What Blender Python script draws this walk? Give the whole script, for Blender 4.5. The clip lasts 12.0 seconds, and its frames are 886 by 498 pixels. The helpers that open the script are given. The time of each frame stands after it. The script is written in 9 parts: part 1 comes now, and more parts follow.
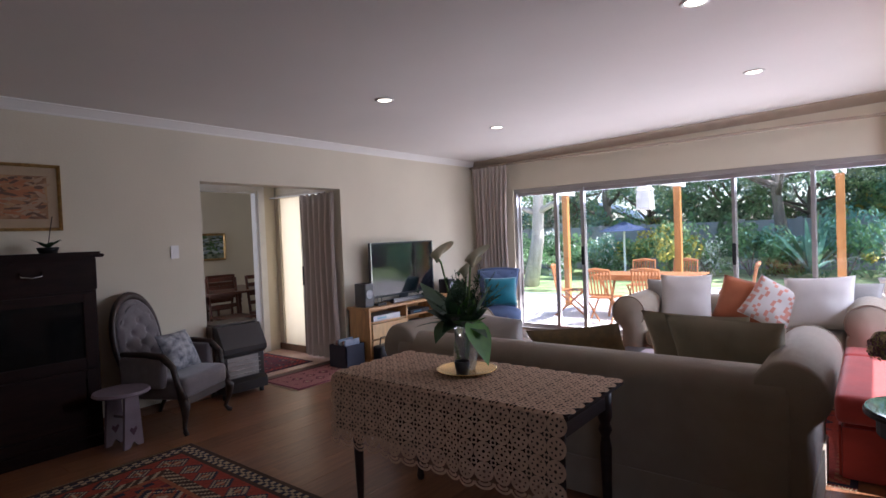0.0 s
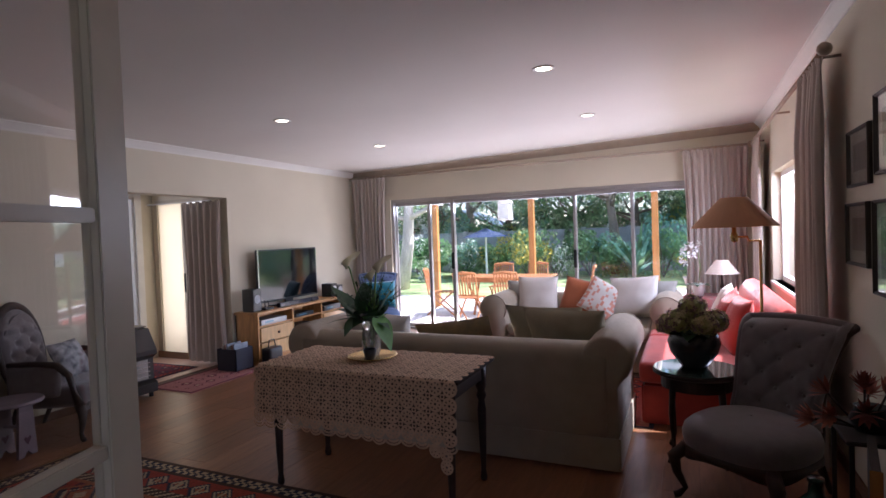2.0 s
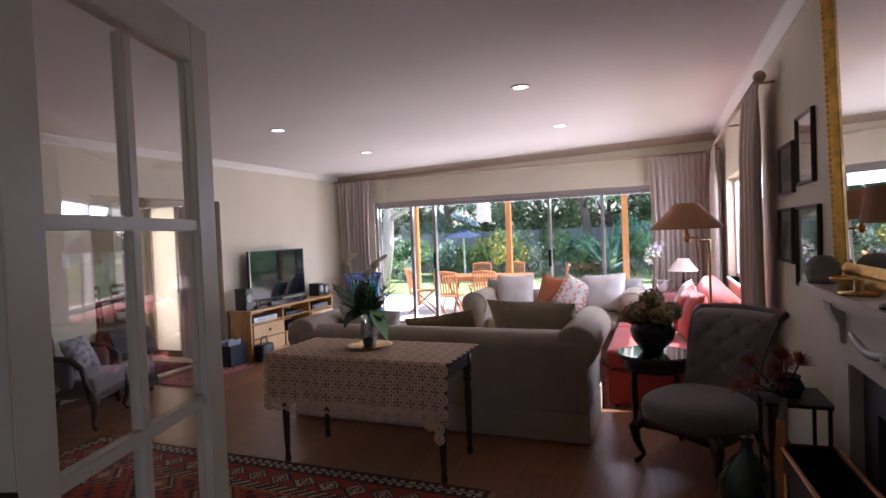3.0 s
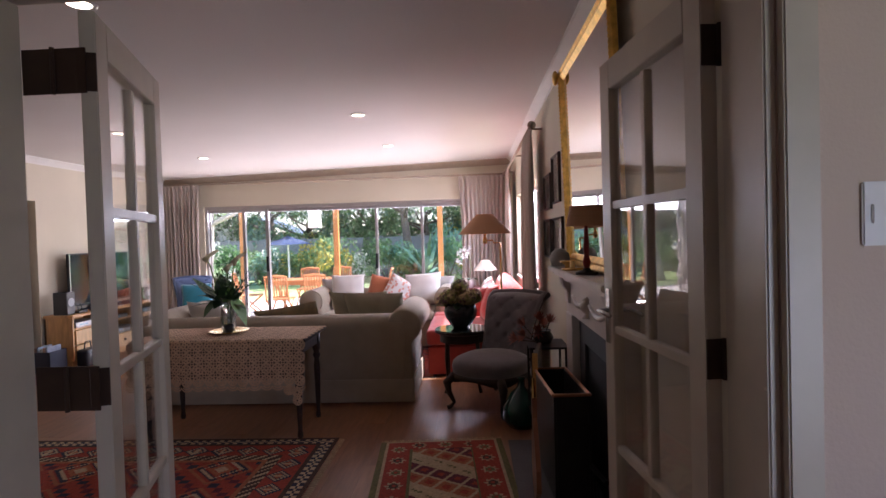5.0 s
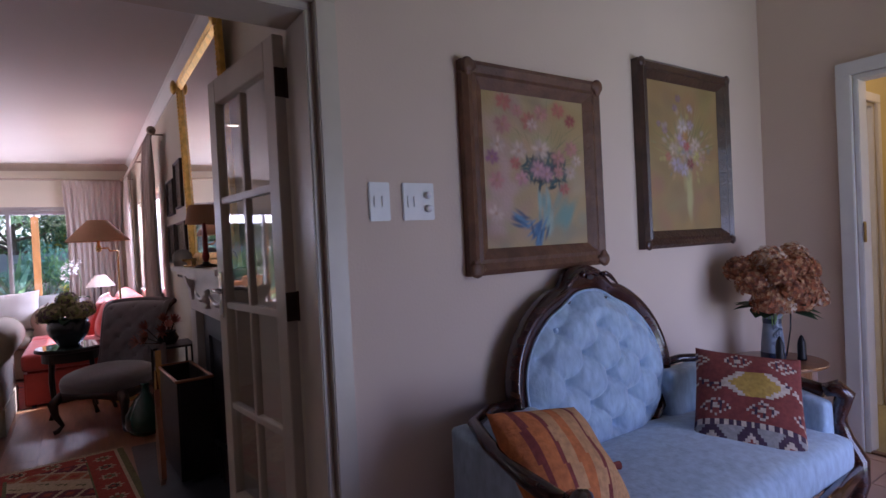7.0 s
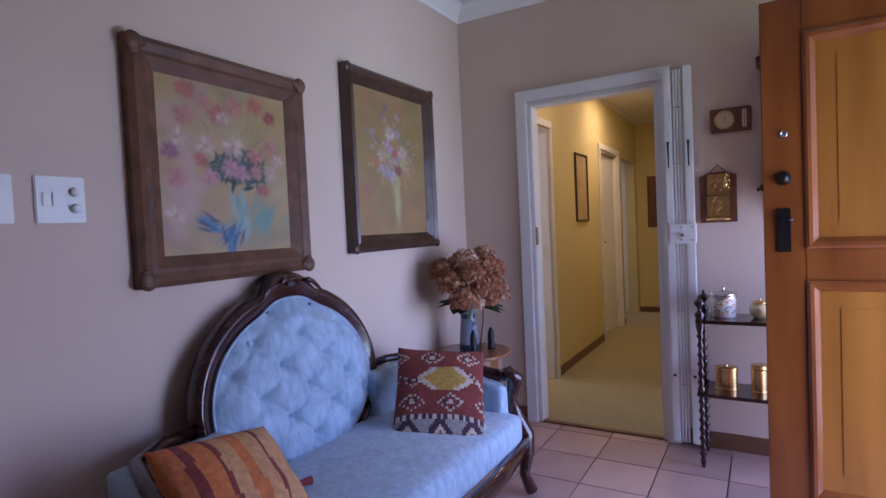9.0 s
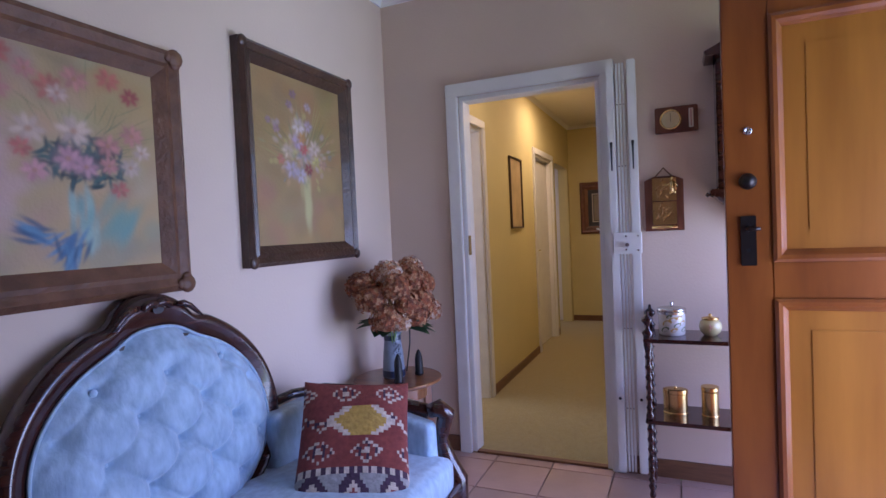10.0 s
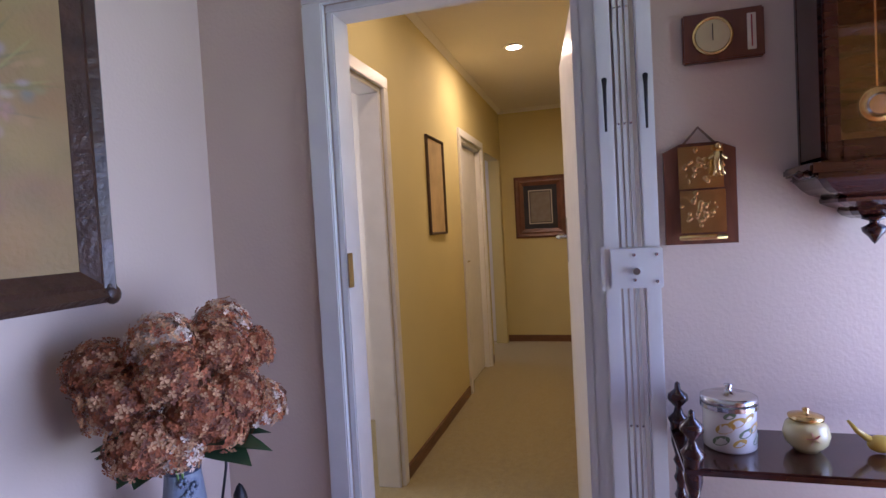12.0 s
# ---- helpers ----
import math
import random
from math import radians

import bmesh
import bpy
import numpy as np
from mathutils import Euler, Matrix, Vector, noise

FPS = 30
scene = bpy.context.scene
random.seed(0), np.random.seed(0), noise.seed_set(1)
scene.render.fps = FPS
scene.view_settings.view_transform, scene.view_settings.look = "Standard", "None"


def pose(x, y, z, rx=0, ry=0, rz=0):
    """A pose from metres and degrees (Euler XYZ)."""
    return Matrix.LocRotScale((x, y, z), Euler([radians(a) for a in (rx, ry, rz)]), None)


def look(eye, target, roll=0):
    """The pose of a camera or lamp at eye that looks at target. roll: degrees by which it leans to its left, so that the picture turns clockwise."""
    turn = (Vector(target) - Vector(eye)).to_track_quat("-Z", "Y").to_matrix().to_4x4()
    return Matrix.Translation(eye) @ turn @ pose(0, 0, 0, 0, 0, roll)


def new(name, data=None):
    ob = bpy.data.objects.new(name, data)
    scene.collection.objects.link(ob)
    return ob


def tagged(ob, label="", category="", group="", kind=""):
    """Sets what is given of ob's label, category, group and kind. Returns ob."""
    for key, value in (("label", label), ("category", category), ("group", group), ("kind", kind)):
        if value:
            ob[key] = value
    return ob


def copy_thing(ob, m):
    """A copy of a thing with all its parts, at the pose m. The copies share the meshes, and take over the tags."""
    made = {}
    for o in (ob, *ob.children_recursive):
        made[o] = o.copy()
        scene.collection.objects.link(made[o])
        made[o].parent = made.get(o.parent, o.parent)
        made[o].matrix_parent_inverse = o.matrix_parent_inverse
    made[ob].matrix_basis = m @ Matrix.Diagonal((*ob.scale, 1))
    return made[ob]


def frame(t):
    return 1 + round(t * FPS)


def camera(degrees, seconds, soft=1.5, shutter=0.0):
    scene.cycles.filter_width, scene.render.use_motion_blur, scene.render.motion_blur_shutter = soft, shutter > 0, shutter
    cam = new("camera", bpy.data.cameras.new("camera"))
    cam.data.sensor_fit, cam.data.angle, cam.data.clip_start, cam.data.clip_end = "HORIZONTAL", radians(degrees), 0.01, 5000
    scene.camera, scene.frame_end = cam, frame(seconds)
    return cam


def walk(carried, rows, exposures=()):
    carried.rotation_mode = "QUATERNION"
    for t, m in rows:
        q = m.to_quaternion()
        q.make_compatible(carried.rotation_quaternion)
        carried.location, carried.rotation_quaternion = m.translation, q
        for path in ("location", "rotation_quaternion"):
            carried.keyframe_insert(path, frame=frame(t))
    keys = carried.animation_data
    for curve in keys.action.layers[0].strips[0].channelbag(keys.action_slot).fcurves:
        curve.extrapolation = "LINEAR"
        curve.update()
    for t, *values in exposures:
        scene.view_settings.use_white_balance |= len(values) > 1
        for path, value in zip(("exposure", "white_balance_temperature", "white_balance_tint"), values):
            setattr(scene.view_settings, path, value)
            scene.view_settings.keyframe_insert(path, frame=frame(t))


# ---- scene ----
cam = camera(78.4, 12.0)
METRES, EYE, TILT, LEAN, TURN = 5.3, 1.2, 0.0, 0.0, 38.6
PATH = [
    (0, (0.974, -1.087, 1.352), (-0.268, 0.48, 1.303), -2.3),
    (0.5, (1.033, -1.209, 1.32), (-0.09, 0.446, 1.275), -2.2),
    (1, (1.083, -1.371, 1.368), (0.085, 0.361, 1.314), -2.2),
    (1.5, (1.106, -1.556, 1.401), (0.22, 0.237, 1.348), -2.2),
    (2, (1.141, -1.713, 1.405), (0.319, 0.109, 1.352), -2.1),
    (2.5, (1.169, -1.903, 1.41), (0.379, -0.066, 1.354), -2.3),
    (2.7, (1.193, -1.981, 1.418), (0.414, -0.14, 1.362), -2.3),
    (4.5, (1.282, -2.794, 1.384), (0.98, -0.818, 1.344), -2.1),
    (5, (1.269, -2.977, 1.368), (1.166, -0.98, 1.324), -1.7),
    (5.5, (1.241, -3.149, 1.352), (1.464, -1.162, 1.301), -2.0),
    (6, (1.248, -3.306, 1.296), (1.801, -1.384, 1.271), -2.8),
    (6.5, (1.249, -3.398, 1.298), (2.1, -1.589, 1.232), -2.1),
    (7, (1.264, -3.461, 1.248), (2.375, -1.798, 1.217), -2.8),
    (7.5, (1.29, -3.553, 1.266), (2.612, -2.054, 1.201), -2.3),
    (7.7, (1.3, -3.576, 1.263), (2.691, -2.141, 1.201), -2.3),
    (9.3, (1.572, -3.512, 1.254), (3.337, -2.574, 1.184), -2.5),
    (9.5, (1.643, -3.485, 1.248), (3.433, -2.594, 1.185), -2.4),
    (10, (1.85, -3.403, 1.268), (3.681, -2.601, 1.205), -2.6),
    (10.5, (2.107, -3.295, 1.28), (3.97, -2.57, 1.215), -2.6),
    (11, (2.42, -3.189, 1.295), (4.321, -2.57, 1.231), -2.7),
    (11.5, (2.795, -3.122, 1.299), (4.713, -2.559, 1.23), -2.8),
    (12, (3.149, -3.073, 1.299), (5.07, -2.523, 1.228), -3.1),
]
walk(cam, [(t, look(eye, target, roll)) for t, eye, target, roll in PATH],
     ((0.0, 1.48, 5600, 21), (2.7, 1.55, 5750, 24), (4.5, 1.98, 6050, 26), (5.5, 1.85, 6050, 29), (6.5, 1.75, 5750, 29), (7.5, 1.75, 5450, 39), (9.5, 2.30, 5200, 36), (12.0, 2.42, 5150, 34)))

# ---- world, sun, exposure ----
world = bpy.data.worlds.new("world")
scene.world = world
world.use_nodes = True
_n = world.node_tree.nodes
_sky = _n.new("ShaderNodeTexSky")
_sky.sky_type, _sky.sun_disc = "NISHITA", False
SUN_EL, SUN_AZ = 50.0, 76.0
_sky.sun_elevation, _sky.sun_rotation = radians(SUN_EL), radians(SUN_AZ)
world.node_tree.links.new(_sky.outputs[0], _n["Background"].inputs[0])
_n["Background"].inputs[1].default_value = 0.15
sun = new("sun", bpy.data.lights.new("sun", "SUN"))
sun.data.energy, sun.data.angle, sun.data.color = 5.0, radians(0.5), (1.0, 0.95, 0.87)
sd = Vector((math.sin(radians(SUN_AZ)) * math.cos(radians(SUN_EL)), math.cos(radians(SUN_AZ)) * math.cos(radians(SUN_EL)), math.sin(radians(SUN_EL))))
sun.matrix_world = look(sd * 50, (0, 0, 0))


def area(name, eye, target, w, h, energy, color):
    ob = new(name, bpy.data.lights.new(name, "AREA"))
    ob.data.shape, ob.data.size, ob.data.size_y, ob.data.energy, ob.data.color = "RECTANGLE", w, h, energy, color
    ob.matrix_world = look(eye, target)
    return ob


area("sky_slider", (-0.75, 5.80, 1.86), (-0.75, 0, 1.2), 4.4, 0.26, 14, (0.90, 0.93, 1.0))
area("patio_glare", (-0.75, 5.79, 0.10), (-0.75, 3.2, 1.9), 4.4, 0.16, 21, (1.0, 0.93, 0.86))
area("sky_window", (2.2, 3.5, 1.80), (0, 3.5, 1.2), 2.2, 0.26, 21, (0.90, 0.93, 1.0))
area("sky_front_door", (4.28, -4.60, 0.72), (3.5, -2.0, 0.1), 0.80, 1.3, 5.2, (0.60, 0.68, 1.0))
# Guessed second lamp, added to brighten the settee and door; no opening seen.
area("fill_front_side", (3.38, -4.60, 0.72), (3.2, -2.0, 0.1), 0.85, 1.3, 5.0, (0.60, 0.68, 1.0))

area("corridor_lamp", (7.1, -2.55, 2.55), (7.1, -2.5, 0), 0.1, 0.1, 2.6, (1.0, 0.70, 0.34))
# Fill added for the near end; no fitting hangs here.
area("corridor_fill_near", (5.45, -2.6, 2.55), (5.45, -2.6, 0), 0.1, 0.1, 1.05, (1.0, 0.74, 0.40))
# Lamp added before the side room's blank wall to brighten what the doorway shows.
area("side_room_fill", (5.6, -0.55, 1.5), (5.4, -2, 1.2), 1.0, 1.2, 4.5, (1.0, 0.92, 0.72))
area("sky_annex", (-4.5, 3.3, 1.1), (-4.5, 0, 1.0), 0.8, 1.8, 7, (0.95, 0.97, 1.0))
# Added fill behind the far opening; its real source is unseen.
area("far_room_fill", (8.7, -0.55, 1.5), (8.7, -2, 0.5), 0.8, 1.2, 1.9, (1.0, 0.93, 0.85))

# ---- materials ----
MATS = {}


def mat(name, color, rough=0.6, metal=0.0, var=0.12, scale=6.0, bump=0.0, bscale=60.0, coat=0.0, spec=0.5, stretch=(1, 1, 1), color2=None, sheen=0.0):
    """A surface with two scales of mottling, and fine relief."""
    if name in MATS:
        return MATS[name]
    m = MATS[name] = bpy.data.materials.new(name)
    m.use_nodes = True
    nt = m.node_tree
    b = nt.nodes["Principled BSDF"]
    b.inputs["Roughness"].default_value, b.inputs["Metallic"].default_value = rough, metal
    b.inputs["Coat Weight"].default_value, b.inputs["Specular IOR Level"].default_value = coat, spec
    b.inputs["Sheen Weight"].default_value = sheen
    tc = nt.nodes.new("ShaderNodeTexCoord")
    mp = nt.nodes.new("ShaderNodeMapping")
    mp.inputs["Scale"].default_value = stretch
    nt.links.new(tc.outputs["Object"], mp.inputs[0])
    n1 = nt.nodes.new("ShaderNodeTexNoise")
    n1.inputs["Scale"].default_value, n1.inputs["Detail"].default_value = scale, 6
    nt.links.new(mp.outputs[0], n1.inputs["Vector"])
    ramp = nt.nodes.new("ShaderNodeValToRGB")
    c2 = color2 or [min(1, c * (1 + var)) for c in color]
    c1 = [c * (1 - var) for c in color]
    ramp.color_ramp.elements[0].color, ramp.color_ramp.elements[1].color = (*c1, 1), (*c2, 1)
    ramp.color_ramp.elements[0].position, ramp.color_ramp.elements[1].position = 0.3, 0.7
    nt.links.new(n1.outputs["Fac"], ramp.inputs[0])
    nt.links.new(ramp.outputs[0], b.inputs["Base Color"])
    if bump:
        n2 = nt.nodes.new("ShaderNodeTexNoise")
        n2.inputs["Scale"].default_value, n2.inputs["Detail"].default_value = bscale, 4
        nt.links.new(mp.outputs[0], n2.inputs["Vector"])
        bp = nt.nodes.new("ShaderNodeBump")
        bp.inputs["Strength"].default_value, bp.inputs["Distance"].default_value = bump, 0.01
        nt.links.new(n2.outputs["Fac"], bp.inputs["Height"])
        nt.links.new(bp.outputs[0], b.inputs["Normal"])
    return m


def glassy(name, tint=(1, 1, 1), gloss=0.08):
    """Thin window glass: clear, with a mirror's sheen that grows at grazing angles."""
    if name in MATS:
        return MATS[name]
    m = MATS[name] = bpy.data.materials.new(name)
    m.use_nodes = True
    nt = m.node_tree
    nt.nodes.clear()
    out = nt.nodes.new("ShaderNodeOutputMaterial")
    tr, gl = nt.nodes.new("ShaderNodeBsdfTransparent"), nt.nodes.new("ShaderNodeBsdfGlossy")
    tr.inputs[0].default_value, gl.inputs["Roughness"].default_value = (*tint, 1), 0.02
    lw, mx = nt.nodes.new("ShaderNodeLayerWeight"), nt.nodes.new("ShaderNodeMixShader")
    pw, fr = nt.nodes.new("ShaderNodeMath"), nt.nodes.new("ShaderNodeMath")
    pw.operation, fr.operation = "POWER", "MULTIPLY_ADD"
    pw.inputs[1].default_value, fr.inputs[1].default_value, fr.inputs[2].default_value = 5.0, 0.9, 0.09
    nt.links.new(lw.outputs["Facing"], pw.inputs[0])
    nt.links.new(pw.outputs[0], fr.inputs[0])
    nt.links.new(fr.outputs[0], mx.inputs[0])
    nt.links.new(tr.outputs[0], mx.inputs[1])
    nt.links.new(gl.outputs[0], mx.inputs[2])
    nt.links.new(mx.outputs[0], out.inputs[0])
    return m


def glow(name, color, strength):
    m = MATS[name] = bpy.data.materials.new(name)
    m.use_nodes = True
    b = m.node_tree.nodes["Principled BSDF"]
    b.inputs["Base Color"].default_value = (*color, 1)
    b.inputs["Emission Color"].default_value, b.inputs["Emission Strength"].default_value = (*color, 1), strength
    return m


CREAM = mat("cream_wall_paint", (0.66, 0.60, 0.47), 0.75, var=0.03, scale=2.0, bump=0.12, bscale=90)
HALLW = mat("hall_wall_paint", (0.63, 0.50, 0.40), 0.75, var=0.03, scale=2.0, bump=0.12, bscale=90)
CEILM = mat("white_ceiling_paint", (0.74, 0.71, 0.68), 0.85, var=0.02, scale=1.5, bump=0.15, bscale=120)
WHITE = mat("white_gloss_paint", (0.74, 0.73, 0.70), 0.35, var=0.04, scale=9, bump=0.05, bscale=40)
CORW = mat("corridor_wall_paint", (0.62, 0.53, 0.23), 0.8, var=0.03, scale=2.0, bump=0.1, bscale=90)
CARPET = mat("beige_carpet", (0.34, 0.275, 0.105), 0.95, var=0.12, scale=30, bump=0.7, bscale=500, sheen=0.3)
SKIRT = mat("brown_skirting", (0.16, 0.075, 0.035), 0.45, var=0.25, scale=8, stretch=(1, 1, 12), bump=0.1)
MAHOG = mat("dark_mahogany", (0.038, 0.011, 0.007), 0.20, var=0.4, scale=7, stretch=(1, 1, 6), bump=0.03, coat=0.5, spec=0.4)
DARKW = mat("dark_wood", (0.026, 0.012, 0.007), 0.45, var=0.4, scale=7, stretch=(1, 1, 6), bump=0.08)
PINE = mat("honey_pine", (0.52, 0.28, 0.10), 0.4, var=0.22, scale=5, stretch=(6, 1, 1), bump=0.05)
SOFA = mat("cream_slipcover", (0.37, 0.31, 0.23), 0.9, var=0.07, scale=8, bump=0.35, bscale=300, sheen=0.2)
GLASS = glassy("window_glass")
# Darker, creamier than the white gloss: the french doors' shade is in it.
DOORCREAM = mat("darkened_cream_gloss_paint", (0.55, 0.49, 0.39), 0.35, var=0.05, scale=9, bump=0.05, bscale=40)


# ---- building blocks ----
def cube(bm, x0, x1, y0, y1, z0, z1, bev=0.0):
    """Adds a block, with edges rounded by bev."""
    vs = [bm.verts.new((x, y, z)) for x in (x0, x1) for y in (y0, y1) for z in (z0, z1)]
    fs = [bm.faces.new([vs[i] for i in f]) for f in ((0, 1, 3, 2), (4, 6, 7, 5), (0, 4, 5, 1), (2, 3, 7, 6), (0, 2, 6, 4), (1, 5, 7, 3))]
    if bev:
        es = list({e for f in fs for e in f.edges})
        bmesh.ops.bevel(bm, geom=es, offset=bev, segments=2, affect="EDGES")
    return vs


def blocks(*rows, bev=0.0):
    bm = bmesh.new()
    for r in rows:
        cube(bm, *r, bev=bev)
    return bm


def obj(name, bm, material, smooth=False):
    me = bpy.data.meshes.new(name)
    bm.normal_update()
    bm.to_mesh(me)
    bm.free()
    for m in (material if isinstance(material, (list, tuple)) else [material]):
        me.materials.append(m)
    if smooth:
        for p in me.polygons:
            p.use_smooth = True
    return new(name, me)


def part(name, bm, material, parent, label="", smooth=False):
    """One mesh under a thing or a part."""
    ob = obj(name, bm, material, smooth)
    ob.parent = parent
    if label:
        ob["label"] = label
    return ob


def thing(name, label, category, group="", at=(0, 0, 0), turn=0):
    ob = tagged(new(name), label, category, group)
    ob.matrix_world = pose(*at, 0, 0, turn)
    return ob


def setting(name, bm, material, label=""):
    return tagged(obj(name, bm, material), label, kind="structure")


def lathe(profile, seg=24, cx=0, cy=0, bm=None, cap=True):
    """A turned body from (radius, height) pairs."""
    bm = bm or bmesh.new()
    rings = []
    for r, z in profile:
        rings.append([bm.verts.new((cx + max(r, 1e-4) * math.cos(2 * math.pi * i / seg), cy + max(r, 1e-4) * math.sin(2 * math.pi * i / seg), z)) for i in range(seg)])
    for a, b in zip(rings, rings[1:]):
        for i in range(seg):
            bm.faces.new((a[i], a[(i + 1) % seg], b[(i + 1) % seg], b[i]))
    if cap:
        bm.faces.new(rings[0][::-1])
        bm.faces.new(rings[-1])
    return bm


def tube(points, radii, seg=8, bm=None, flat=1.0):
    """A rounded bar through the points."""
    bm = bm or bmesh.new()
    pts = [Vector(p) for p in points]
    if not isinstance(radii, (list, tuple)):
        radii = [radii] * len(pts)
    rings, ref = [], None
    for i, p in enumerate(pts):
        d = (pts[min(i + 1, len(pts) - 1)] - pts[max(i - 1, 0)]).normalized()
        if ref is None:
            ref = Vector((0, 0, 1)) if abs(d.z) < 0.9 else Vector((1, 0, 0))
        u = d.cross(ref).normalized()
        v = u.cross(d).normalized()
        ref = v
        rings.append([bm.verts.new(p + radii[i] * (math.cos(a) * u + flat * math.sin(a) * v)) for a in (2 * math.pi * k / seg for k in range(seg))])
    for a, b in zip(rings, rings[1:]):
        for k in range(seg):
            bm.faces.new((a[k], a[(k + 1) % seg], b[(k + 1) % seg], b[k]))
    bm.faces.new(rings[0][::-1])
    bm.faces.new(rings[-1])
    return bm


def pillow(w, d, h, seg=14, puff=0.55, bm=None, m=None, pinch=0.06):
    """A stuffed cushion w by d, h thick at the middle, lying flat."""
    bm = bm or bmesh.new()
    grid = {}
    for s in (1, -1):
        for i in range(seg + 1):
            for j in range(seg + 1):
                if s < 0 and (i in (0, seg) or j in (0, seg)):
                    grid[s, i, j] = grid[1, i, j]
                    continue
                u, v = 2 * i / seg - 1, 2 * j / seg - 1
                t = max(0.0, (1 - abs(u) ** 2.6) * (1 - abs(v) ** 2.6)) ** puff
                k = 1 - pinch * (1 - abs(v) ** 2) * 1.0
                k2 = 1 - pinch * (1 - abs(u) ** 2) * 1.0
                co = Vector((u * w / 2 * k, v * d / 2 * k2, s * t * h / 2))
                co += 0.012 * h / 0.15 * noise.noise_vector(co * 9) * t
                grid[s, i, j] = bm.verts.new(m @ co if m else co)
    for s in (1, -1):
        for i in range(seg):
            for j in range(seg):
                f = [grid[s, i, j], grid[s, i + 1, j], grid[s, i + 1, j + 1], grid[s, i, j + 1]]
                bm.faces.new(f if s > 0 else f[::-1])
    return bm


# ---- the shell ----
X0, X1, Y0, Y1 = -3.65, 1.93, -1.62, 5.56
HX0, HX1, HY0, HY1 = -0.6, 4.72, -4.42, -1.81
CEIL, HCEIL, CCEIL = 2.50, 2.70, 2.58
SLX0, SLX1, SLZ = -3.0, 1.5, 1.96
EW = (2.45, 4.72, 0.82, 1.91)
OPY0, OPY1, OPZ = 1.35, 2.95, 1.915
DX0, DX1, DZ = 0.10, 1.91, 2.02
CDY0, CDY1, CDZ = -3.05, -2.28, 2.02
# Unseen doorway, widened westward to let the added fill in.
FDX0, FDX1 = 2.93, 4.68

setting("wall_north", blocks((X0 - 0.2, SLX0, Y1, Y1 + 0.22, 0, CEIL + 0.08), (SLX1, X1 + 0.2, Y1, Y1 + 0.22, 0, CEIL + 0.08), (SLX0, SLX1, Y1, Y1 + 0.22, SLZ, CEIL + 0.08)), CREAM)
setting("wall_east", blocks((X1, X1 + 0.22, Y0, EW[0], 0, CEIL + 0.08), (X1, X1 + 0.22, EW[1], Y1, 0, CEIL + 0.08), (X1, X1 + 0.22, EW[0], EW[1], 0, EW[2]), (X1, X1 + 0.22, EW[0], EW[1], EW[3], CEIL + 0.08)), CREAM)
setting("wall_west", blocks((X0 - 0.2, X0, Y0, OPY0, 0, CEIL + 0.08), (X0 - 0.2, X0, OPY1, Y1, 0, CEIL + 0.08), (X0 - 0.2, X0, OPY0, OPY1, OPZ, CEIL + 0.08)), CREAM)
setting("wall_south", blocks((X0 - 0.2, DX0, -1.715, Y0, 0, CEIL + 0.08), (DX1, X1 + 0.22, -1.715, Y0, 0, CEIL + 0.08), (DX0, DX1, -1.715, Y0, DZ, CEIL + 0.08)), CREAM)
setting("hall_wall_north", blocks((HX0, DX0, HY1, -1.715, 0, HCEIL), (DX1, HX1, HY1, -1.715, 0, HCEIL), (DX0, DX1, HY1, -1.715, DZ, HCEIL)), HALLW)
setting("hall_wall_east", blocks((HX1, HX1 + 0.11, HY0, CDY0, 0, HCEIL), (HX1, HX1 + 0.11, CDY1, HY1, 0, HCEIL), (HX1, HX1 + 0.11, CDY0, CDY1, CDZ, HCEIL)), HALLW)
setting("hall_wall_south", blocks((HX0, FDX0, HY0 - 0.2, HY0, 0, HCEIL), (FDX1, HX1 + 0.11, HY0 - 0.2, HY0, 0, HCEIL), (FDX0, FDX1, HY0 - 0.2, HY0, 2.06, HCEIL)), HALLW)
setting("hall_wall_west", blocks((HX0 - 0.15, HX0, HY0 - 0.2, HY1, 0, HCEIL)), HALLW)
setting("ceiling", blocks((X0 - 0.2, X1 + 0.22, -1.715, Y1 + 0.22, CEIL, CEIL + 0.1)), CEILM)
setting("hall_ceiling", blocks((HX0 - 0.15, HX1 + 0.11, HY0 - 0.2, -1.715, HCEIL, HCEIL + 0.1)), CEILM)
CW, CS, CE = -2.06, -3.16, 9.2
setting("corridor_wall_north", blocks((4.83, 4.95, CW, CW + 0.12, 0, CCEIL), (5.70, 7.30, CW, CW + 0.12, 0, CCEIL), (8.08, 8.30, CW, CW + 0.12, 0, CCEIL), (4.95, 5.70, CW, CW + 0.12, 2.02, CCEIL), (7.30, 8.08, CW, CW + 0.12, 2.02, CCEIL), (8.30, CE, CW, CW + 0.12, 2.02, CCEIL), (9.08, CE, CW, CW + 0.12, 0, 2.02)), CORW)
setting("corridor_wall_south", blocks((4.83, CE, CS - 0.12, CS, 0, CCEIL)), CORW)
setting("corridor_wall_end", blocks((CE, CE + 0.12, CS - 0.12, CW + 0.12, 0, CCEIL)), CORW)
setting("corridor_ceiling", blocks((4.83, CE + 0.12, CS - 0.12, CW + 0.12, CCEIL, CCEIL + 0.08)), CEILM)
setting("corridor_floor", blocks((4.72, CE + 0.12, CS - 0.12, CW + 0.12, -0.1, 0.004)), CARPET)
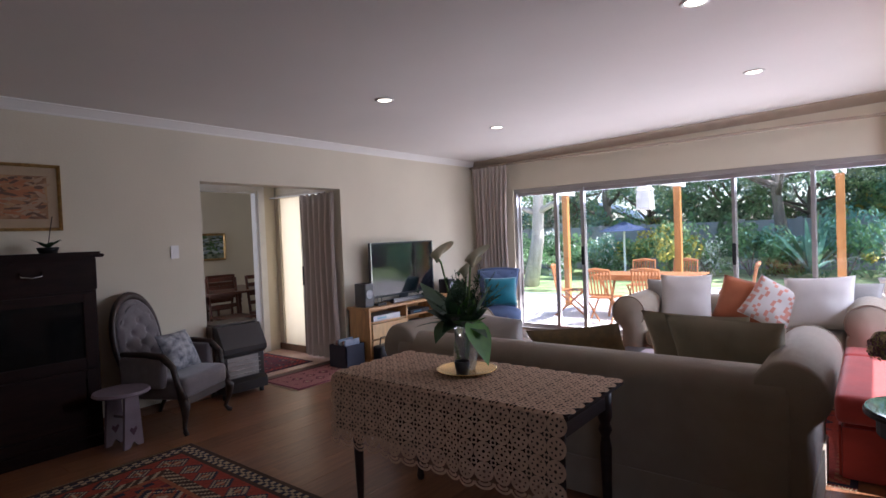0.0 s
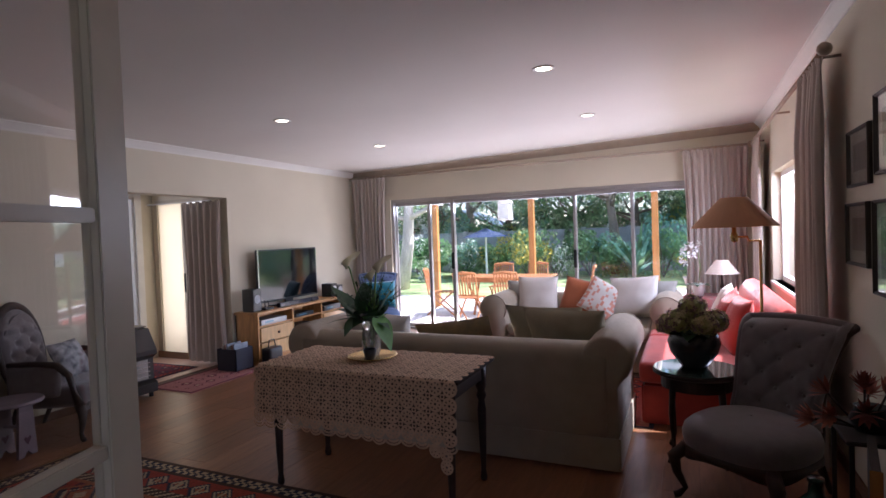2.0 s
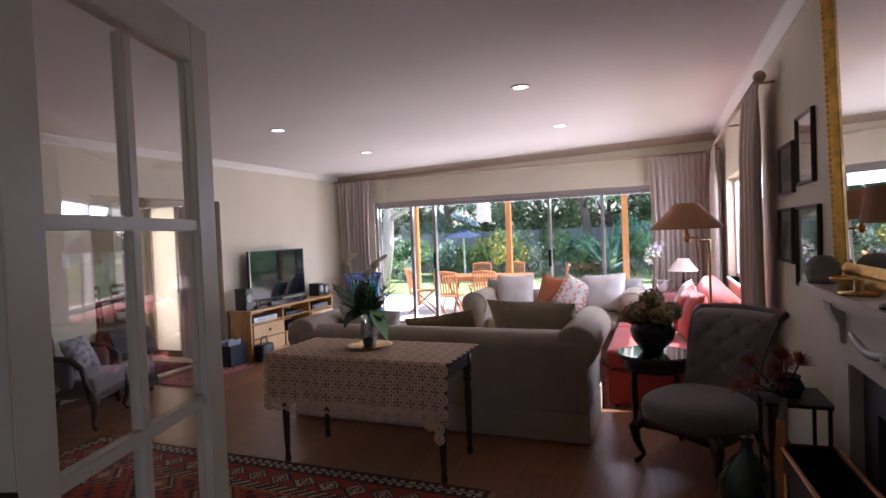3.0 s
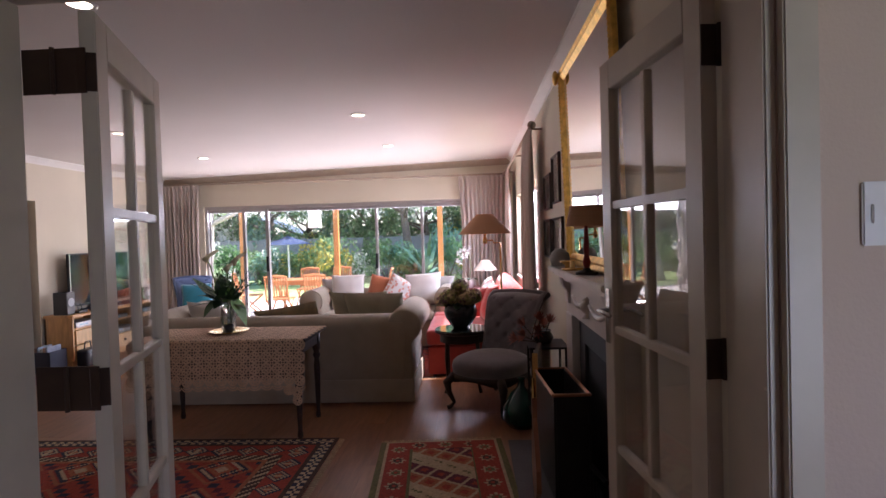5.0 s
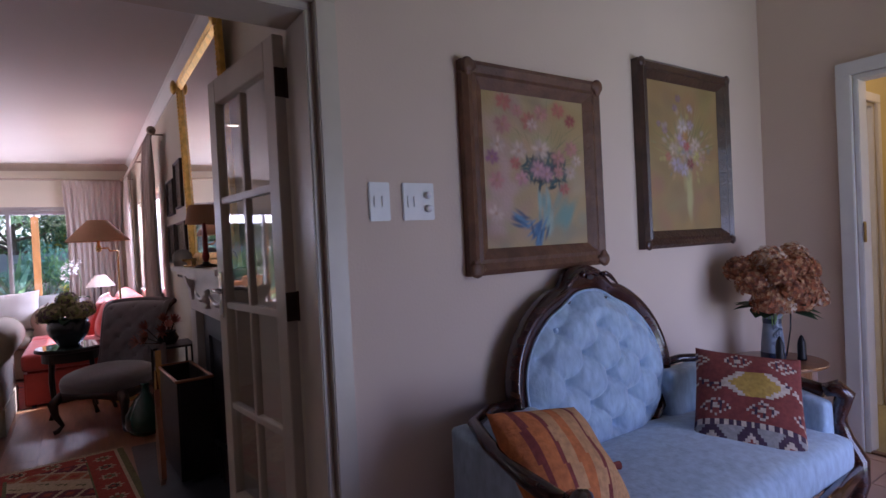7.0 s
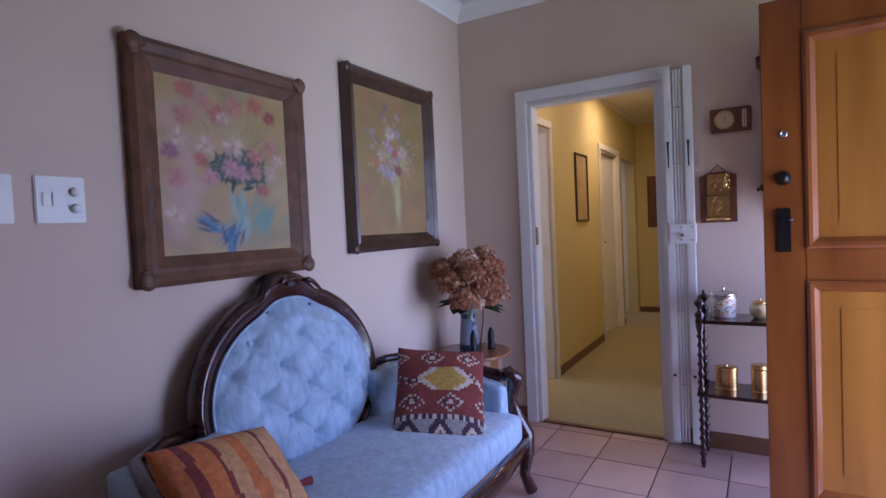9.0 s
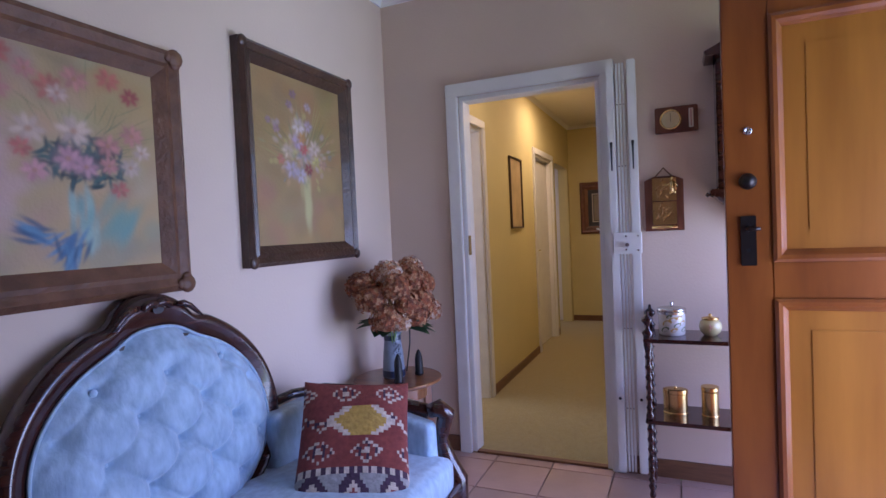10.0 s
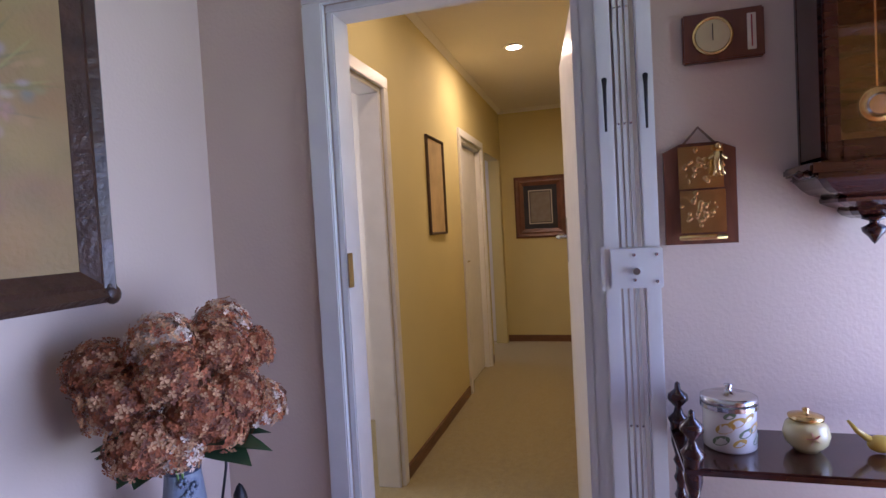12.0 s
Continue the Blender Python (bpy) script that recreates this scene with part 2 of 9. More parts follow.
setting("side_room_wall", blocks((4.83, 9.3, -0.5, -0.4, 0, CCEIL), (6.6, 6.7, CW + 0.12, -0.5, 0, CCEIL), (9.2, 9.3, CW + 0.12, -0.5, 0, CCEIL), (4.83, 4.9, HY1 - 0.13, -0.5, 0, CCEIL)), CEILM)
setting("side_room_ceiling", blocks((4.83, 9.3, CW + 0.12, -0.4, CCEIL, CCEIL + 0.08)), CEILM)
setting("side_room_floor", blocks((4.83, 9.3, CW + 0.12, -0.4, -0.1, 0.003)), CARPET)

FLOOR = mat("laminate_oak", (0.24, 0.105, 0.048), 0.34, var=0.22, scale=4, stretch=(8, 1, 1), bump=0.03)
TILE = mat("terracotta_hall_tile", (0.50, 0.33, 0.25), 0.35, var=0.10, scale=5, bump=0.08, bscale=30)
GROUT = mat("tile_grout", (0.30, 0.24, 0.20), 0.9, var=0.1, bump=0.3)
PAVE = mat("patio_brick", (0.62, 0.57, 0.51), 0.85, var=0.2, scale=3, bump=0.3)
LAWN = mat("lawn_grass", (0.28, 0.37, 0.15), 0.9, var=0.35, scale=2.5, bump=0.8, bscale=120)
setting("floor", blocks((X0 - 0.2, X1 + 0.22, -1.72, Y1 + 0.22, -0.12, -0.008)), mat("dark_joint", (0.10, 0.05, 0.025), 0.6))
setting("hall_floor", blocks((HX0 - 0.15, HX1, HY0 - 0.2, -1.72, -0.12, -0.010)), GROUT)
setting("annex_wall", blocks((-5.05, -4.95, 1.15, 1.35, 0, 2.2), (-5.05, -4.95, 2.75, 3.1, 0, 2.2), (-5.05, -4.95, 1.35, 2.75, 1.99, 2.2), (-4.95, X0 - 0.2, 1.15, 1.25, 0, 2.2),
                               (-4.95, -4.9, 3.0, 3.1, 0, 2.2), (-4.0, X0 - 0.2, 3.0, 3.1, 0, 2.2), (-4.9, -4.0, 3.0, 3.1, 1.95, 2.2)), CREAM)
DINX = -6.75
setting("annex_ceiling", blocks((-6.9, X0 - 0.2, -0.4, 4.1, 2.2, 2.3)), CEILM)
setting("annex_floor", blocks((-6.9, X0 - 0.2, -0.4, 4.1, -0.1, 0.0)), TILE)
setting("dining_wall", blocks((-6.9, DINX, -0.5, 4.1, 0, 2.2), (DINX, -5.05, -0.5, -0.4, 0, 2.2), (DINX, -5.05, 3.9, 4.0, 0, 2.2), (-5.05, -4.95, -0.4, 1.15, 0, 2.2), (-5.05, -4.95, 3.1, 3.9, 0, 2.2)), CREAM)
# Added lamp lightens the dining room; the wall behind it has no window.
area("dining_fill", (-6.5, -0.3, 1.5), (-6.5, 3, 1.0), 1.6, 1.2, 17, (0.9, 0.95, 1.0))
setting("ground", blocks((-400, 400, -400, 400, -0.4, -0.17)), LAWN)
setting("door_step", blocks((SLX0 - 0.3, SLX1 + 0.3, Y1 + 0.22, Y1 + 0.55, -0.15, -0.02), bev=0.01), mat("patio_brick", (0.46, 0.38, 0.32)))
setting("patio", blocks((-12, 6, Y1 + 0.22, 10.6, -0.25, -0.15), (-3.4, 6, 10.6, 12.8, -0.25, -0.15)), PAVE)

# ---- makers ----
BRASS = mat("brass", (0.75, 0.52, 0.20), 0.25, metal=1.0, var=0.1, scale=20)
STEEL = mat("chrome", (0.62, 0.62, 0.62), 0.2, metal=1.0, var=0.05)
ALU = mat("bronze_aluminium", (0.42, 0.40, 0.39), 0.4, metal=0.7, var=0.05)
BLACK = mat("black_plastic", (0.015, 0.015, 0.017), 0.35, var=0.1)
IRON = mat("black_iron", (0.02, 0.018, 0.017), 0.5, metal=0.4, var=0.3, bump=0.1)
CURT = mat("oatmeal_curtain", (0.50, 0.43, 0.38), 0.95, var=0.06, scale=4, bump=0.3, bscale=250, stretch=(1, 1, 0.3), sheen=0.2)
GREYUP = mat("grey_velvet", (0.145, 0.125, 0.13), 0.85, var=0.1, scale=20, bump=0.2, bscale=200, sheen=0.5)
BLUEUP = mat("pale_blue_velvet", (0.30, 0.42, 0.55), 0.65, var=0.12, scale=38, bump=0.2, bscale=90, sheen=0.5, stretch=(1, 1, 0.45), color2=(0.42, 0.56, 0.69))
TEAK = mat("oiled_teak", (0.42, 0.17, 0.06), 0.5, var=0.2, scale=6, stretch=(1, 1, 5), bump=0.05)
CERAMIC = mat("cream_glazed_china", (0.72, 0.66, 0.52), 0.2, var=0.1, scale=14, coat=0.4)


def curtain(name, label, p0, p1, z0, z1, folds, deep=0.045, flare=1.0, parent=None, material=CURT, seed=0, group=""):
    """A pleated curtain between two points of the plan: gathered at the head, looser at the hem."""
    th = thing(name, label, "curtain", group)
    a, b = Vector((*p0, 0)), Vector((*p1, 0))
    d = b - a
    nrm = Vector((-d.y, d.x, 0)).normalized()
    rs = random.Random(seed)
    ph = [rs.uniform(-0.6, 0.6) for _ in range(folds + 1)]
    bm = bmesh.new()
    n, rows = folds * 8, 22
    grid = []
    for j in range(rows + 1):
        v = j / rows
        z = z1 + (z0 - z1) * v
        wide = 1 - 0.10 * math.sin(math.pi * min(1, v * 1.2)) + (flare - 1) * v
        row = []
        for i in range(n + 1):
            u = i / n
            k = u * folds
            amp = deep * (0.35 + 0.65 * min(1, v * 6)) * (0.75 + 0.25 * math.sin(ph[int(min(k, folds - 1))] * 5))
            off = amp * math.sin(2 * math.pi * k + 0.5 * ph[int(min(k, folds - 1))] * v) + 0.012 * noise.noise(Vector((k, v * 3, seed)))
            row.append(bm.verts.new(a + d * (0.5 + (u - 0.5) * wide) + nrm * off + Vector((0, 0, z))))
        grid.append(row)
    for r, s in zip(grid, grid[1:]):
        for i in range(n):
            bm.faces.new((r[i], r[i + 1], s[i + 1], s[i]))
    part("drape", bm, material, th, smooth=True)
    bm = bmesh.new()
    mid = (a + b) / 2
    u = d.normalized()
    for k in range(folds):
        c = a + d * ((k + 0.5) / folds) + nrm * 0.0
        bm2 = tube([c + Vector((0, 0, z1 - 0.09)), c + Vector((0, 0, z1 - 0.05)), c + Vector((0, 0, z1 + 0.01))], [0.012, 0.008, 0.022], seg=6, bm=bm)
    tagged(part("pinch_pleats", bm, material, th, smooth=True), kind="stuff")
    return th


def tuft(u, v, p, q):
    """Depth of a buttoned surface: 0 at a button, 1 on the swell between."""
    a, b = u / p + v / q, u / p - v / q
    sa, sb = abs(math.sin(math.pi * a / 2)), abs(math.sin(math.pi * b / 2))
    d = math.hypot((u / p - round(u / p)), (v / q - round(v / q)))
    near = 99
    for i in (-1, 0, 1, 2):
        for j in (-1, 0, 1, 2):
            ui, vj = math.floor(u / p) + i, math.floor(v / q) + j
            if (ui + vj) % 2 == 0:
                near = min(near, math.hypot((u / p - ui) * p, (v / q - vj) * q))
    pleat = (sa * sb) ** 0.35
    return 0.30 * pleat + 0.70 * (1 - math.exp(-(near / (0.27 * min(p, q))) ** 2))


def buttons(spots, r, material, parent, label="covered button"):
    for m in spots:
        bm = lathe([(0, 0), (r, 0.001), (r * 0.9, r * 0.5), (r * 0.4, r * 0.8), (0, r * 0.85)], 10)
        bm.transform(m)
        part("button", bm, material, parent)


def sheet(rows_, closed=False):
    bm = bmesh.new()
    g = [[bm.verts.new(p) for p in r] for r in rows_]
    for a, b in zip(g, g[1:]):
        for i in range(len(a) - 1):
            bm.faces.new((a[i], a[i + 1], b[i + 1], b[i]))
    return bm


def extrude_profile(pts, y0, y1, bm=None, bev=0.0, axis="y", steps=1):
    """A closed outline in x and z drawn out along y."""
    bm = bm or bmesh.new()
    rings = []
    for k, y in enumerate([y0, y0 + bev, y1 - bev, y1] if bev else [y0, y1]):
        s = 1.0
        cx, cz = sum(p[0] for p in pts) / len(pts), sum(p[1] for p in pts) / len(pts)
        if bev and k in (0, 3):
            s = 1 - bev * 2.2 / max(0.05, max(p[0] for p in pts) - min(p[0] for p in pts)) * 0.5
        ring = []
        for x, z in pts:
            x2, z2 = cx + (x - cx) * s, cz + (z - cz) * s
            ring.append(bm.verts.new((x2, y, z2) if axis == "y" else (y, x2, z2)))
        rings.append(ring)
    for a, b in zip(rings, rings[1:]):
        for i in range(len(a)):
            bm.faces.new((a[i], a[(i + 1) % len(a)], b[(i + 1) % len(b)], b[i]))
    bm.faces.new(rings[0][::-1])
    bm.faces.new(rings[-1])
    bmesh.ops.recalc_face_normals(bm, faces=bm.faces)
    return bm


def soft_block(x0, x1, y0, y1, z0, z1, r, bm=None, wob=0.004, seg=4):
    """A padded block with well-rounded edges and a slightly uneven skin."""
    b2 = bmesh.new()
    cube(b2, x0, x1, y0, y1, z0, z1)
    bmesh.ops.bevel(b2, geom=b2.edges[:], offset=r, segments=seg, affect="EDGES", profile=0.6)
    bmesh.ops.subdivide_edges(b2, edges=[e for e in b2.edges if e.calc_length() > 0.25], cuts=5, use_grid_fill=True)
    for v in b2.verts:
        v.co += wob * noise.noise_vector(v.co * 4)
    if bm is None:
        return b2
    me = bpy.data.meshes.new("tmp")
    b2.to_mesh(me)
    b2.free()
    bm.from_mesh(me)
    bpy.data.meshes.remove(me)
    return bm


def roll_sofa(label, at, turn, W, D, top, seat_z, roll_r, material, cushions=2, name="sofa"):
    """A slipcovered sofa with rolled arms. Its front looks along local -y; the origin is on the floor at its middle."""
    th = thing(name, label, "sofa", at=at, turn=turn)
    x = W / 2
    aw = roll_r * 2
    part("base", soft_block(-x + aw * 0.55, x - aw * 0.55, -D / 2 + 0.03, D / 2 - 0.02, 0.015, seat_z - 0.13, 0.02), material, th, smooth=True)
    b = extrude_profile([(D / 2 - 0.24 + px, z) for px, z in [(0.02, seat_z - 0.15), (0.0, seat_z + 0.1)] + [(0.122 - 0.118 * math.cos(math.pi * q / 14), top - 0.118 + 0.118 * math.sin(math.pi * q / 14)) for q in range(15)] + [(0.24, top - 0.2), (0.241, 0.3), (0.24, 0.02), (0.05, 0.02)]], -x + aw * 0.5, x - aw * 0.5, bev=0.015, axis="x")
    part("backrest", b, material, th, smooth=True)
    for s in (-1, 1):
        cx, cz = s * (x - roll_r), top + 0.05 - roll_r
        pts = []
        for k in range(15):
            a = radians(-50 + k * 280 / 14)
            pts.append((cx + s * -math.cos(a + math.pi) * roll_r * -1, cz + roll_r * math.sin(a)))
        pts = [(cx + s * roll_r * math.cos(a), cz + roll_r * math.sin(a)) for a in (radians(-55 + k * 270 / 14) for k in range(15))]
        pts += [(s * (x - aw * 0.98), cz - roll_r * 0.9), (s * (x - aw * 0.9), 0.02), (s * (x - aw * 0.28), 0.02), (s * (x - aw * 0.30), cz - roll_r * 1.1)]
        b = extrude_profile(pts, -D / 2, D / 2 - 0.015, bev=0.025)
        arm = part("arm", b, material, th, smooth=True)
        ring = tube([(cx + s * roll_r * 0.99 * math.cos(a), -D / 2 + 0.012, cz + roll_r * 0.99 * math.sin(a)) for a in (radians(-55 + k * 270 / 20) for k in range(21))], 0.006, seg=6)
        part("piping", ring, material, arm, smooth=True)
    cw = (W - 2 * aw) / cushions
    for k in range(cushions):
        c = -x + aw + cw * (k + 0.5)
        part("seat_cushion", soft_block(c - cw / 2 + 0.006, c + cw / 2 - 0.006, -D / 2 - 0.02, D / 2 - 0.2, seat_z - 0.13, seat_z, 0.05), material, th, smooth=True)
    for s in (-1, 1):
        skirt = bmesh.new()
        cube(skirt, s * (x - aw * 0.27) - 0.006, s * (x - aw * 0.27) + 0.006, -D / 2 + 0.02, D / 2, 0.012, 0.2)
        part("skirt", skirt, material, th)
    skirt = bmesh.new()
    cube(skirt, -x + aw * 0.3, x - aw * 0.3, D / 2 - 0.004, D / 2 + 0.006, 0.012, 0.2)
    part("skirt", skirt, material, th)
    return th


def cushion(label, at, size, thick, rx, rz, material, name="cushion", ry=0, pinch=0.06, group="scatter cushions", split=None):
    """A scatter cushion leaning by rx degrees."""
    th = thing(name, label, "cushion", group)
    th.matrix_world = pose(*at, rx, ry, rz)
    w, d = size
    bm = pillow(w, d, thick, pinch=pinch)
    if split:
        for f in bm.faces:
            c = f.calc_center_median()
            f.material_index = split(c.x / w + 0.5, c.y / d + 0.5)
    part("cover", bm, material, th, smooth=True)
    k = 0.49
    pts = []
    n = 12
    for i in range(n + 1):
        pts.append((-w * k + 2 * w * k * i / n, -d * k * (1 - pinch * (1 - (2 * i / n - 1) ** 2)), 0))
    for i in range(1, n + 1):
        pts.append((w * k * (1 - pinch * (1 - (2 * i / n - 1) ** 2)), -d * k + 2 * d * k * i / n, 0))
    for i in range(1, n + 1):
        pts.append((w * k - 2 * w * k * i / n, d * k * (1 - pinch * (1 - (2 * i / n - 1) ** 2)), 0))
    for i in range(1, n + 1):
        pts.append((-w * k * (1 - pinch * (1 - (2 * i / n - 1) ** 2)), d * k - 2 * d * k * i / n, 0))
    part("piping", tube(pts, 0.004, seg=5), material[0] if isinstance(material, list) else material, th, smooth=True)
    return th


def pattern_cloth(name, w, d, nx, ny, func, mats, parent=None, thick=0.008, bm=None):
    """A woven cloth whose coloured figures are cells of its mesh."""
    b = bm or bmesh.new()
    g = [[b.verts.new((-w / 2 + w * i / nx, -d / 2 + d * j / ny, thick + 0.0015 * noise.noise(Vector((i * 0.15, j * 0.15, 3))))) for i in range(nx + 1)] for j in range(ny + 1)]
    for j in range(ny):
        for i in range(nx):
            f = b.faces.new((g[j][i], g[j][i + 1], g[j + 1][i + 1], g[j + 1][i]))
            f.material_index = func((i + 0.5) / nx, (j + 0.5) / ny)
    edge = [g[0][i] for i in range(nx + 1)] + [g[j][nx] for j in range(1, ny + 1)] + [g[ny][i] for i in range(nx - 1, -1, -1)] + [g[j][0] for j in range(ny - 1, 0, -1)]
    low = [b.verts.new((v.co.x, v.co.y, 0.0)) for v in edge]
    for i in range(len(edge)):
        k = (i + 1) % len(edge)
        b.faces.new((edge[i], low[i], low[k], edge[k]))
    return part("weave", b, mats, parent)


def fringe(parent, w, y, n, out, material):
    bm = bmesh.new()
    for i in range(n):
        x = -w / 2 + w * (i + 0.5) / n
        j = 0.006 * math.sin(i * 7.3)
        tube([(x, y, 0.006), (x + j, y + out * 0.6, 0.004), (x + 2 * j, y + out, 0.003)], 0.0022, seg=3, bm=bm)
    tagged(part("fringe", bm, material, parent, "cotton warp fringe"), kind="stuff")


def turned_leg(x, y, h, r, parent, material=DARKW, name="leg"):
    prof = [(r * 0.55, 0), (r * 0.7, 0.02), (r * 0.5, 0.06), (r * 0.65, h * 0.25), (r * 0.85, h * 0.6), (r * 0.6, h * 0.68), (r * 1.0, h * 0.72), (r * 0.7, h * 0.76), (r * 1.05, h * 0.8), (r * 1.05, h)]
    return part(name, lathe(prof, 12, x, y), material, parent, smooth=True)


def cabriole(x, y, h, dx, dy, r, parent, material=MAHOG):
    pts = [(x, y, h), (x + dx * 0.9, y + dy * 0.9, h * 0.8), (x + dx * 0.7, y + dy * 0.7, h * 0.5), (x + dx * 0.15, y + dy * 0.15, h * 0.2), (x + dx * 0.6, y + dy * 0.6, 0.02), (x + dx * 0.95, y + dy * 0.95, 0.014)]
    return part("leg", tube(pts, [r * 1.3, r * 1.25, r * 0.8, r * 0.5, r * 0.65, r * 0.6], seg=8), material, parent, smooth=True)


def picture(name, label, plane, a0, a1, z0, z1, frame_w, frame_m, canvas_m, depth=0.03, mount=0.0, mount_m=None, tilt=0, group=""):
    """A framed picture on a wall. plane: ('y', value, side) or ('x', value, side); side is the way that it looks."""
    ax, val, side = plane
    th = thing(name, label, "picture", group)
    mid, zm, w, h = (a0 + a1) / 2, (z0 + z1) / 2, a1 - a0, z1 - z0
    if ax == "y":
        m = pose(mid, val, zm, 0, 0, 0 if side < 0 else 180)
    else:
        m = pose(val, mid, zm, 0, 0, -90 if side < 0 else 90)
    th.matrix_world = m @ pose(0, 0, 0, 0, tilt, 0)
    fr = bmesh.new()
    f = frame_w
    prof = [(0, 0), (0, -depth * 0.7), (f * 0.2, -depth), (f * 0.45, -depth * 0.75), (f * 0.6, -depth * 0.85), (f, -depth * 0.35), (f, 0)]
    corners = [(-w / 2, -h / 2, 1, 1), (w / 2, -h / 2, -1, 1), (w / 2, h / 2, -1, -1), (-w / 2, h / 2, 1, -1)]
    rings = [[fr.verts.new((cx + sx * p, y, cz + sz * p)) for p, y in prof] for cx, cz, sx, sz in corners]
    for i in range(4):
        a, b = rings[i], rings[(i + 1) % 4]
        for k in range(len(prof) - 1):
            fr.faces.new((a[k], b[k], b[k + 1], a[k + 1]))
    bmesh.ops.recalc_face_normals(fr, faces=fr.faces)
    part("frame", fr, frame_m, th)
    iw, ih = w / 2 - f * 0.97, h / 2 - f * 0.97
    if mount:
        part("mount", blocks((-iw, iw, -depth * 0.25, -0.002, -ih, ih)), mount_m, th)
        iw, ih = iw - mount, ih - mount
        part("print", blocks((-iw, iw, -depth * 0.25 - 0.002, -depth * 0.25, -ih, ih)), canvas_m, th)
    else:
        part("canvas", blocks((-iw, iw, -depth * 0.3, -0.002, -ih, ih)), canvas_m, th)
    return th, iw, ih


def dabs(parent, y, strokes, mats_, name="brushwork"):
    """Paint laid on a canvas in strokes: (x, z, half width, half height, turn, index)."""
    bm = bmesh.new()
    for k, (x, z, a, b, t, mi) in enumerate(strokes):
        vs = []
        for i in range(7):
            an = 2 * math.pi * i / 7
            u, v = a * math.cos(an) * (0.8 + 0.4 * abs(math.sin(k * 1.7 + i))), b * math.sin(an)
            vs.append(bm.verts.new((x + u * math.cos(t) - v * math.sin(t), y - 0.0004 - k * 0.0000025, z + u * math.sin(t) + v * math.cos(t))))
        bm.faces.new(vs[::-1]).material_index = mi
    bmesh.ops.recalc_face_normals(bm, faces=bm.faces)
    for f in bm.faces:
        if f.normal.y > 0:
            f.normal_flip()
    return part(name, bm, mats_, parent)


def leaf_blade(base, tip, width, bm, droop=0.1, n=6, cup=0.15):
    """A broad leaf from base to tip."""
    a, b = Vector(base), Vector(tip)
    d = b - a
    side = d.cross(Vector((0, 0, 1)))
    side = side.normalized() if side.length > 1e-4 else Vector((1, 0, 0))
    up = side.cross(d).normalized()
    rows_ = []
    for i in range(n + 1):
        t = i / n
        w = width * math.sin(math.pi * (t ** 0.75)) * 0.5 + 0.001
        c = a + d * t - Vector((0, 0, droop * t * t))
        rows_.append([bm.verts.new(c - side * w + up * cup * w), bm.verts.new(c), bm.verts.new(c + side * w + up * cup * w)])
    for r, s in zip(rows_, rows_[1:]):
        for i in range(2):
            bm.faces.new((r[i], r[i + 1], s[i + 1], s[i]))
    return bm


def lamp_shade(r0, r1, z0, z1, material, parent, cx=0, cy=0):
    bm = bmesh.new()
    n = 32
    a = [bm.verts.new((cx + r0 * math.cos(2 * math.pi * i / n), cy + r0 * math.sin(2 * math.pi * i / n), z0)) for i in range(n)]
    b = [bm.verts.new((cx + r1 * math.cos(2 * math.pi * i / n), cy + r1 * math.sin(2 * math.pi * i / n), z1)) for i in range(n)]
    a2 = [bm.verts.new((cx + (r0 - .004) * math.cos(2 * math.pi * i / n), cy + (r0 - .004) * math.sin(2 * math.pi * i / n), z0)) for i in range(n)]
    b2 = [bm.verts.new((cx + (r1 - .004) * math.cos(2 * math.pi * i / n), cy + (r1 - .004) * math.sin(2 * math.pi * i / n), z1)) for i in range(n)]
    for i in range(n):
        k = (i + 1) % n
        bm.faces.new((a[i], a[k], b[k], b[i]))
        bm.faces.new((a2[k], a2[i], b2[i], b2[k]))
        bm.faces.new((a[k], a[i], a2[i], a2[k]))
        bm.faces.new((b[i], b[k], b2[k], b2[i]))
    return part("shade", bm, material, parent, smooth=False)

# ---- trim, doors and windows ----
CORNICE = mat("white_cornice", (0.80, 0.78, 0.74), 0.7, var=0.02, bump=0.05)


def cornice(name, x0, y0, x1, y1, z, nx, ny, material=CORNICE, s=0.07):
    """A coved cornice along a wall; (nx, ny) looks into the room."""
    pts = [(0, 0), (0, -s), (s * 0.12, -s), (s * 0.2, -s * 0.8), (s * 0.55, -s * 0.45), (s * 0.85, -s * 0.18), (s, -s * 0.12), (s, 0)]
    bm = bmesh.new()
    rings = [[bm.verts.new((x + nx * p, y + ny * p, z + q)) for p, q in pts] for x, y in ((x0, y0), (x1, y1))]
    for i in range(len(pts)):
        k = (i + 1) % len(pts)
        bm.faces.new((rings[0][i], rings[0][k], rings[1][k], rings[1][i]))
    bm.faces.new(rings[0]), bm.faces.new(rings[1][::-1])
    bmesh.ops.recalc_face_normals(bm, faces=bm.faces)
    return setting(name, bm, material)


TANRAIL = mat("tan_painted_pelmet", (0.40, 0.32, 0.24), 0.6, var=0.08, bump=0.05)
cornice("cornice_west", X0, Y0, X0, Y1, CEIL, 1, 0)
cornice("cornice_north", X0, Y1, X1, Y1, CEIL, 0, -1, TANRAIL, 0.09)
cornice("cornice_east", X1, Y0, X1, Y1, CEIL, -1, 0)
cornice("cornice_south", X0, Y0, X1, Y0, CEIL, 0, 1)
cornice("hall_cornice_north", HX0, HY1, HX1, HY1, HCEIL, 0, -1, s=0.09)
cornice("hall_cornice_east", HX1, HY0, HX1, HY1, HCEIL, -1, 0, s=0.09)
cornice("hall_cornice_south", HX0, HY0, HX1, HY0, HCEIL, 0, 1, s=0.09)
cornice("corridor_cornice_north", 4.83, CW, CE, CW, CCEIL, 0, -1, s=0.035)
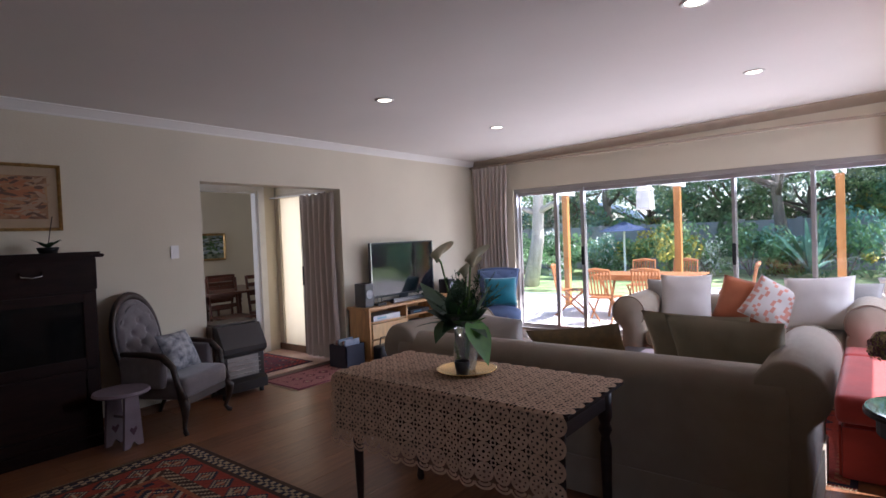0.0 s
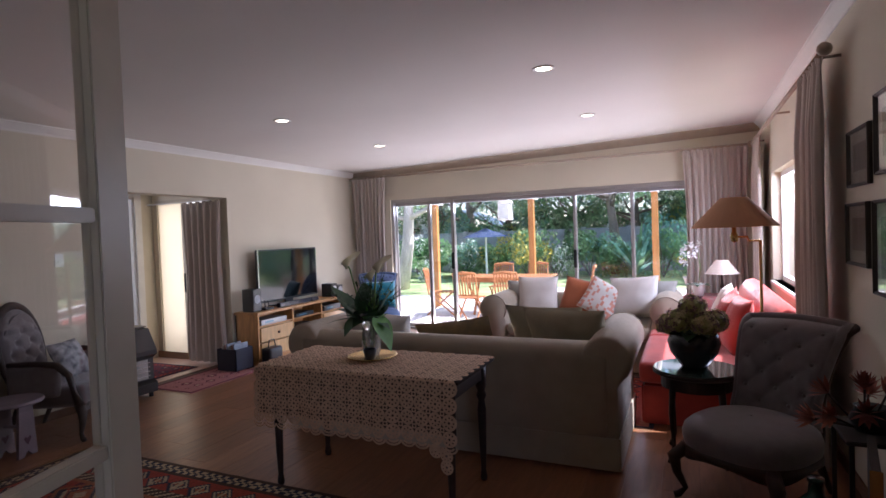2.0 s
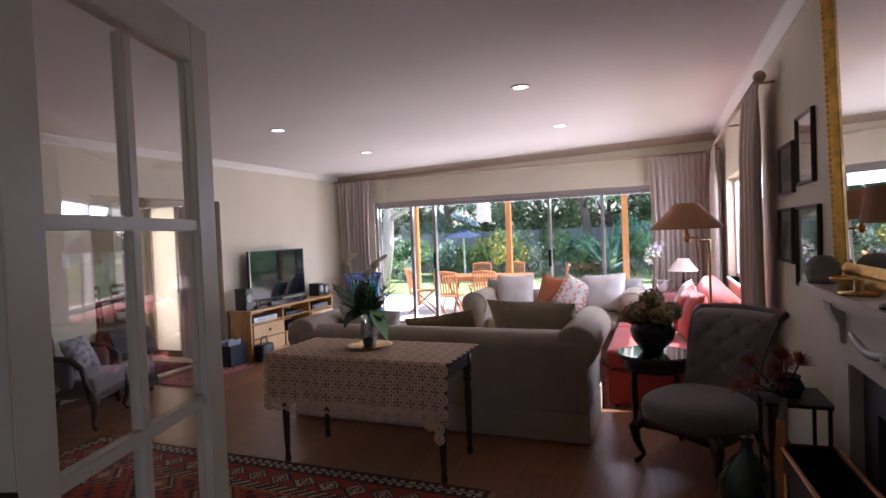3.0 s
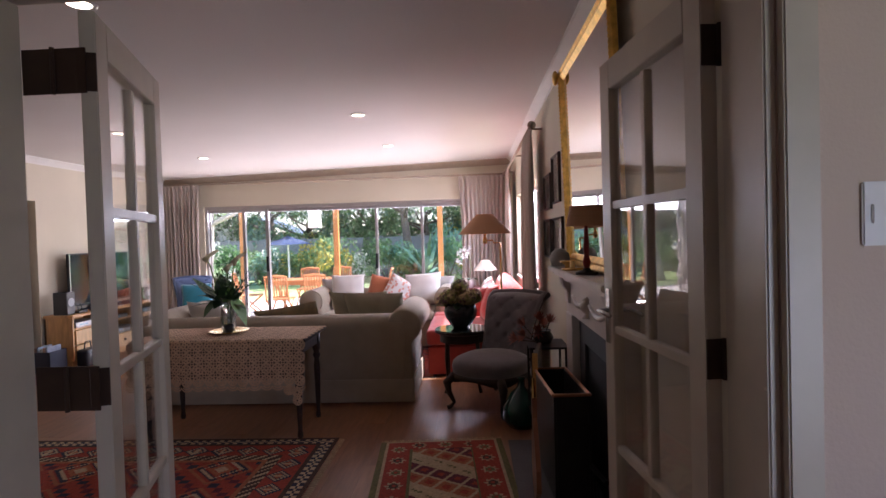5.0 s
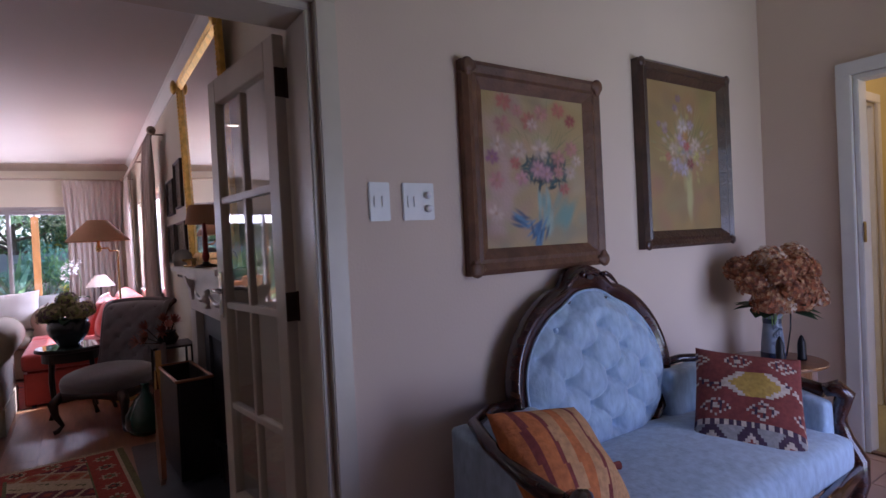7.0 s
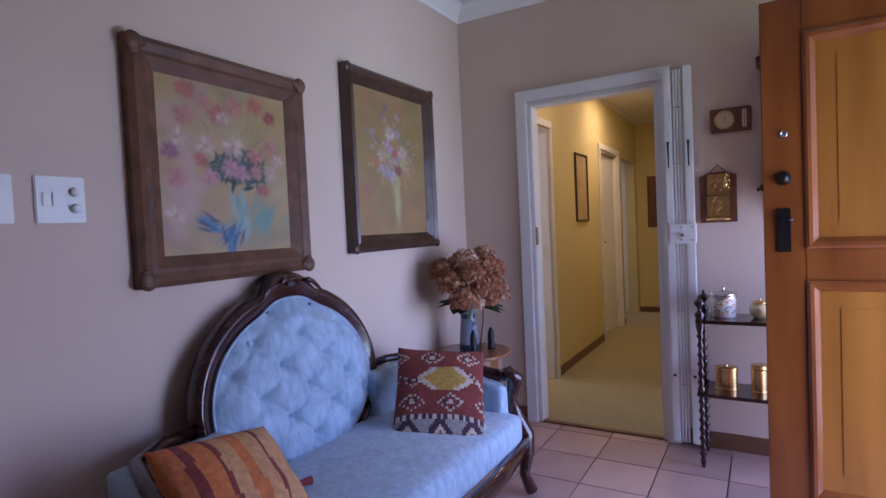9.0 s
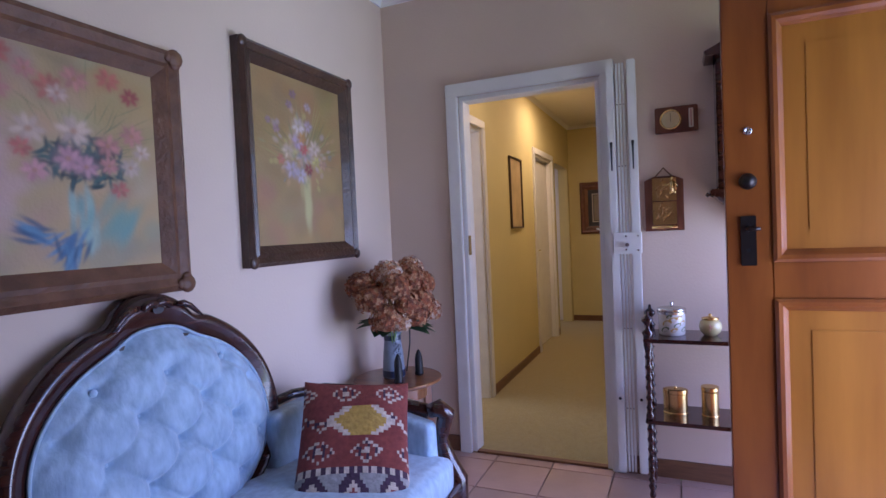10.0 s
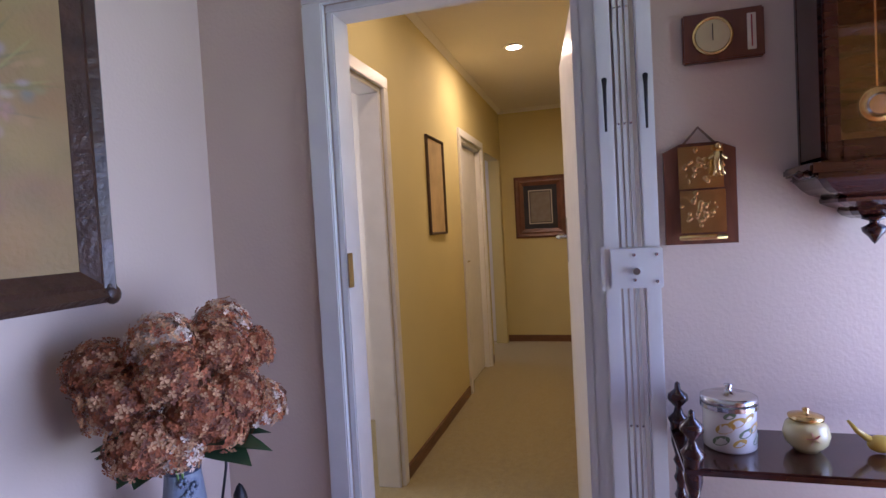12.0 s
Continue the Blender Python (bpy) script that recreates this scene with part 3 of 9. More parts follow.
cornice("corridor_cornice_end", CE, CS, CE, CW, CCEIL, -1, 0, s=0.035)
cornice("corridor_cornice_south", 4.83, CS, CE, CS, CCEIL, 0, 1, s=0.035)
SK = 0.07
FALL = 0.028
for nm in ("ceiling", "cornice_west", "cornice_north", "cornice_east", "cornice_south"):
    for v in bpy.data.objects[nm].data.vertices:
        v.co.z += FALL * (v.co.x + 0.2)
for nm, r in (("baseboard_west", (X0, X0 + 0.014, Y0, OPY0, 0, SK)), ("baseboard_west", (X0, X0 + 0.014, OPY1, Y1, 0, SK)), ("baseboard_east", (X1 - 0.014, X1, 0.62, Y1, 0, SK)),
              ("baseboard_south", (X0, DX0 - 0.12, Y0, Y0 + 0.014, 0, SK)), ("hall_baseboard_north", (DX1 + 0.09, HX1, HY1 - 0.014, HY1, 0, 0.09)), ("hall_baseboard_east", (HX1 - 0.014, HX1, HY0, CDY0 - 0.075, 0, 0.09)),
              ("hall_baseboard_east", (HX1 - 0.014, HX1, CDY1 + 0.075, HY1 - 0.014, 0, 0.09)), ("corridor_baseboard_north", (5.78, 7.22, CW - 0.014, CW, 0, 0.075)), ("corridor_baseboard_north", (8.14, 8.24, CW - 0.014, CW, 0, 0.075)),
              ("corridor_baseboard_end", (CE - 0.014, CE, CS, CW, 0, 0.075)), ("corridor_baseboard_south", (4.83, CE - 0.014, CS, CS + 0.014, 0, 0.075)), ("annex_baseboard", (-4.95, X0 - 0.2, 2.985, 3.0, 0, 0.08))):
    setting(nm, blocks(r, bev=0.003), SKIRT)


def casing(name, axis, at, a0, a1, z, w, t, side, material=WHITE, depth=0.0):
    """A door frame: architrave round an opening in a wall, and its linings."""
    bm = bmesh.new()
    lo, hi = (at, at + side * t) if side > 0 else (at - t, at)

    def put(p0, p1, z0, z1, l=lo, h=hi):
        cube(bm, *((p0, p1, l, h) if axis == "y" else (l, h, p0, p1)), z0, z1, bev=0.004)
    put(a0 - w, a0, 0.0, z)
    put(a1, a1 + w, 0.0, z)
    put(a0 - w, a1 + w, z, z + w)
    if depth:
        l2, h2 = (lo - depth, lo) if side > 0 else (hi, hi + depth)
        put(a0, a0 + 0.025, 0.0, z - 0.025, l2, h2)
        put(a1 - 0.025, a1, 0.0, z - 0.025, l2, h2)
        put(a0, a1, z - 0.025, z, l2, h2)
    return setting(name, bm, material)


casing("door_frame_corridor", "x", HX1, CDY0, CDY1, CDZ, 0.07, 0.025, -1, depth=0.11)
casing("door_frame_living_hall_side", "y", HY1, DX0, DX1, DZ, 0.07, 0.03, -1, DOORCREAM, depth=0.19)
casing("door_frame_side_room", "y", CW, 4.95, 5.70, 2.02, 0.06, 0.02, -1, depth=0.12)
casing("door_frame_second_room", "y", CW, 7.30, 8.08, 2.02, 0.06, 0.02, -1, depth=0.12)
casing("door_frame_annex", "x", -4.95, 1.35, 2.75, 1.99, 0.09, 0.02, 1, depth=0.10)

# threshold and gate rail at the corridor
setting("threshold_corridor", blocks((HX1 - 0.005, HX1 + 0.03, CDY0 + 0.026, CDY1 - 0.026, 0, 0.012)), SKIRT)


RUST_IRON = mat("browned_steel", (0.055, 0.032, 0.020), 0.5, metal=0.4, var=0.3, bump=0.1)


def french_leaf(label, hinge, turn, width, mirror=1, hinge_z=(0.22, 1.045, 1.82)):
    """A glazed door leaf with eight panes. It runs from the hinge along local +x."""
    th = thing("french_door", label, "door", "french door leaves", at=(*hinge, 0.0), turn=turn)
    t, st = 0.02, 0.085
    h = DZ - 0.035
    fr = bmesh.new()
    cube(fr, 0, st, -t, t, 0.012, h, bev=0.003)
    cube(fr, width - st, width, -t, t, 0.012, h, bev=0.003)
    zs = [0.20, 0.58, 1.015, 1.465, h - 0.105]
    cube(fr, st, width - st, -t, t, 0.012, zs[0], bev=0.003)
    cube(fr, st, width - st, -t, t, zs[-1], h, bev=0.003)
    part("stiles_and_rails", fr, DOORCREAM, th)
    mid = width / 2
    for z in zs[1:-1]:
        part("glazing_bar", blocks((st, width - st, -t * 0.75, t * 0.75, z - 0.014, z + 0.014), bev=0.003), DOORCREAM, th)
    for a, b in zip(zs, zs[1:]):
        part("glazing_bar", blocks((mid - 0.014, mid + 0.014, -t * 0.7, t * 0.7, a + 0.014, b - 0.014), bev=0.003), DOORCREAM, th)
        for x0, x1 in ((st, mid - 0.014), (mid + 0.014, width - st)):
            p = part("pane", blocks((x0, x1, -0.002, 0.002, a, b)), GLASS, th, "clear glass pane")
    for z in hinge_z:
        hb = bmesh.new()
        cube(hb, -0.005, 0.055, -mirror * t - 0.0025 if mirror > 0 else t, -mirror * t if mirror > 0 else t + 0.0025, z - 0.05, z + 0.05)
        cube(hb, -0.004, 0.0, -t, t, z - 0.05, z + 0.05)
        tube([(-0.006, -mirror * (t + 0.004), z - 0.052), (-0.006, -mirror * (t + 0.004), z + 0.052)], 0.006, seg=8, bm=hb)
        part("hinge", hb, RUST_IRON, th, "dark steel butt hinge")
    return th


LEAF = 0.70
lr = french_leaf("white-painted glazed door leaf folded back beside the mirror", (1.865, Y0 + 0.02), 96.5, LEAF, 1)
ll = french_leaf("white-painted glazed door leaf standing open into the living room", (0.287, Y0 + 0.02), 107.5, 0.66, -1, (0.22, 1.0, 1.825))
for z in (0.22, 1.0, 1.825):
    pb = blocks((0.122, 0.204, Y0 + 0.002, Y0 + 0.006, z - 0.058, z + 0.058), (0.208, 0.292, Y0 + 0.002, Y0 + 0.006, z - 0.058, z + 0.058))
    tube([(0.206, Y0 - 0.001, z - 0.060), (0.206, Y0 - 0.001, z + 0.060)], 0.006, bm=pb)
    part("parliament_hinge", pb, RUST_IRON, ll, "wide dark steel hinge").matrix_parent_inverse = ll.matrix_basis.inverted()
for leaf in (lr,):
    hd = part("handle", blocks((LEAF - 0.062, LEAF - 0.024, 0.02, 0.026, 0.96, 1.16), (LEAF - 0.062, LEAF - 0.024, -0.026, -0.02, 0.96, 1.16), bev=0.001), STEEL, leaf, "chrome lever handle")
    for yy in (1, -1):
        part("lever", tube([(LEAF - 0.043, yy * 0.026, 1.08), (LEAF - 0.043, yy * 0.06, 1.08), (LEAF - 0.09, yy * 0.062, 1.08), (LEAF - 0.15, yy * 0.058, 1.075)], 0.008), STEEL, hd, smooth=True)

# sliding glass wall
sl = setting("window_north", blocks((SLX0, SLX1, Y1 + 0.03, Y1 + 0.14, SLZ - 0.05, SLZ), (SLX0, SLX1, Y1 + 0.03, Y1 + 0.14, -0.02, 0.015), (SLX0, SLX0 + 0.04, Y1 + 0.03, Y1 + 0.14, 0.015, SLZ - 0.05), (SLX1 - 0.04, SLX1, Y1 + 0.03, Y1 + 0.14, 0.015, SLZ - 0.05)), ALU, "bronze aluminium sliding door frame")
xs = [SLX0 + 0.04, -2.38, -2.0, -0.23, 0.5, SLX1 - 0.04]
for k, (a, b) in enumerate(zip(xs, xs[1:])):
    y = Y1 + (0.06 if k % 2 else 0.10)
    w = 0.016 if k in (0, 3) else 0.024
    part("sash", blocks((a - (w if k else 0), a + w, y, y + 0.03, 0.015, SLZ - 0.05), (b - w, b + (w if k < 4 else 0), y, y + 0.03, 0.015, SLZ - 0.05), (a + w, b - w, y, y + 0.03, 0.015, 0.07), (a + w, b - w, y, y + 0.03, SLZ - 0.10, SLZ - 0.05)), ALU, sl)
    p = part("pane", blocks((a + w, b - w, y + 0.012, y + 0.018, 0.07, SLZ - 0.10)), GLASS, sl, "clear glass pane")
    p.visible_shadow = False
for x in (-2.0, -0.23):
    part("pull_handle", blocks((x - 0.02, x + 0.02, Y1 + 0.03, Y1 + 0.058, 0.90, 1.14), bev=0.006), BLACK, sl, "black pull handle")

# window in the east wall
we = setting("window_east", blocks((X1 + 0.08, X1 + 0.14, EW[0], EW[1], EW[2], EW[2] + 0.05), (X1 + 0.08, X1 + 0.14, EW[0], EW[1], EW[3] - 0.05, EW[3]),
                                   (X1 + 0.08, X1 + 0.14, EW[0], EW[0] + 0.05, EW[2] + 0.05, EW[3] - 0.05), (X1 + 0.08, X1 + 0.14, EW[1] - 0.05, EW[1], EW[2] + 0.05, EW[3] - 0.05),
                                   (X1 + 0.08, X1 + 0.14, 3.56, 3.61, EW[2] + 0.05, EW[3] - 0.05)), WHITE, "white-painted window frame")
for a, b in ((EW[0] + 0.05, 3.56), (3.61, EW[1] - 0.05)):
    p = part("pane", blocks((X1 + 0.105, X1 + 0.111, a, b, EW[2] + 0.05, EW[3] - 0.05)), GLASS, we, "clear glass pane")
    p.visible_shadow = False
setting("window_sill_east", blocks((X1 - 0.03, X1 + 0.08, EW[0], EW[1], EW[2] - 0.03, EW[2]), bev=0.004), WHITE)

# annex door with its panel
# Translucent, so that the added sky_annex lamp makes the door panel look bright.
BLIND = mat("cream_blind", (0.80, 0.72, 0.58), 0.7, var=0.02)
_nt = BLIND.node_tree
_tr, _mx = _nt.nodes.new("ShaderNodeBsdfTranslucent"), _nt.nodes.new("ShaderNodeMixShader")
_tr.inputs[0].default_value, _mx.inputs[0].default_value = (0.85, 0.78, 0.64, 1), 0.6
_out = _nt.nodes["Material Output"]
_nt.links.new(_nt.nodes["Principled BSDF"].outputs[0], _mx.inputs[1])
_nt.links.new(_tr.outputs[0], _mx.inputs[2])
_nt.links.new(_mx.outputs[0], _out.inputs[0])
wa = setting("window_annex", blocks((-4.9, -4.868, 2.995, 3.08, 0, 1.9), (-4.05, -4.003, 2.995, 3.08, 0, 1.9), (-4.9, -4.003, 3.0, 3.08, 1.9, 1.948), (-4.45, -4.41, 3.0, 3.06, 0, 1.9), (-4.868, -4.05, 3.0, 3.08, 0, 0.03)), DOORCREAM, "cream-painted sliding door frame")
part("door_panel", blocks((-4.866, -4.45, 3.02, 3.045, 0.03, 1.9), bev=0.002), BLIND, wa, "cream painted door panel")
p = part("pane", blocks((-4.41, -4.05, 3.03, 3.034, 0.03, 1.9)), GLASS, wa, "clear glass pane")
p.visible_shadow = False
part("handle", blocks((-4.435, -4.42, 2.985, 3.0, 0.82, 1.05), bev=0.002), BLACK, wa, "black pull handle")

# rods and curtains
for nm, p0, p1 in (("north", (X0 + 0.03, 5.42, 2.31), (1.84, 5.42, 2.31)), ("east", (1.82, 1.80, 2.31), (1.82, 5.36, 2.31))):
    rod = thing("curtain_rod", "tan wooden curtain rod on wall brackets", "curtain rod", "curtain rods")
    part("pole", tube([p0, p1], 0.016, seg=12), TANRAIL, rod, smooth=True)
    for q, sgn in ((p0, -1), (p1, 1)) if nm == "east" else ():
        bm = bmesh.new()
        bmesh.ops.create_icosphere(bm, subdivisions=2, radius=0.038, matrix=Matrix.Translation(Vector(q) + Vector((0, sgn * 0.035, 0))))
        part("finial", bm, TANRAIL, rod, smooth=True)
    for k in (0.04, 0.5, 0.96):
        c = Vector(p0).lerp(Vector(p1), k)
        out = Vector((0, Y1 - c.y, 0)) if nm == "north" else Vector((X1 - c.x, 0, 0))
        part("bracket", tube([c + Vector((0, 0, 0)), c + out], 0.009, seg=8), TANRAIL, rod, smooth=True)
curtain("curtain", "oatmeal pinch-pleated curtain drawn back beside the glass wall and the television", (X0 + 0.06, 5.42), (-3.0, 5.42), 0.02, 2.29, 9, seed=1)
curtain("curtain", "oatmeal pinch-pleated curtain drawn back behind the white orchid", (1.10, 5.42), (1.80, 5.42), 0.02, 2.29, 10, seed=2)
curtain("curtain", "oatmeal pinch-pleated curtain at the far end of the side window", (1.83, 4.75), (1.83, 5.34), 0.02, 2.29, 7, seed=3)
curtain("curtain", "heavy oatmeal curtain drawn back beside the small framed pictures", (1.82, 1.86), (1.82, 2.46), 0.02, 2.29, 7, deep=0.06, flare=1.05, seed=4)
curtain("curtain", "oatmeal curtain pulled aside in the passage doorway", (-4.32, 2.9), (-3.70, 2.9), 0.02, 1.88, 6, deep=0.04, seed=5)
rail = thing("curtain_track", "white curtain track fixed under the passage ceiling", "curtain track")
part("track", blocks((-4.9, X0 - 0.2, 2.89, 2.91, 1.89, 1.905)), WHITE, rail)

# downlights
DLW = glow("downlight_lens", (1.0, 0.86, 0.62), 3.5)
for x, y, z in ((-2.05, 2.06, CEIL + FALL * (-2.05 + 0.2)), (0.27, 1.99, CEIL + FALL * (0.27 + 0.2)), (0.28, 3.71, CEIL + FALL * (0.28 + 0.2)), (-2.05, 3.70, CEIL + FALL * (-2.05 + 0.2)), (-0.50, -0.54, CEIL + FALL * (-0.50 + 0.2))):
    dl = thing("downlight", "white round recessed downlight, lit", "ceiling light", "downlights in the living room ceiling", at=(x, y, z))
    part("rim", lathe([(0.055, 0.0), (0.075, 0.0), (0.075, -0.006), (0.062, -0.010), (0.052, -0.004)], 28), WHITE, dl, smooth=True)
    part("lens", lathe([(0.0, -0.001), (0.054, -0.001), (0.054, -0.004), (0.0, -0.005)], 24), DLW, dl)
cl = thing("downlight", "white round recessed downlight glowing in the corridor ceiling", "ceiling light", at=(7.1, -2.55, CCEIL))
part("rim", lathe([(0.055, 0.0), (0.075, 0.0), (0.075, -0.006), (0.062, -0.010), (0.052, -0.004)], 28), WHITE, cl, smooth=True)
part("lens", lathe([(0.0, -0.001), (0.054, -0.001), (0.054, -0.004), (0.0, -0.005)], 24), glow("corridor_lens", (1.0, 0.80, 0.48), 7.0), cl)

# ---- living room: seating ----
REDUP = mat("red_loose_cover", (0.42, 0.045, 0.03), 0.85, var=0.15, scale=8, bump=0.3, bscale=250, sheen=0.3)
WHITEC = mat("off_white_linen", (0.62, 0.58, 0.54), 0.9, var=0.05, bump=0.3, bscale=300)
RUST = mat("rust_linen", (0.36, 0.11, 0.045), 0.85, var=0.12, bump=0.3, bscale=200)
SAGE = mat("sage_cotton", (0.38, 0.34, 0.24), 0.9, var=0.12, bump=0.3, bscale=250)
TEAL = mat("teal_velvet", (0.0, 0.16, 0.22), 0.7, var=0.2, sheen=0.4)
FLORAL = mat("floral_linen", (0.42, 0.33, 0.19), 0.9, var=0.5, scale=22, bump=0.3, color2=(0.30, 0.21, 0.10))
GREYC = mat("grey_cotton", (0.33, 0.32, 0.30), 0.9, var=0.08, bump=0.3)
PINKT = mat("coral_stripe", (0.60, 0.27, 0.20), 0.9, var=0.1)

sofa_a = roll_sofa("cream slipcovered two-seat sofa with fat rolled arms behind the lace-covered table", (-0.39, 1.97, 0), 180, 2.46, 0.98, 0.735, 0.44, 0.145, SOFA, 2)
sofa_b = roll_sofa("cream slipcovered sofa with rolled arms in front of the glass wall", (0.10, 4.16, 0), 0, 1.98, 0.95, 0.70, 0.46, 0.145, SOFA, 2)

cushion("sage green square cushion leaning on the sofa arm", (0.38, 1.98, 0.675), (0.58, 0.46), 0.16, 66, 170, SAGE)
cushion("sage green square cushion in front of its twin", (0.22, 2.08, 0.685), (0.56, 0.45), 0.15, 64, 174, SAGE)
cushion("mustard floral cushion lying against the sofa back", (-0.42, 1.97, 0.60), (0.58, 0.42), 0.14, 62, 184, FLORAL, ry=8)
cushion("cream square cushion slumped in the sofa corner", (-1.12, 2.02, 0.62), (0.55, 0.46), 0.18, 60, 190, WHITEC, ry=-6)
cushion("small grey cushion tucked against the sofa arm", (-0.56, 4.30, 0.66), (0.40, 0.40), 0.14, 72, 15, GREYC)
cushion("off-white square cushion standing on the sofa", (-0.38, 4.17, 0.69), (0.44, 0.44), 0.16, 76, 8, WHITEC)
cushion("rust-coloured cushion leaning towards its neighbour", (0.08, 4.26, 0.67), (0.44, 0.40), 0.15, 70, -6, RUST, ry=12)
cushion("cream cushion with coral zigzag border set on its corner", (0.30, 4.16, 0.67), (0.38, 0.38), 0.13, 68, -4, [WHITEC, PINKT], ry=28, split=lambda u, v: 1 if (abs(u - 0.5) > 0.33 and int(v * 14) % 2 == 0) or (abs((u * 8 + abs(v * 8 % 2 - 1)) % 2 - 1) < 0.22) else 0)
cushion("large off-white cushion on the sofa seat", (0.62, 4.18, 0.69), (0.50, 0.44), 0.17, 70, -10, WHITEC, ry=-4)
cushion("pale grey cushion behind the large one", (0.82, 4.32, 0.66), (0.42, 0.40), 0.14, 70, -20, GREYC)

rs = thing("sofa", "red loose-covered daybed sofa under the side window", "sofa")
part("base", soft_block(0.83, 1.82, 2.38, 4.55, 0.02, 0.30, 0.03), REDUP, rs, smooth=True)
for a, b in ((2.33, 3.42), (3.44, 4.54)):
    part("seat_cushion", soft_block(0.80, 1.60, a, b, 0.30, 0.45, 0.05), REDUP, rs, smooth=True)
part("backrest", extrude_profile([(1.56, 0.30), (1.58, 0.62), (1.60, 0.76), (1.66, 0.84), (1.73, 0.86), (1.79, 0.82), (1.82, 0.7), (1.82, 0.05), (1.6, 0.05)], 2.40, 4.54, bev=0.05), REDUP, rs, smooth=True)
part("skirt", blocks((0.815, 0.827, 2.39, 4.54, 0.012, 0.28), (0.83, 1.80, 2.362, 2.374, 0.012, 0.28)), REDUP, rs)
cushion("deep red cushion leaning on the red sofa back", (1.46, 2.95, 0.64), (0.46, 0.44), 0.16, 72, -82, REDUP)
cushion("red cushion slumped beside another", (1.40, 3.40, 0.63), (0.46, 0.44), 0.16, 66, -98, REDUP, ry=10)
cushion("coral and white patterned cushion in the sun", (1.44, 3.85, 0.63), (0.42, 0.40), 0.15, 68, -85, [WHITEC, PINKT], split=lambda u, v: 1 if abs((u * 8 + abs(v * 6 % 2 - 1)) % 2 - 1) < 0.35 else 0)
cushion("white cushion at the end of the red sofa", (1.44, 4.24, 0.63), (0.42, 0.40), 0.15, 68, -95, WHITEC)


def slipper_chair(label, at, turn, material, wood):
    """A low buttoned nursing chair on cabriole legs, its front along local -y."""
    th = thing("slipper_chair", label, "chair", at=at, turn=turn)
    # seat: a domed cushion, wide and rounded at the front, narrowing to the back
    n, m = 48, 9
    rows_ = []

    def plan(a, k=1.0):
        x, y = math.cos(a), math.sin(a)
        x = math.copysign(abs(x) ** 0.75, x) * (0.285 if y < 0.2 else 0.285 - 0.07 * (y - 0.2))
        y = math.copysign(abs(y) ** 0.75, y) * 0.30
        return x * k, y * k - 0.03
    for r, z in ((1.0, 0.285), (1.02, 0.31), (1.03, 0.345), (1.0, 0.375), (0.93, 0.395), (0.8, 0.412), (0.6, 0.425), (0.3, 0.433), (0.02, 0.435)):
        rows_.append([Vector((*plan(2 * math.pi * i / n, r), z)) for i in range(n + 1)])
    b = sheet(rows_)
    bmesh.ops.remove_doubles(b, verts=b.verts, dist=0.0005)
    bmesh.ops.recalc_face_normals(b, faces=b.faces)
    part("seat", b, material, th, smooth=True)
    # show-wood rail with a scalloped lower edge
    b = bmesh.new()
    rr = []
    for i in range(n + 1):
        a = 2 * math.pi * i / n
        low = 0.235 + 0.018 * math.cos(4 * a)
        x0, y0 = plan(a, 1.02)
        x1, y1 = plan(a, 0.93)
        rr.append([b.verts.new(p) for p in ((x1, y1, 0.29), (x0, y0, 0.29), (x0 * 1.01, y0 * 1.01, 0.265), (x0, y0, low), (x1, y1, low))])
    for r0, r1 in zip(rr, rr[1:]):
        for k in range(5):
            b.faces.new((r0[k], r0[(k + 1) % 5], r1[(k + 1) % 5], r1[k]))
    bmesh.ops.recalc_face_normals(b, faces=b.faces)
    part("seat_rail", b, wood, th, smooth=True)
    # back: one shell flaring outwards and rolling over at the top
    H, nx, ny = 0.53, 48, 56

    def shell(u, v, off):
        w = 0.185 + 0.065 * v ** 1.6 + (0.02 * max(0, 0.25 - v) / 0.25)
        y = 0.20 + 0.05 * v + 0.13 * v ** 2.2 + 0.05 * (max(0, v - 0.86) / 0.14) ** 1.5 - 0.05 * u * u * (1 - v)
        z = 0.36 + H * v - 0.018 * u * u * v - 0.02 * (max(0, v - 0.9) / 0.1) ** 2
        return Vector((u * w, y + off, z))
    front = []
    for j in range(ny + 1):
        v = j / ny
        front.append([shell(2 * i / nx - 1, v, -0.032 * (0.35 + 0.65 * tuft((2 * i / nx - 1) * 0.20, v * H - 0.02, 0.075, 0.075)) * (min(1, min(i, nx - i) / 5) * min(1, (ny - j) / 5)) ** 0.5) for i in range(nx + 1)])
    bk = part("backrest", sheet(front), material, th, smooth=True)
    back = [[shell(1 - 2 * i / 12, j / 16, 0.055 * (1 - 0.5 * abs(1 - 2 * i / 12) ** 3)) for i in range(13)] for j in range(17)]
    part("back_panel", sheet(back), material, th, smooth=True)
    edge = [shell(-1, j / 16, 0.027) for j in range(17)] + [shell(2 * i / 12 - 1, 1, 0.027) for i in range(1, 12)] + [shell(1, 1 - j / 16, 0.027) for j in range(17)]
    part("edge_roll", tube(edge, 0.029, seg=8), material, th, smooth=True)
    for s in (-1, 1):
        pts = [shell(s * 1.02, v, 0.045) + Vector((s * 0.012, 0, 0)) for v in (0.0, 0.15, 0.3, 0.45, 0.6, 0.75, 0.9, 1.0)]
        part("side_rail", tube([(s * 0.24, 0.10, 0.27), (s * 0.215, 0.19, 0.31)] + pts, [0.022, 0.022, 0.020, 0.018, 0.017, 0.016, 0.016, 0.018, 0.022, 0.026], seg=8), wood, th, smooth=True)
        cabriole(s * 0.21, -0.26, 0.27, s * 0.05, -0.05, 0.028, th, wood)
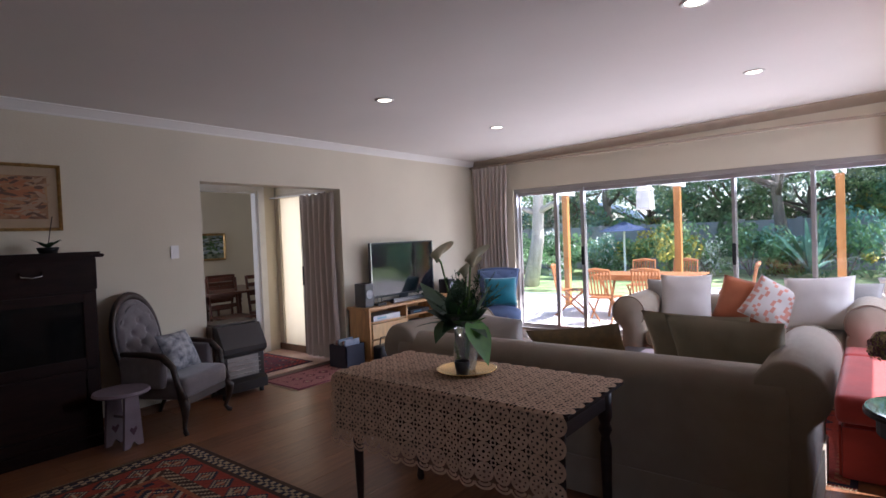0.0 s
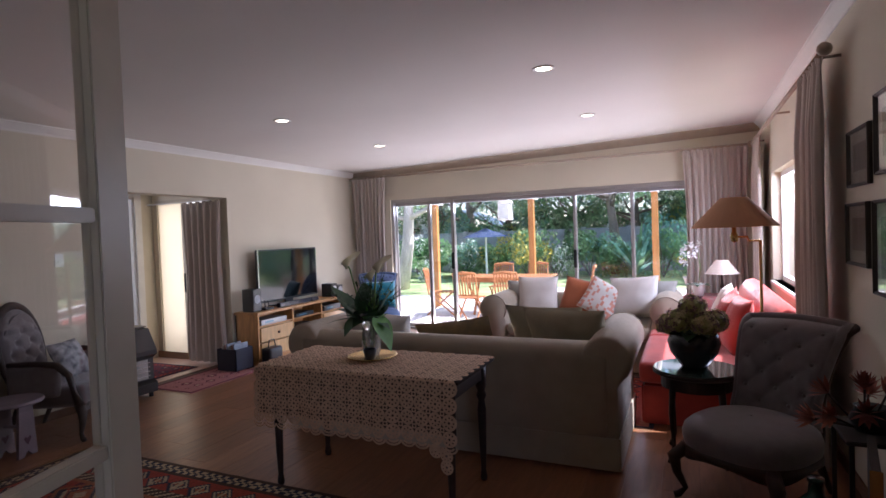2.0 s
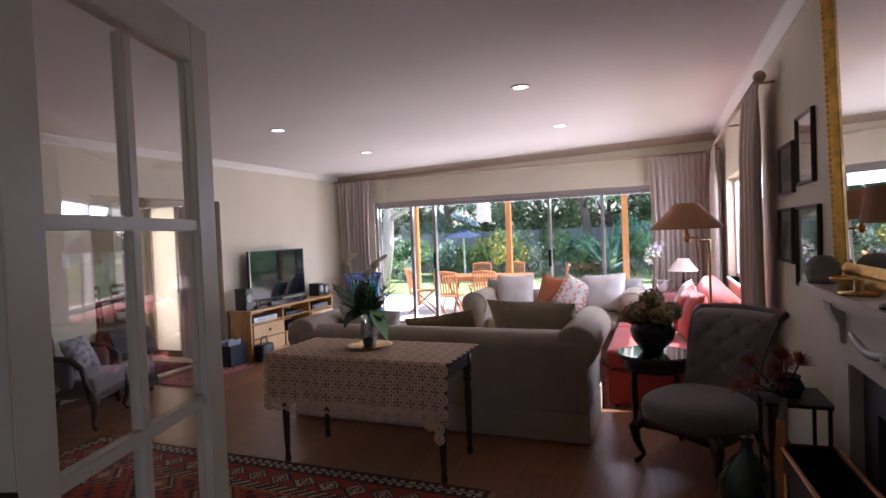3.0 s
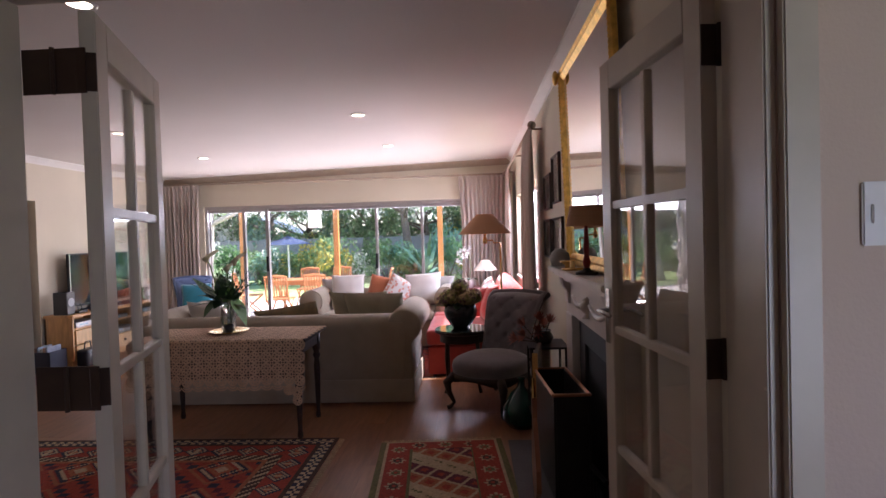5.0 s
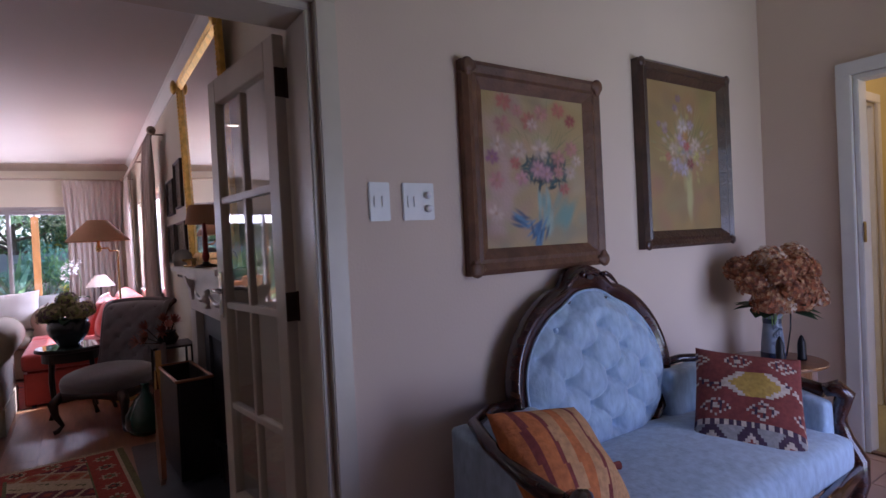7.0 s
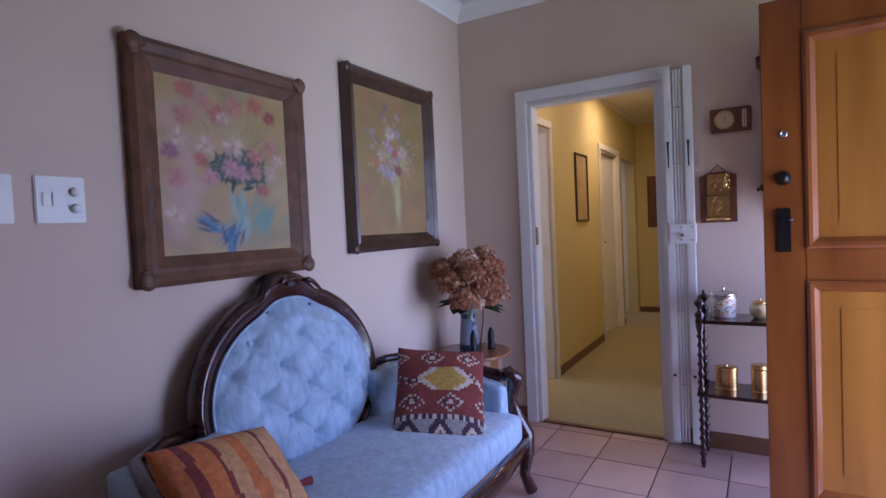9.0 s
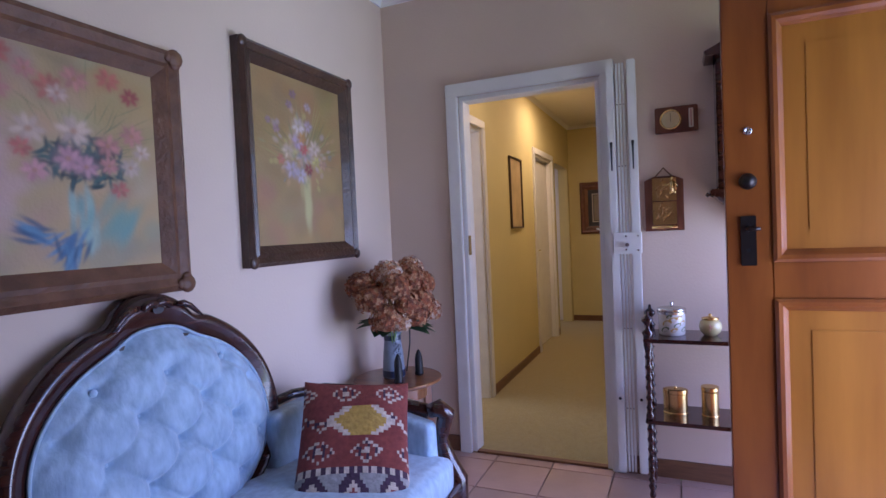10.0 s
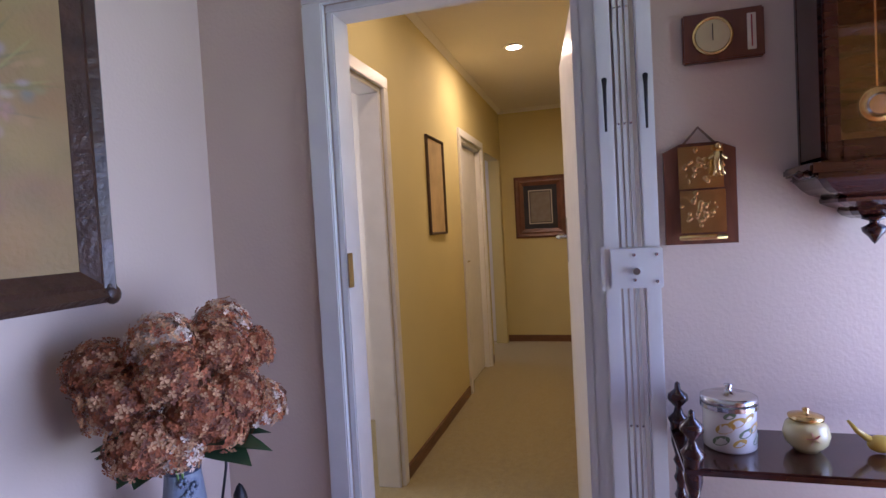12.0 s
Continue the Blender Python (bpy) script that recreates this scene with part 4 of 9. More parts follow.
        part("leg", tube([(s * 0.18, 0.2, 0.28), (s * 0.19, 0.26, 0.15), (s * 0.20, 0.35, 0.0)], [0.026, 0.021, 0.014]), wood, th, smooth=True)
    for i in range(-3, 4):
        for j in range(0, 8):
            if (i + j) % 2 == 0 and 0.06 < (j * 0.075 + 0.02) / H < 0.95:
                v = (j * 0.075 + 0.02) / H
                u = i * 0.075 / 0.20
                if abs(u) < 0.9:
                    buttons([Matrix.Translation(shell(u, v, -0.015)) @ pose(0, 0, 0, 90)], 0.010, material, bk)
    return th


slipper_chair("grey buttoned velvet nursing chair on dark cabriole legs", (1.43, 1.42, 0), -33, GREYUP, DARKW)


def spoon_chair(label, at, turn, material, wood):
    """A carved spoon-back armchair with buttoned upholstery."""
    th = thing("armchair", label, "chair", at=at, turn=turn)
    part("seat", soft_block(-0.29, 0.29, -0.32, 0.24, 0.26, 0.43, 0.06), material, th, smooth=True)
    n, rows_ = 30, []
    W, H = 0.235, 0.36

    def edge(a):
        return Vector((W * math.cos(a) * (1 + 0.12 * math.sin(a)), 0, H * math.sin(a)))
    for j in range(n + 1):
        r = j / n
        row = []
        for i in range(49):
            a = 2 * math.pi * i / 48
            e = edge(a) * r
            k = 0.045 * tuft(e.x, e.z, 0.085, 0.09) * min(1, (1 - r) * 6) ** 0.5
            row.append(Vector((e.x, 0.23 + 0.14 * (e.z + H) / (2 * H) - k, e.z + 0.66)))
        rows_.append(row)
    bk = part("backrest", sheet(rows_), material, th, smooth=True)
    part("back_frame", tube([edge(2 * math.pi * i / 40) * 1.06 + Vector((0, 0.245 + 0.14 * (edge(2 * math.pi * i / 40).z + H) / (2 * H), 0.66)) for i in range(41)], [0.026 + 0.01 * max(0, math.sin(2 * math.pi * i / 40)) ** 6 for i in range(41)], seg=8), wood, th, smooth=True)
    part("back_panel", lathe([(0, 0), (0.2, 0.0), (0.2, 0.02), (0, 0.02)], 24), material, th).matrix_local = pose(0, 0.33, 0.66, 90) @ Matrix.Diagonal((1.1, 1.6, 1, 1))
    for i in range(-3, 4):
        for j in range(-4, 5):
            if (i + j) % 2 == 0 and (i * 0.085 / 0.19) ** 2 + (j * 0.09 / 0.31) ** 2 < 1:
                buttons([pose(i * 0.085, 0.225 + 0.14 * (j * 0.09 + H) / (2 * H), j * 0.09 + 0.66, 90)], 0.011, material, bk)
    for s in (-1, 1):
        arm = part("arm", soft_block(s * 0.30 - 0.035, s * 0.30 + 0.035, -0.16, 0.22, 0.36, 0.60, 0.03), material, th, smooth=True)
        part("arm_scroll", tube([(s * 0.30, 0.22, 0.62), (s * 0.31, 0.0, 0.62), (s * 0.31, -0.15, 0.60), (s * 0.31, -0.24, 0.52), (s * 0.30, -0.26, 0.40), (s * 0.30, -0.30, 0.28)], [0.02, 0.024, 0.03, 0.026, 0.022, 0.03], seg=8), wood, th, smooth=True)
        cabriole(s * 0.27, -0.28, 0.28, s * 0.04, -0.05, 0.03, th, wood)
        part("leg", tube([(s * 0.22, 0.2, 0.3), (s * 0.23, 0.26, 0.14), (s * 0.24, 0.33, 0.0)], [0.026, 0.02, 0.015]), wood, th, smooth=True)
    part("seat_rail", blocks((-0.27, 0.27, -0.315, -0.295, 0.22, 0.29), bev=0.008), wood, th)
    th.scale = (0.92, 0.92, 0.94)
    return th


spoon_chair("grey buttoned spoon-back armchair with carved dark frame beside the bureau", (-3.27, 0.86, 0), 118, GREYUP, DARKW)
cushion("black and white toile cushion standing on the armchair seat", (-3.20, 0.88, 0.56), (0.31, 0.30), 0.12, 62, 112, mat("toile_cotton", (0.62, 0.62, 0.64), 0.9, var=0.2, scale=22, color2=(0.10, 0.11, 0.13)), group="")
tub = slipper_chair("blue buttoned chair in the corner by the glass wall", (-2.75, 4.68, 0), 30, mat("slate_blue_cloth", (0.09, 0.13, 0.24), 0.85, var=0.15, bump=0.2), DARKW)
cushion("teal velvet cushion on the blue corner chair", (-2.72, 4.70, 0.62), (0.42, 0.38), 0.14, 66, 30, TEAL, group="")

# ---- tables ----
tb = thing("console_table", "dark wooden table with turned legs under a crocheted cloth", "table")
part("tabletop", blocks((-1.13, 0.12, 0.655, 1.215, 0.675, 0.70), bev=0.006), mat("dull_dark_top", (0.028, 0.015, 0.010), 0.75, var=0.3, scale=7, stretch=(6, 1, 1), spec=0.25), tb)
part("apron", blocks((-1.03, 0.05, 0.70, 0.715, 0.58, 0.675), (-1.03, 0.05, 1.155, 1.17, 0.58, 0.675), (-1.045, -1.03, 0.70, 1.17, 0.58, 0.675), (0.05, 0.065, 0.70, 1.17, 0.58, 0.675)), DARKW, tb)
# Unseen leaf, added behind the lace so that its holes read dark.
part("drop_leaf", blocks((-1.12, 0.11, 0.646, 0.653, 0.43, 0.694), bev=0.002), DARKW, tb)
for x, y in ((-1.03, 0.71), (0.05, 0.71), (0.05, 1.16), (-1.03, 1.16)):
    turned_leg(x, y, 0.675, 0.030, tb)

LACE = mat("ecru_crochet_cotton", (0.54, 0.36, 0.235), 0.9, var=0.12, scale=30, bump=0.4, bscale=300)
lc = thing("tablecloth", "ecru crocheted lace cloth with scalloped hem spread over the dark table", "tablecloth")


def lace_point(u, v):
    """From cloth measure to the table: over the top, then down the front."""
    yb = 1.205
    if v < 0.555:
        z = 0.704
        y = yb - v
        x = -1.128 + u
        if u > 1.252:
            return Vector((0.125 + 0.004, y, 0.704 - (u - 1.252)))
        return Vector((x, y, z + 0.001 * math.sin(u * 40)))
    d = v - 0.555
    wav = 0.010 * math.sin(u * 17) + 0.006 * math.sin(u * 31 + 1)
    return Vector((-1.128 + min(u, 1.27), 0.645 - 0.006 - (wav + 0.012) * min(1, d * 5), 0.700 - d))


def lace():
    bm = bmesh.new()
    S = 0.0785

    def ribbon(pts, w, closed=False):
        w *= 1.02
        n = len(pts)
        ring = []
        for i, (u, v) in enumerate(pts):
            a, b = pts[(i - 1) % n if closed else max(i - 1, 0)], pts[(i + 1) % n if closed else min(i + 1, n - 1)]
            du, dv = b[0] - a[0], b[1] - a[1]
            L = math.hypot(du, dv) or 1
            ring.append([bm.verts.new(lace_point(u - dv / L * w, v + du / L * w)), bm.verts.new(lace_point(u + dv / L * w, v - du / L * w))])
        for i in range(n if closed else n - 1):
            k = (i + 1) % n
            bm.faces.new((ring[i][0], ring[k][0], ring[k][1], ring[i][1]))
    nu, nv = 16, 11
    for i in range(nu):
        for j in range(nv):
            cu, cv = S * (i + 0.5), S * (j + 0.5)
            if cv > 0.555 + 0.30:
                continue
            r0, r1 = S * 0.16, S * 0.43
            ribbon([(cu + r1 * math.cos(a), cv + r1 * math.sin(a)) for a in (math.pi * k / 8 for k in range(16))], S * 0.08, True)
            ribbon([(cu + r0 * math.cos(a), cv + r0 * math.sin(a)) for a in (math.pi * k / 4 for k in range(8))], S * 0.08, True)
            for k in range(8):
                a = math.pi * (k + 0.5) / 4
                m_ = (r0 + r1) / 2
                ribbon([(cu + r0 * math.cos(a), cv + r0 * math.sin(a)), (cu + m_ * math.cos(a), cv + m_ * math.sin(a)), (cu + r1 * math.cos(a), cv + r1 * math.sin(a))], S * (0.085 if k % 2 else 0.06))
            if i < nu - 1 and j < nv - 1:
                ribbon([(cu + S / 2 + S * 0.13 * math.cos(a), cv + S / 2 + S * 0.13 * math.sin(a)) for a in (math.pi * k / 4 for k in range(8))], S * 0.05, True)
                for k in range(4):
                    a = math.pi * k / 2 + math.pi / 4
                    ribbon([(cu + S / 2 + S * 0.12 * math.cos(a), cv + S / 2 + S * 0.12 * math.sin(a)), (cu + S / 2 + S * 0.30 * math.cos(a), cv + S / 2 + S * 0.30 * math.sin(a))], S * 0.05)
        cu = S * (i + 0.5)
        ribbon([(cu + S * 0.48 * math.cos(a), S * nv + 0.002 + S * 0.34 * math.sin(a)) for a in (math.pi * k / 8 for k in range(9))], S * 0.06)
        ribbon([(cu + S * 0.28 * math.cos(a), S * nv + S * 0.17 * math.sin(a)) for a in (math.pi * k / 6 for k in range(7))], S * 0.07)
    # the corner point that hangs lower
    for k, (du, dv) in enumerate(((15.5, 11.55), (14.7, 11.4), (15.5, 12.25))):
        cu, cv = S * du - 0.02, S * dv
        for r, w in ((0.40, 0.06), (0.15, 0.07)):
            ribbon([(cu + S * r * math.cos(a), cv + S * r * math.sin(a)) for a in (math.pi * q / 6 for q in range(12))], S * w, True)
        for q in range(8):
            a = math.pi * q / 4
            ribbon([(cu + S * 0.15 * math.cos(a), cv + S * 0.15 * math.sin(a)), (cu + S * 0.4 * math.cos(a), cv + S * 0.4 * math.sin(a))], S * 0.08)
    return bm


part("crochet", lace(), LACE, lc)

# vase of arum lilies on a brass plate
pl = thing("plate", "shallow round brass plate on the lace cloth", "plate", at=(-0.55, 0.98, 0.705))
part("dish", lathe([(0, 0), (0.10, 0.0), (0.118, 0.006), (0.142, 0.012), (0.145, 0.016), (0.135, 0.015), (0.11, 0.008), (0, 0.006)], 36), BRASS, pl, smooth=True)
GLASSV = bpy.data.materials.new("cut_glass")
GLASSV.use_nodes = True
_b = GLASSV.node_tree.nodes["Principled BSDF"]
_b.inputs["Transmission Weight"].default_value, _b.inputs["Roughness"].default_value, _b.inputs["IOR"].default_value, _b.inputs["Base Color"].default_value = 0.75, 0.08, 1.5, (0.75, 0.74, 0.70, 1)
vs = thing("vase", "tall cut-glass vase holding arum lilies", "vase", at=(-0.56, 0.99, 0.712))
bm = bmesh.new()
rings = []
for j in range(25):
    t = j / 24
    r = 0.040 + 0.022 * t + 0.008 * math.sin(t * 7)
    rings.append([bm.verts.new(((r + 0.004 * abs(math.sin(i * math.pi / 4 + j * 0.8)) * abs(math.sin(i * math.pi / 4 - j * 0.8))) * math.cos(2 * math.pi * i / 48), (r + 0.004 * abs(math.sin(i * math.pi / 4 - j * 0.8))) * math.sin(2 * math.pi * i / 48), t * 0.26)) for i in range(48)])
for a, b in zip(rings, rings[1:]):
    for i in range(48):
        bm.faces.new((a[i], a[(i + 1) % 48], b[(i + 1) % 48], b[i]))
bm.faces.new(rings[0][::-1])
part("glass_body", bm, GLASSV, vs, smooth=True)
LEAFG = mat("dark_green_leaf", (0.03, 0.07, 0.022), 0.65, var=0.35, scale=12)
LEAFB = mat("bright_green_leaf", (0.10, 0.24, 0.035), 0.6, var=0.3, scale=12)
PETAL = mat("cream_petal", (0.64, 0.57, 0.36), 0.6, var=0.12, scale=20)
STEMG = mat("pale_green_stem", (0.16, 0.26, 0.07), 0.5, var=0.2)
bq = thing("lily_bouquet", "arum lilies with broad dark leaves in the cut-glass vase", "flowers", at=(-0.56, 0.99, 0.72))
for k, (x, y, z, w, m_) in enumerate(((-0.27, 0.0, 0.40, 0.12, 0), (-0.20, -0.06, 0.30, 0.12, 0), (0.10, -0.05, 0.26, 0.13, 1), (0.15, -0.03, 0.06, 0.11, 1), (-0.07, 0.05, 0.42, 0.12, 0), (0.13, 0.06, 0.40, 0.10, 0), (-0.12, 0.08, 0.30, 0.12, 0),
                                      (-0.20, 0.02, 0.12, 0.11, 0), (0.02, -0.11, 0.30, 0.12, 0), (0.07, 0.10, 0.30, 0.12, 0), (-0.30, -0.02, 0.20, 0.05, 0), (-0.06, -0.10, 0.20, 0.12, 0), (0.05, 0.0, 0.36, 0.11, 1), (-0.14, 0.0, 0.24, 0.13, 0), (0.0, 0.06, 0.22, 0.14, 0))):
    part("leaf", leaf_blade((x * 0.25, y * 0.25, 0.2 if z > 0.15 else 0.24), (x, y, z + 0.03), w * 1.35, bmesh.new(), droop=0.06 if z < 0.35 else 0.03), LEAFB if m_ else LEAFG, bq, smooth=True)
rl_ = random.Random(31)
for k in range(34):
    a, el = rl_.uniform(0, 6.28), rl_.uniform(0.5, 1.45)
    L = rl_.uniform(0.18, 0.30)
    tip = (L * math.cos(el) * math.cos(a), L * math.cos(el) * math.sin(a), 0.22 + L * math.sin(el))
    bm = tube([(0, 0, 0.20), (tip[0] * 0.5, tip[1] * 0.5, (0.20 + tip[2]) / 2 + 0.01), tip], 0.0015, seg=3)
    for q in range(9):
        t = 0.35 + 0.07 * q
        c = Vector((tip[0] * t, tip[1] * t, 0.20 + (tip[2] - 0.20) * t))
        d = Vector((rl_.uniform(-1, 1), rl_.uniform(-1, 1), rl_.uniform(-0.3, 0.8))).normalized() * rl_.uniform(0.018, 0.034)
        leaf_blade(c, c + d, 0.014, bm, droop=0.0, n=2)
    part("fern_sprig", bm, LEAFG, bq)
for k, (x, y, z, w) in enumerate(((-0.16, -0.07, 0.34, 0.10), (0.12, -0.08, 0.32, 0.10), (0.0, -0.10, 0.38, 0.09), (-0.08, 0.07, 0.36, 0.10), (0.09, 0.05, 0.38, 0.10), (-0.05, -0.05, 0.44, 0.08), (0.03, 0.02, 0.42, 0.09), (-0.24, 0.03, 0.26, 0.06), (0.13, 0.0, 0.20, 0.09))):
    part("leaf", leaf_blade((x * 0.2, y * 0.2, 0.2), (x, y, z), w, bmesh.new(), droop=0.05), LEAFG, bq, smooth=True)
for k, (x, y, z) in enumerate(((-0.15, 0.0, 0.53), (0.08, -0.03, 0.51), (-0.02, 0.05, 0.45))):
    st = part("stem", tube([(x * 0.1, y * 0.1, 0.0), (x * 0.4, y * 0.4, 0.25), (x * 0.85, y, z - 0.03), (x, y, z)], 0.005, seg=6), STEMG, bq, smooth=True)
    bm = bmesh.new()
    rr = []
    for j in range(7):
        t = j / 6
        r = 0.008 + 0.052 * t ** 1.5
        rr.append([bm.verts.new((x + (r * math.cos(a)) + 0.03 * t * t, y + r * math.sin(a), z - 0.03 + 0.085 * t + 0.04 * t * math.cos(a) - 0.02 * t ** 3)) for a in (2 * math.pi * i / 14 for i in range(14))])
    for a, b in zip(rr, rr[1:]):
        for i in range(14):
            bm.faces.new((a[i], a[(i + 1) % 14], b[(i + 1) % 14], b[i]))
    part("flower", bm, PETAL, bq, "cream trumpet-shaped flower", smooth=True)

cu = thing("cup", "small dark metal cup beside the vase on the brass plate", "cup", at=(-0.515, 0.90, 0.712))
part("cup_body", lathe([(0, 0), (0.028, 0), (0.037, 0.062), (0.033, 0.062), (0.025, 0.006), (0, 0.006)], 24), BLACK, cu, smooth=True)

# glass-topped side table with a bowl of hydrangeas
stb = thing("side_table", "small dark side table with round glass top and thin legs", "table", at=(1.17, 1.86, 0))
part("tabletop", lathe([(0, 0.515), (0.225, 0.515), (0.245, 0.525), (0.245, 0.54), (0.235, 0.545), (0, 0.545)], 40), DARKW, stb, smooth=False)
gt = mat("dark_table_glass", (0.03, 0.05, 0.04), 0.05, var=0.05, coat=1.0)
part("glass_top", lathe([(0, 0.5455), (0.238, 0.5455), (0.24, 0.5485), (0.238, 0.552), (0, 0.552)], 40), gt, stb, "clear glass disc")
part("apron", lathe([(0.19, 0.44), (0.2, 0.44), (0.2, 0.515), (0.19, 0.515)], 32), DARKW, stb)
for a in (45, 135, 225, 315):
    x, y = 0.18 * math.cos(radians(a)), 0.18 * math.sin(radians(a))
    part("leg", tube([(x, y, 0.5), (x * 1.1, y * 1.1, 0.3), (x * 1.02, y * 1.02, 0.1), (x * 1.2, y * 1.2, 0.01)], [0.02, 0.015, 0.011, 0.016]), DARKW, stb, smooth=True)
bw = thing("bowl", "round black glazed bowl full of dried hydrangeas", "vase", at=(1.16, 1.88, 0.553))
part("body", lathe([(0, 0), (0.07, 0), (0.085, 0.02), (0.135, 0.09), (0.15, 0.15), (0.135, 0.2), (0.11, 0.215), (0.1, 0.205), (0.12, 0.15), (0, 0.14)], 36), mat("black_glaze", (0.012, 0.014, 0.02), 0.25, var=0.3, coat=0.3), bw, smooth=True)


def flower_head(c, r, n, mats_n, rs_, bm, size=0.012):
    """A domed head of small four-petalled florets."""
    for k in range(n):
        z = 1 - 1.6 * k / n
        a = k * 2.39996
        rad = math.sqrt(max(0, 1 - z * z))
        d = Vector((rad * math.cos(a), rad * math.sin(a), z))
        p = Vector(c) + d * r * rs_.uniform(0.86, 1.05)
        q = d.to_track_quat("Z", "Y").to_matrix() @ Euler((rs_.uniform(-.5, .5), rs_.uniform(-.5, .5), rs_.uniform(0, 3))).to_matrix()
        mi = rs_.randrange(mats_n)
        for pet in range(4):
            t = pet * math.pi / 2
            pts = [(0, 0, 0), (0.7, -0.45, 0.25), (1.05, 0, 0.12), (0.7, 0.45, 0.25)]
            s = size * rs_.uniform(0.8, 1.25)
            f = bm.faces.new([bm.verts.new(p + q @ Vector((s * (x * math.cos(t) - y * math.sin(t)), s * (x * math.sin(t) + y * math.cos(t)), s * zz))) for x, y, zz in pts])
            f.material_index = mi


def posy(label, at, heads, mats_, leaves, leaf_m, size=0.012, seed=1, name="hydrangea_bunch", n=110):
    th = thing(name, label, "flowers", at=at)
    rs_ = random.Random(seed)
    for x, y, z, r in heads:
        bm = bmesh.new()
        bmesh.ops.create_icosphere(bm, subdivisions=2, radius=r * 0.8, matrix=Matrix.Translation((x, y, z)))
        flower_head((x, y, z), r, n, len(mats_), rs_, bm, size)
        part("flower_head", bm, mats_, th)
        part("stem", tube([(x * 0.9, y * 0.9, z - r * 0.7), (x * 0.35, y * 0.35, -0.02 if z > 0.1 else 0.0), (x * 0.15, y * 0.15, -0.09)], 0.003, seg=5), STEMG, th)
    for k in range(leaves):
        a = rs_.uniform(0, 6.28)
        r = rs_.uniform(0.14, 0.2) * (heads[0][3] / 0.07)
        part("leaf", leaf_blade((0.05 * math.cos(a), 0.05 * math.sin(a), 0.02), (r * math.cos(a), r * math.sin(a), rs_.uniform(-0.01, 0.10)), 0.09, bmesh.new(), droop=0.02), leaf_m, th, smooth=True)
    return th


HYG = [mat("dried_hydrangea_green", (0.30, 0.30, 0.10), 0.8, var=0.3, scale=30), mat("dried_hydrangea_cream", (0.48, 0.40, 0.20), 0.8, var=0.3, scale=30), mat("dried_hydrangea_mauve", (0.16, 0.09, 0.09), 0.8, var=0.3, scale=30)]
posy("dried green and cream hydrangea heads in the black bowl", (1.16, 1.88, 0.76), [(-0.09, -0.06, 0.07, 0.075), (0.06, -0.09, 0.06, 0.075), (0.0, 0.0, 0.14, 0.08), (0.12, 0.03, 0.06, 0.075), (-0.04, 0.1, 0.07, 0.075), (-0.14, 0.04, 0.03, 0.07), (0.08, 0.1, 0.04, 0.07)], HYG, 7, LEAFG, seed=4, size=0.016)

# swing-arm floor lamp
SHADE = mat("tan_card_shade", (0.52, 0.28, 0.15), 0.8, var=0.06, scale=4, bump=0.1)
fl = thing("floor_lamp", "brass swing-arm floor lamp with wide tan coolie shade", "lamp", at=(1.54, 2.06, 0))
part("base_plate", lathe([(0, 0), (0.12, 0), (0.125, 0.012), (0.05, 0.025), (0.014, 0.045), (0, 0.045)], 32), BRASS, fl, smooth=True)
part("pole", tube([(0, 0, 0.03), (0, 0, 1.30)], 0.009, seg=12), BRASS, fl, smooth=True)
part("swing_arm", tube([(0, 0, 1.30), (-0.06, -0.01, 1.30), (-0.07, -0.01, 1.325), (-0.13, -0.02, 1.325), (-0.14, -0.02, 1.34)], 0.007, seg=8), BRASS, fl, smooth=True)
part("lamp_holder", lathe([(0, 1.29), (0.02, 1.30), (0.022, 1.33), (0.012, 1.36), (0.012, 1.42), (0, 1.42)], 14, -0.14, -0.02), BRASS, fl, smooth=True)
lamp_shade(0.245, 0.075, 1.385, 1.565, SHADE, fl, -0.14, -0.02)

# end table with orchid and small lamp
et = thing("end_table", "round end table under a floor-length red and white patterned cloth", "table", at=(1.36, 4.98, 0))
PATC = mat("pink_patterned_cloth", (0.60, 0.40, 0.38), 0.9, var=0.5, scale=24, color2=(0.36, 0.07, 0.06), bump=0.2)
bm = bmesh.new()
rr = []
for r, z, wv in ((0.0, 0.62, 0), (0.27, 0.62, 0), (0.285, 0.60, 0), (0.30, 0.4, 0.02), (0.315, 0.2, 0.03), (0.325, 0.01, 0.035)):
    rr.append([bm.verts.new(((r + wv * math.sin(9 * a)) * math.cos(a) if r else 0.001 * math.cos(a), (r + wv * math.sin(9 * a)) * math.sin(a) if r else 0.001 * math.sin(a), z)) for a in (2 * math.pi * i / 72 for i in range(72))])
for a, b in zip(rr, rr[1:]):
    for i in range(72):
        bm.faces.new((a[(i + 1) % 72], a[i], b[i], b[(i + 1) % 72]))
part("table_body", lathe([(0, 0.0), (0.2, 0.0), (0.2, 0.02), (0.03, 0.05), (0.03, 0.58), (0.26, 0.6), (0.26, 0.615), (0, 0.615)], 24), DARKW, et)
part("cloth", bm, PATC, et, smooth=True)
tl = thing("table_lamp", "small table lamp with dark turned stem and pale coolie shade", "lamp", at=(1.47, 4.88, 0.622))
part("stem", lathe([(0, 0), (0.06, 0), (0.06, 0.012), (0.02, 0.03), (0.012, 0.08), (0.02, 0.11), (0.012, 0.15), (0.01, 0.30), (0, 0.30)], 16), DARKW, tl, smooth=True)
lamp_shade(0.17, 0.06, 0.25, 0.40, mat("cream_silk_shade", (0.72, 0.60, 0.52), 0.7, var=0.04), tl)
orp = thing("orchid_pot", "white ceramic orchid pot on the patterned cloth", "plant pot", at=(1.24, 4.92, 0.622))
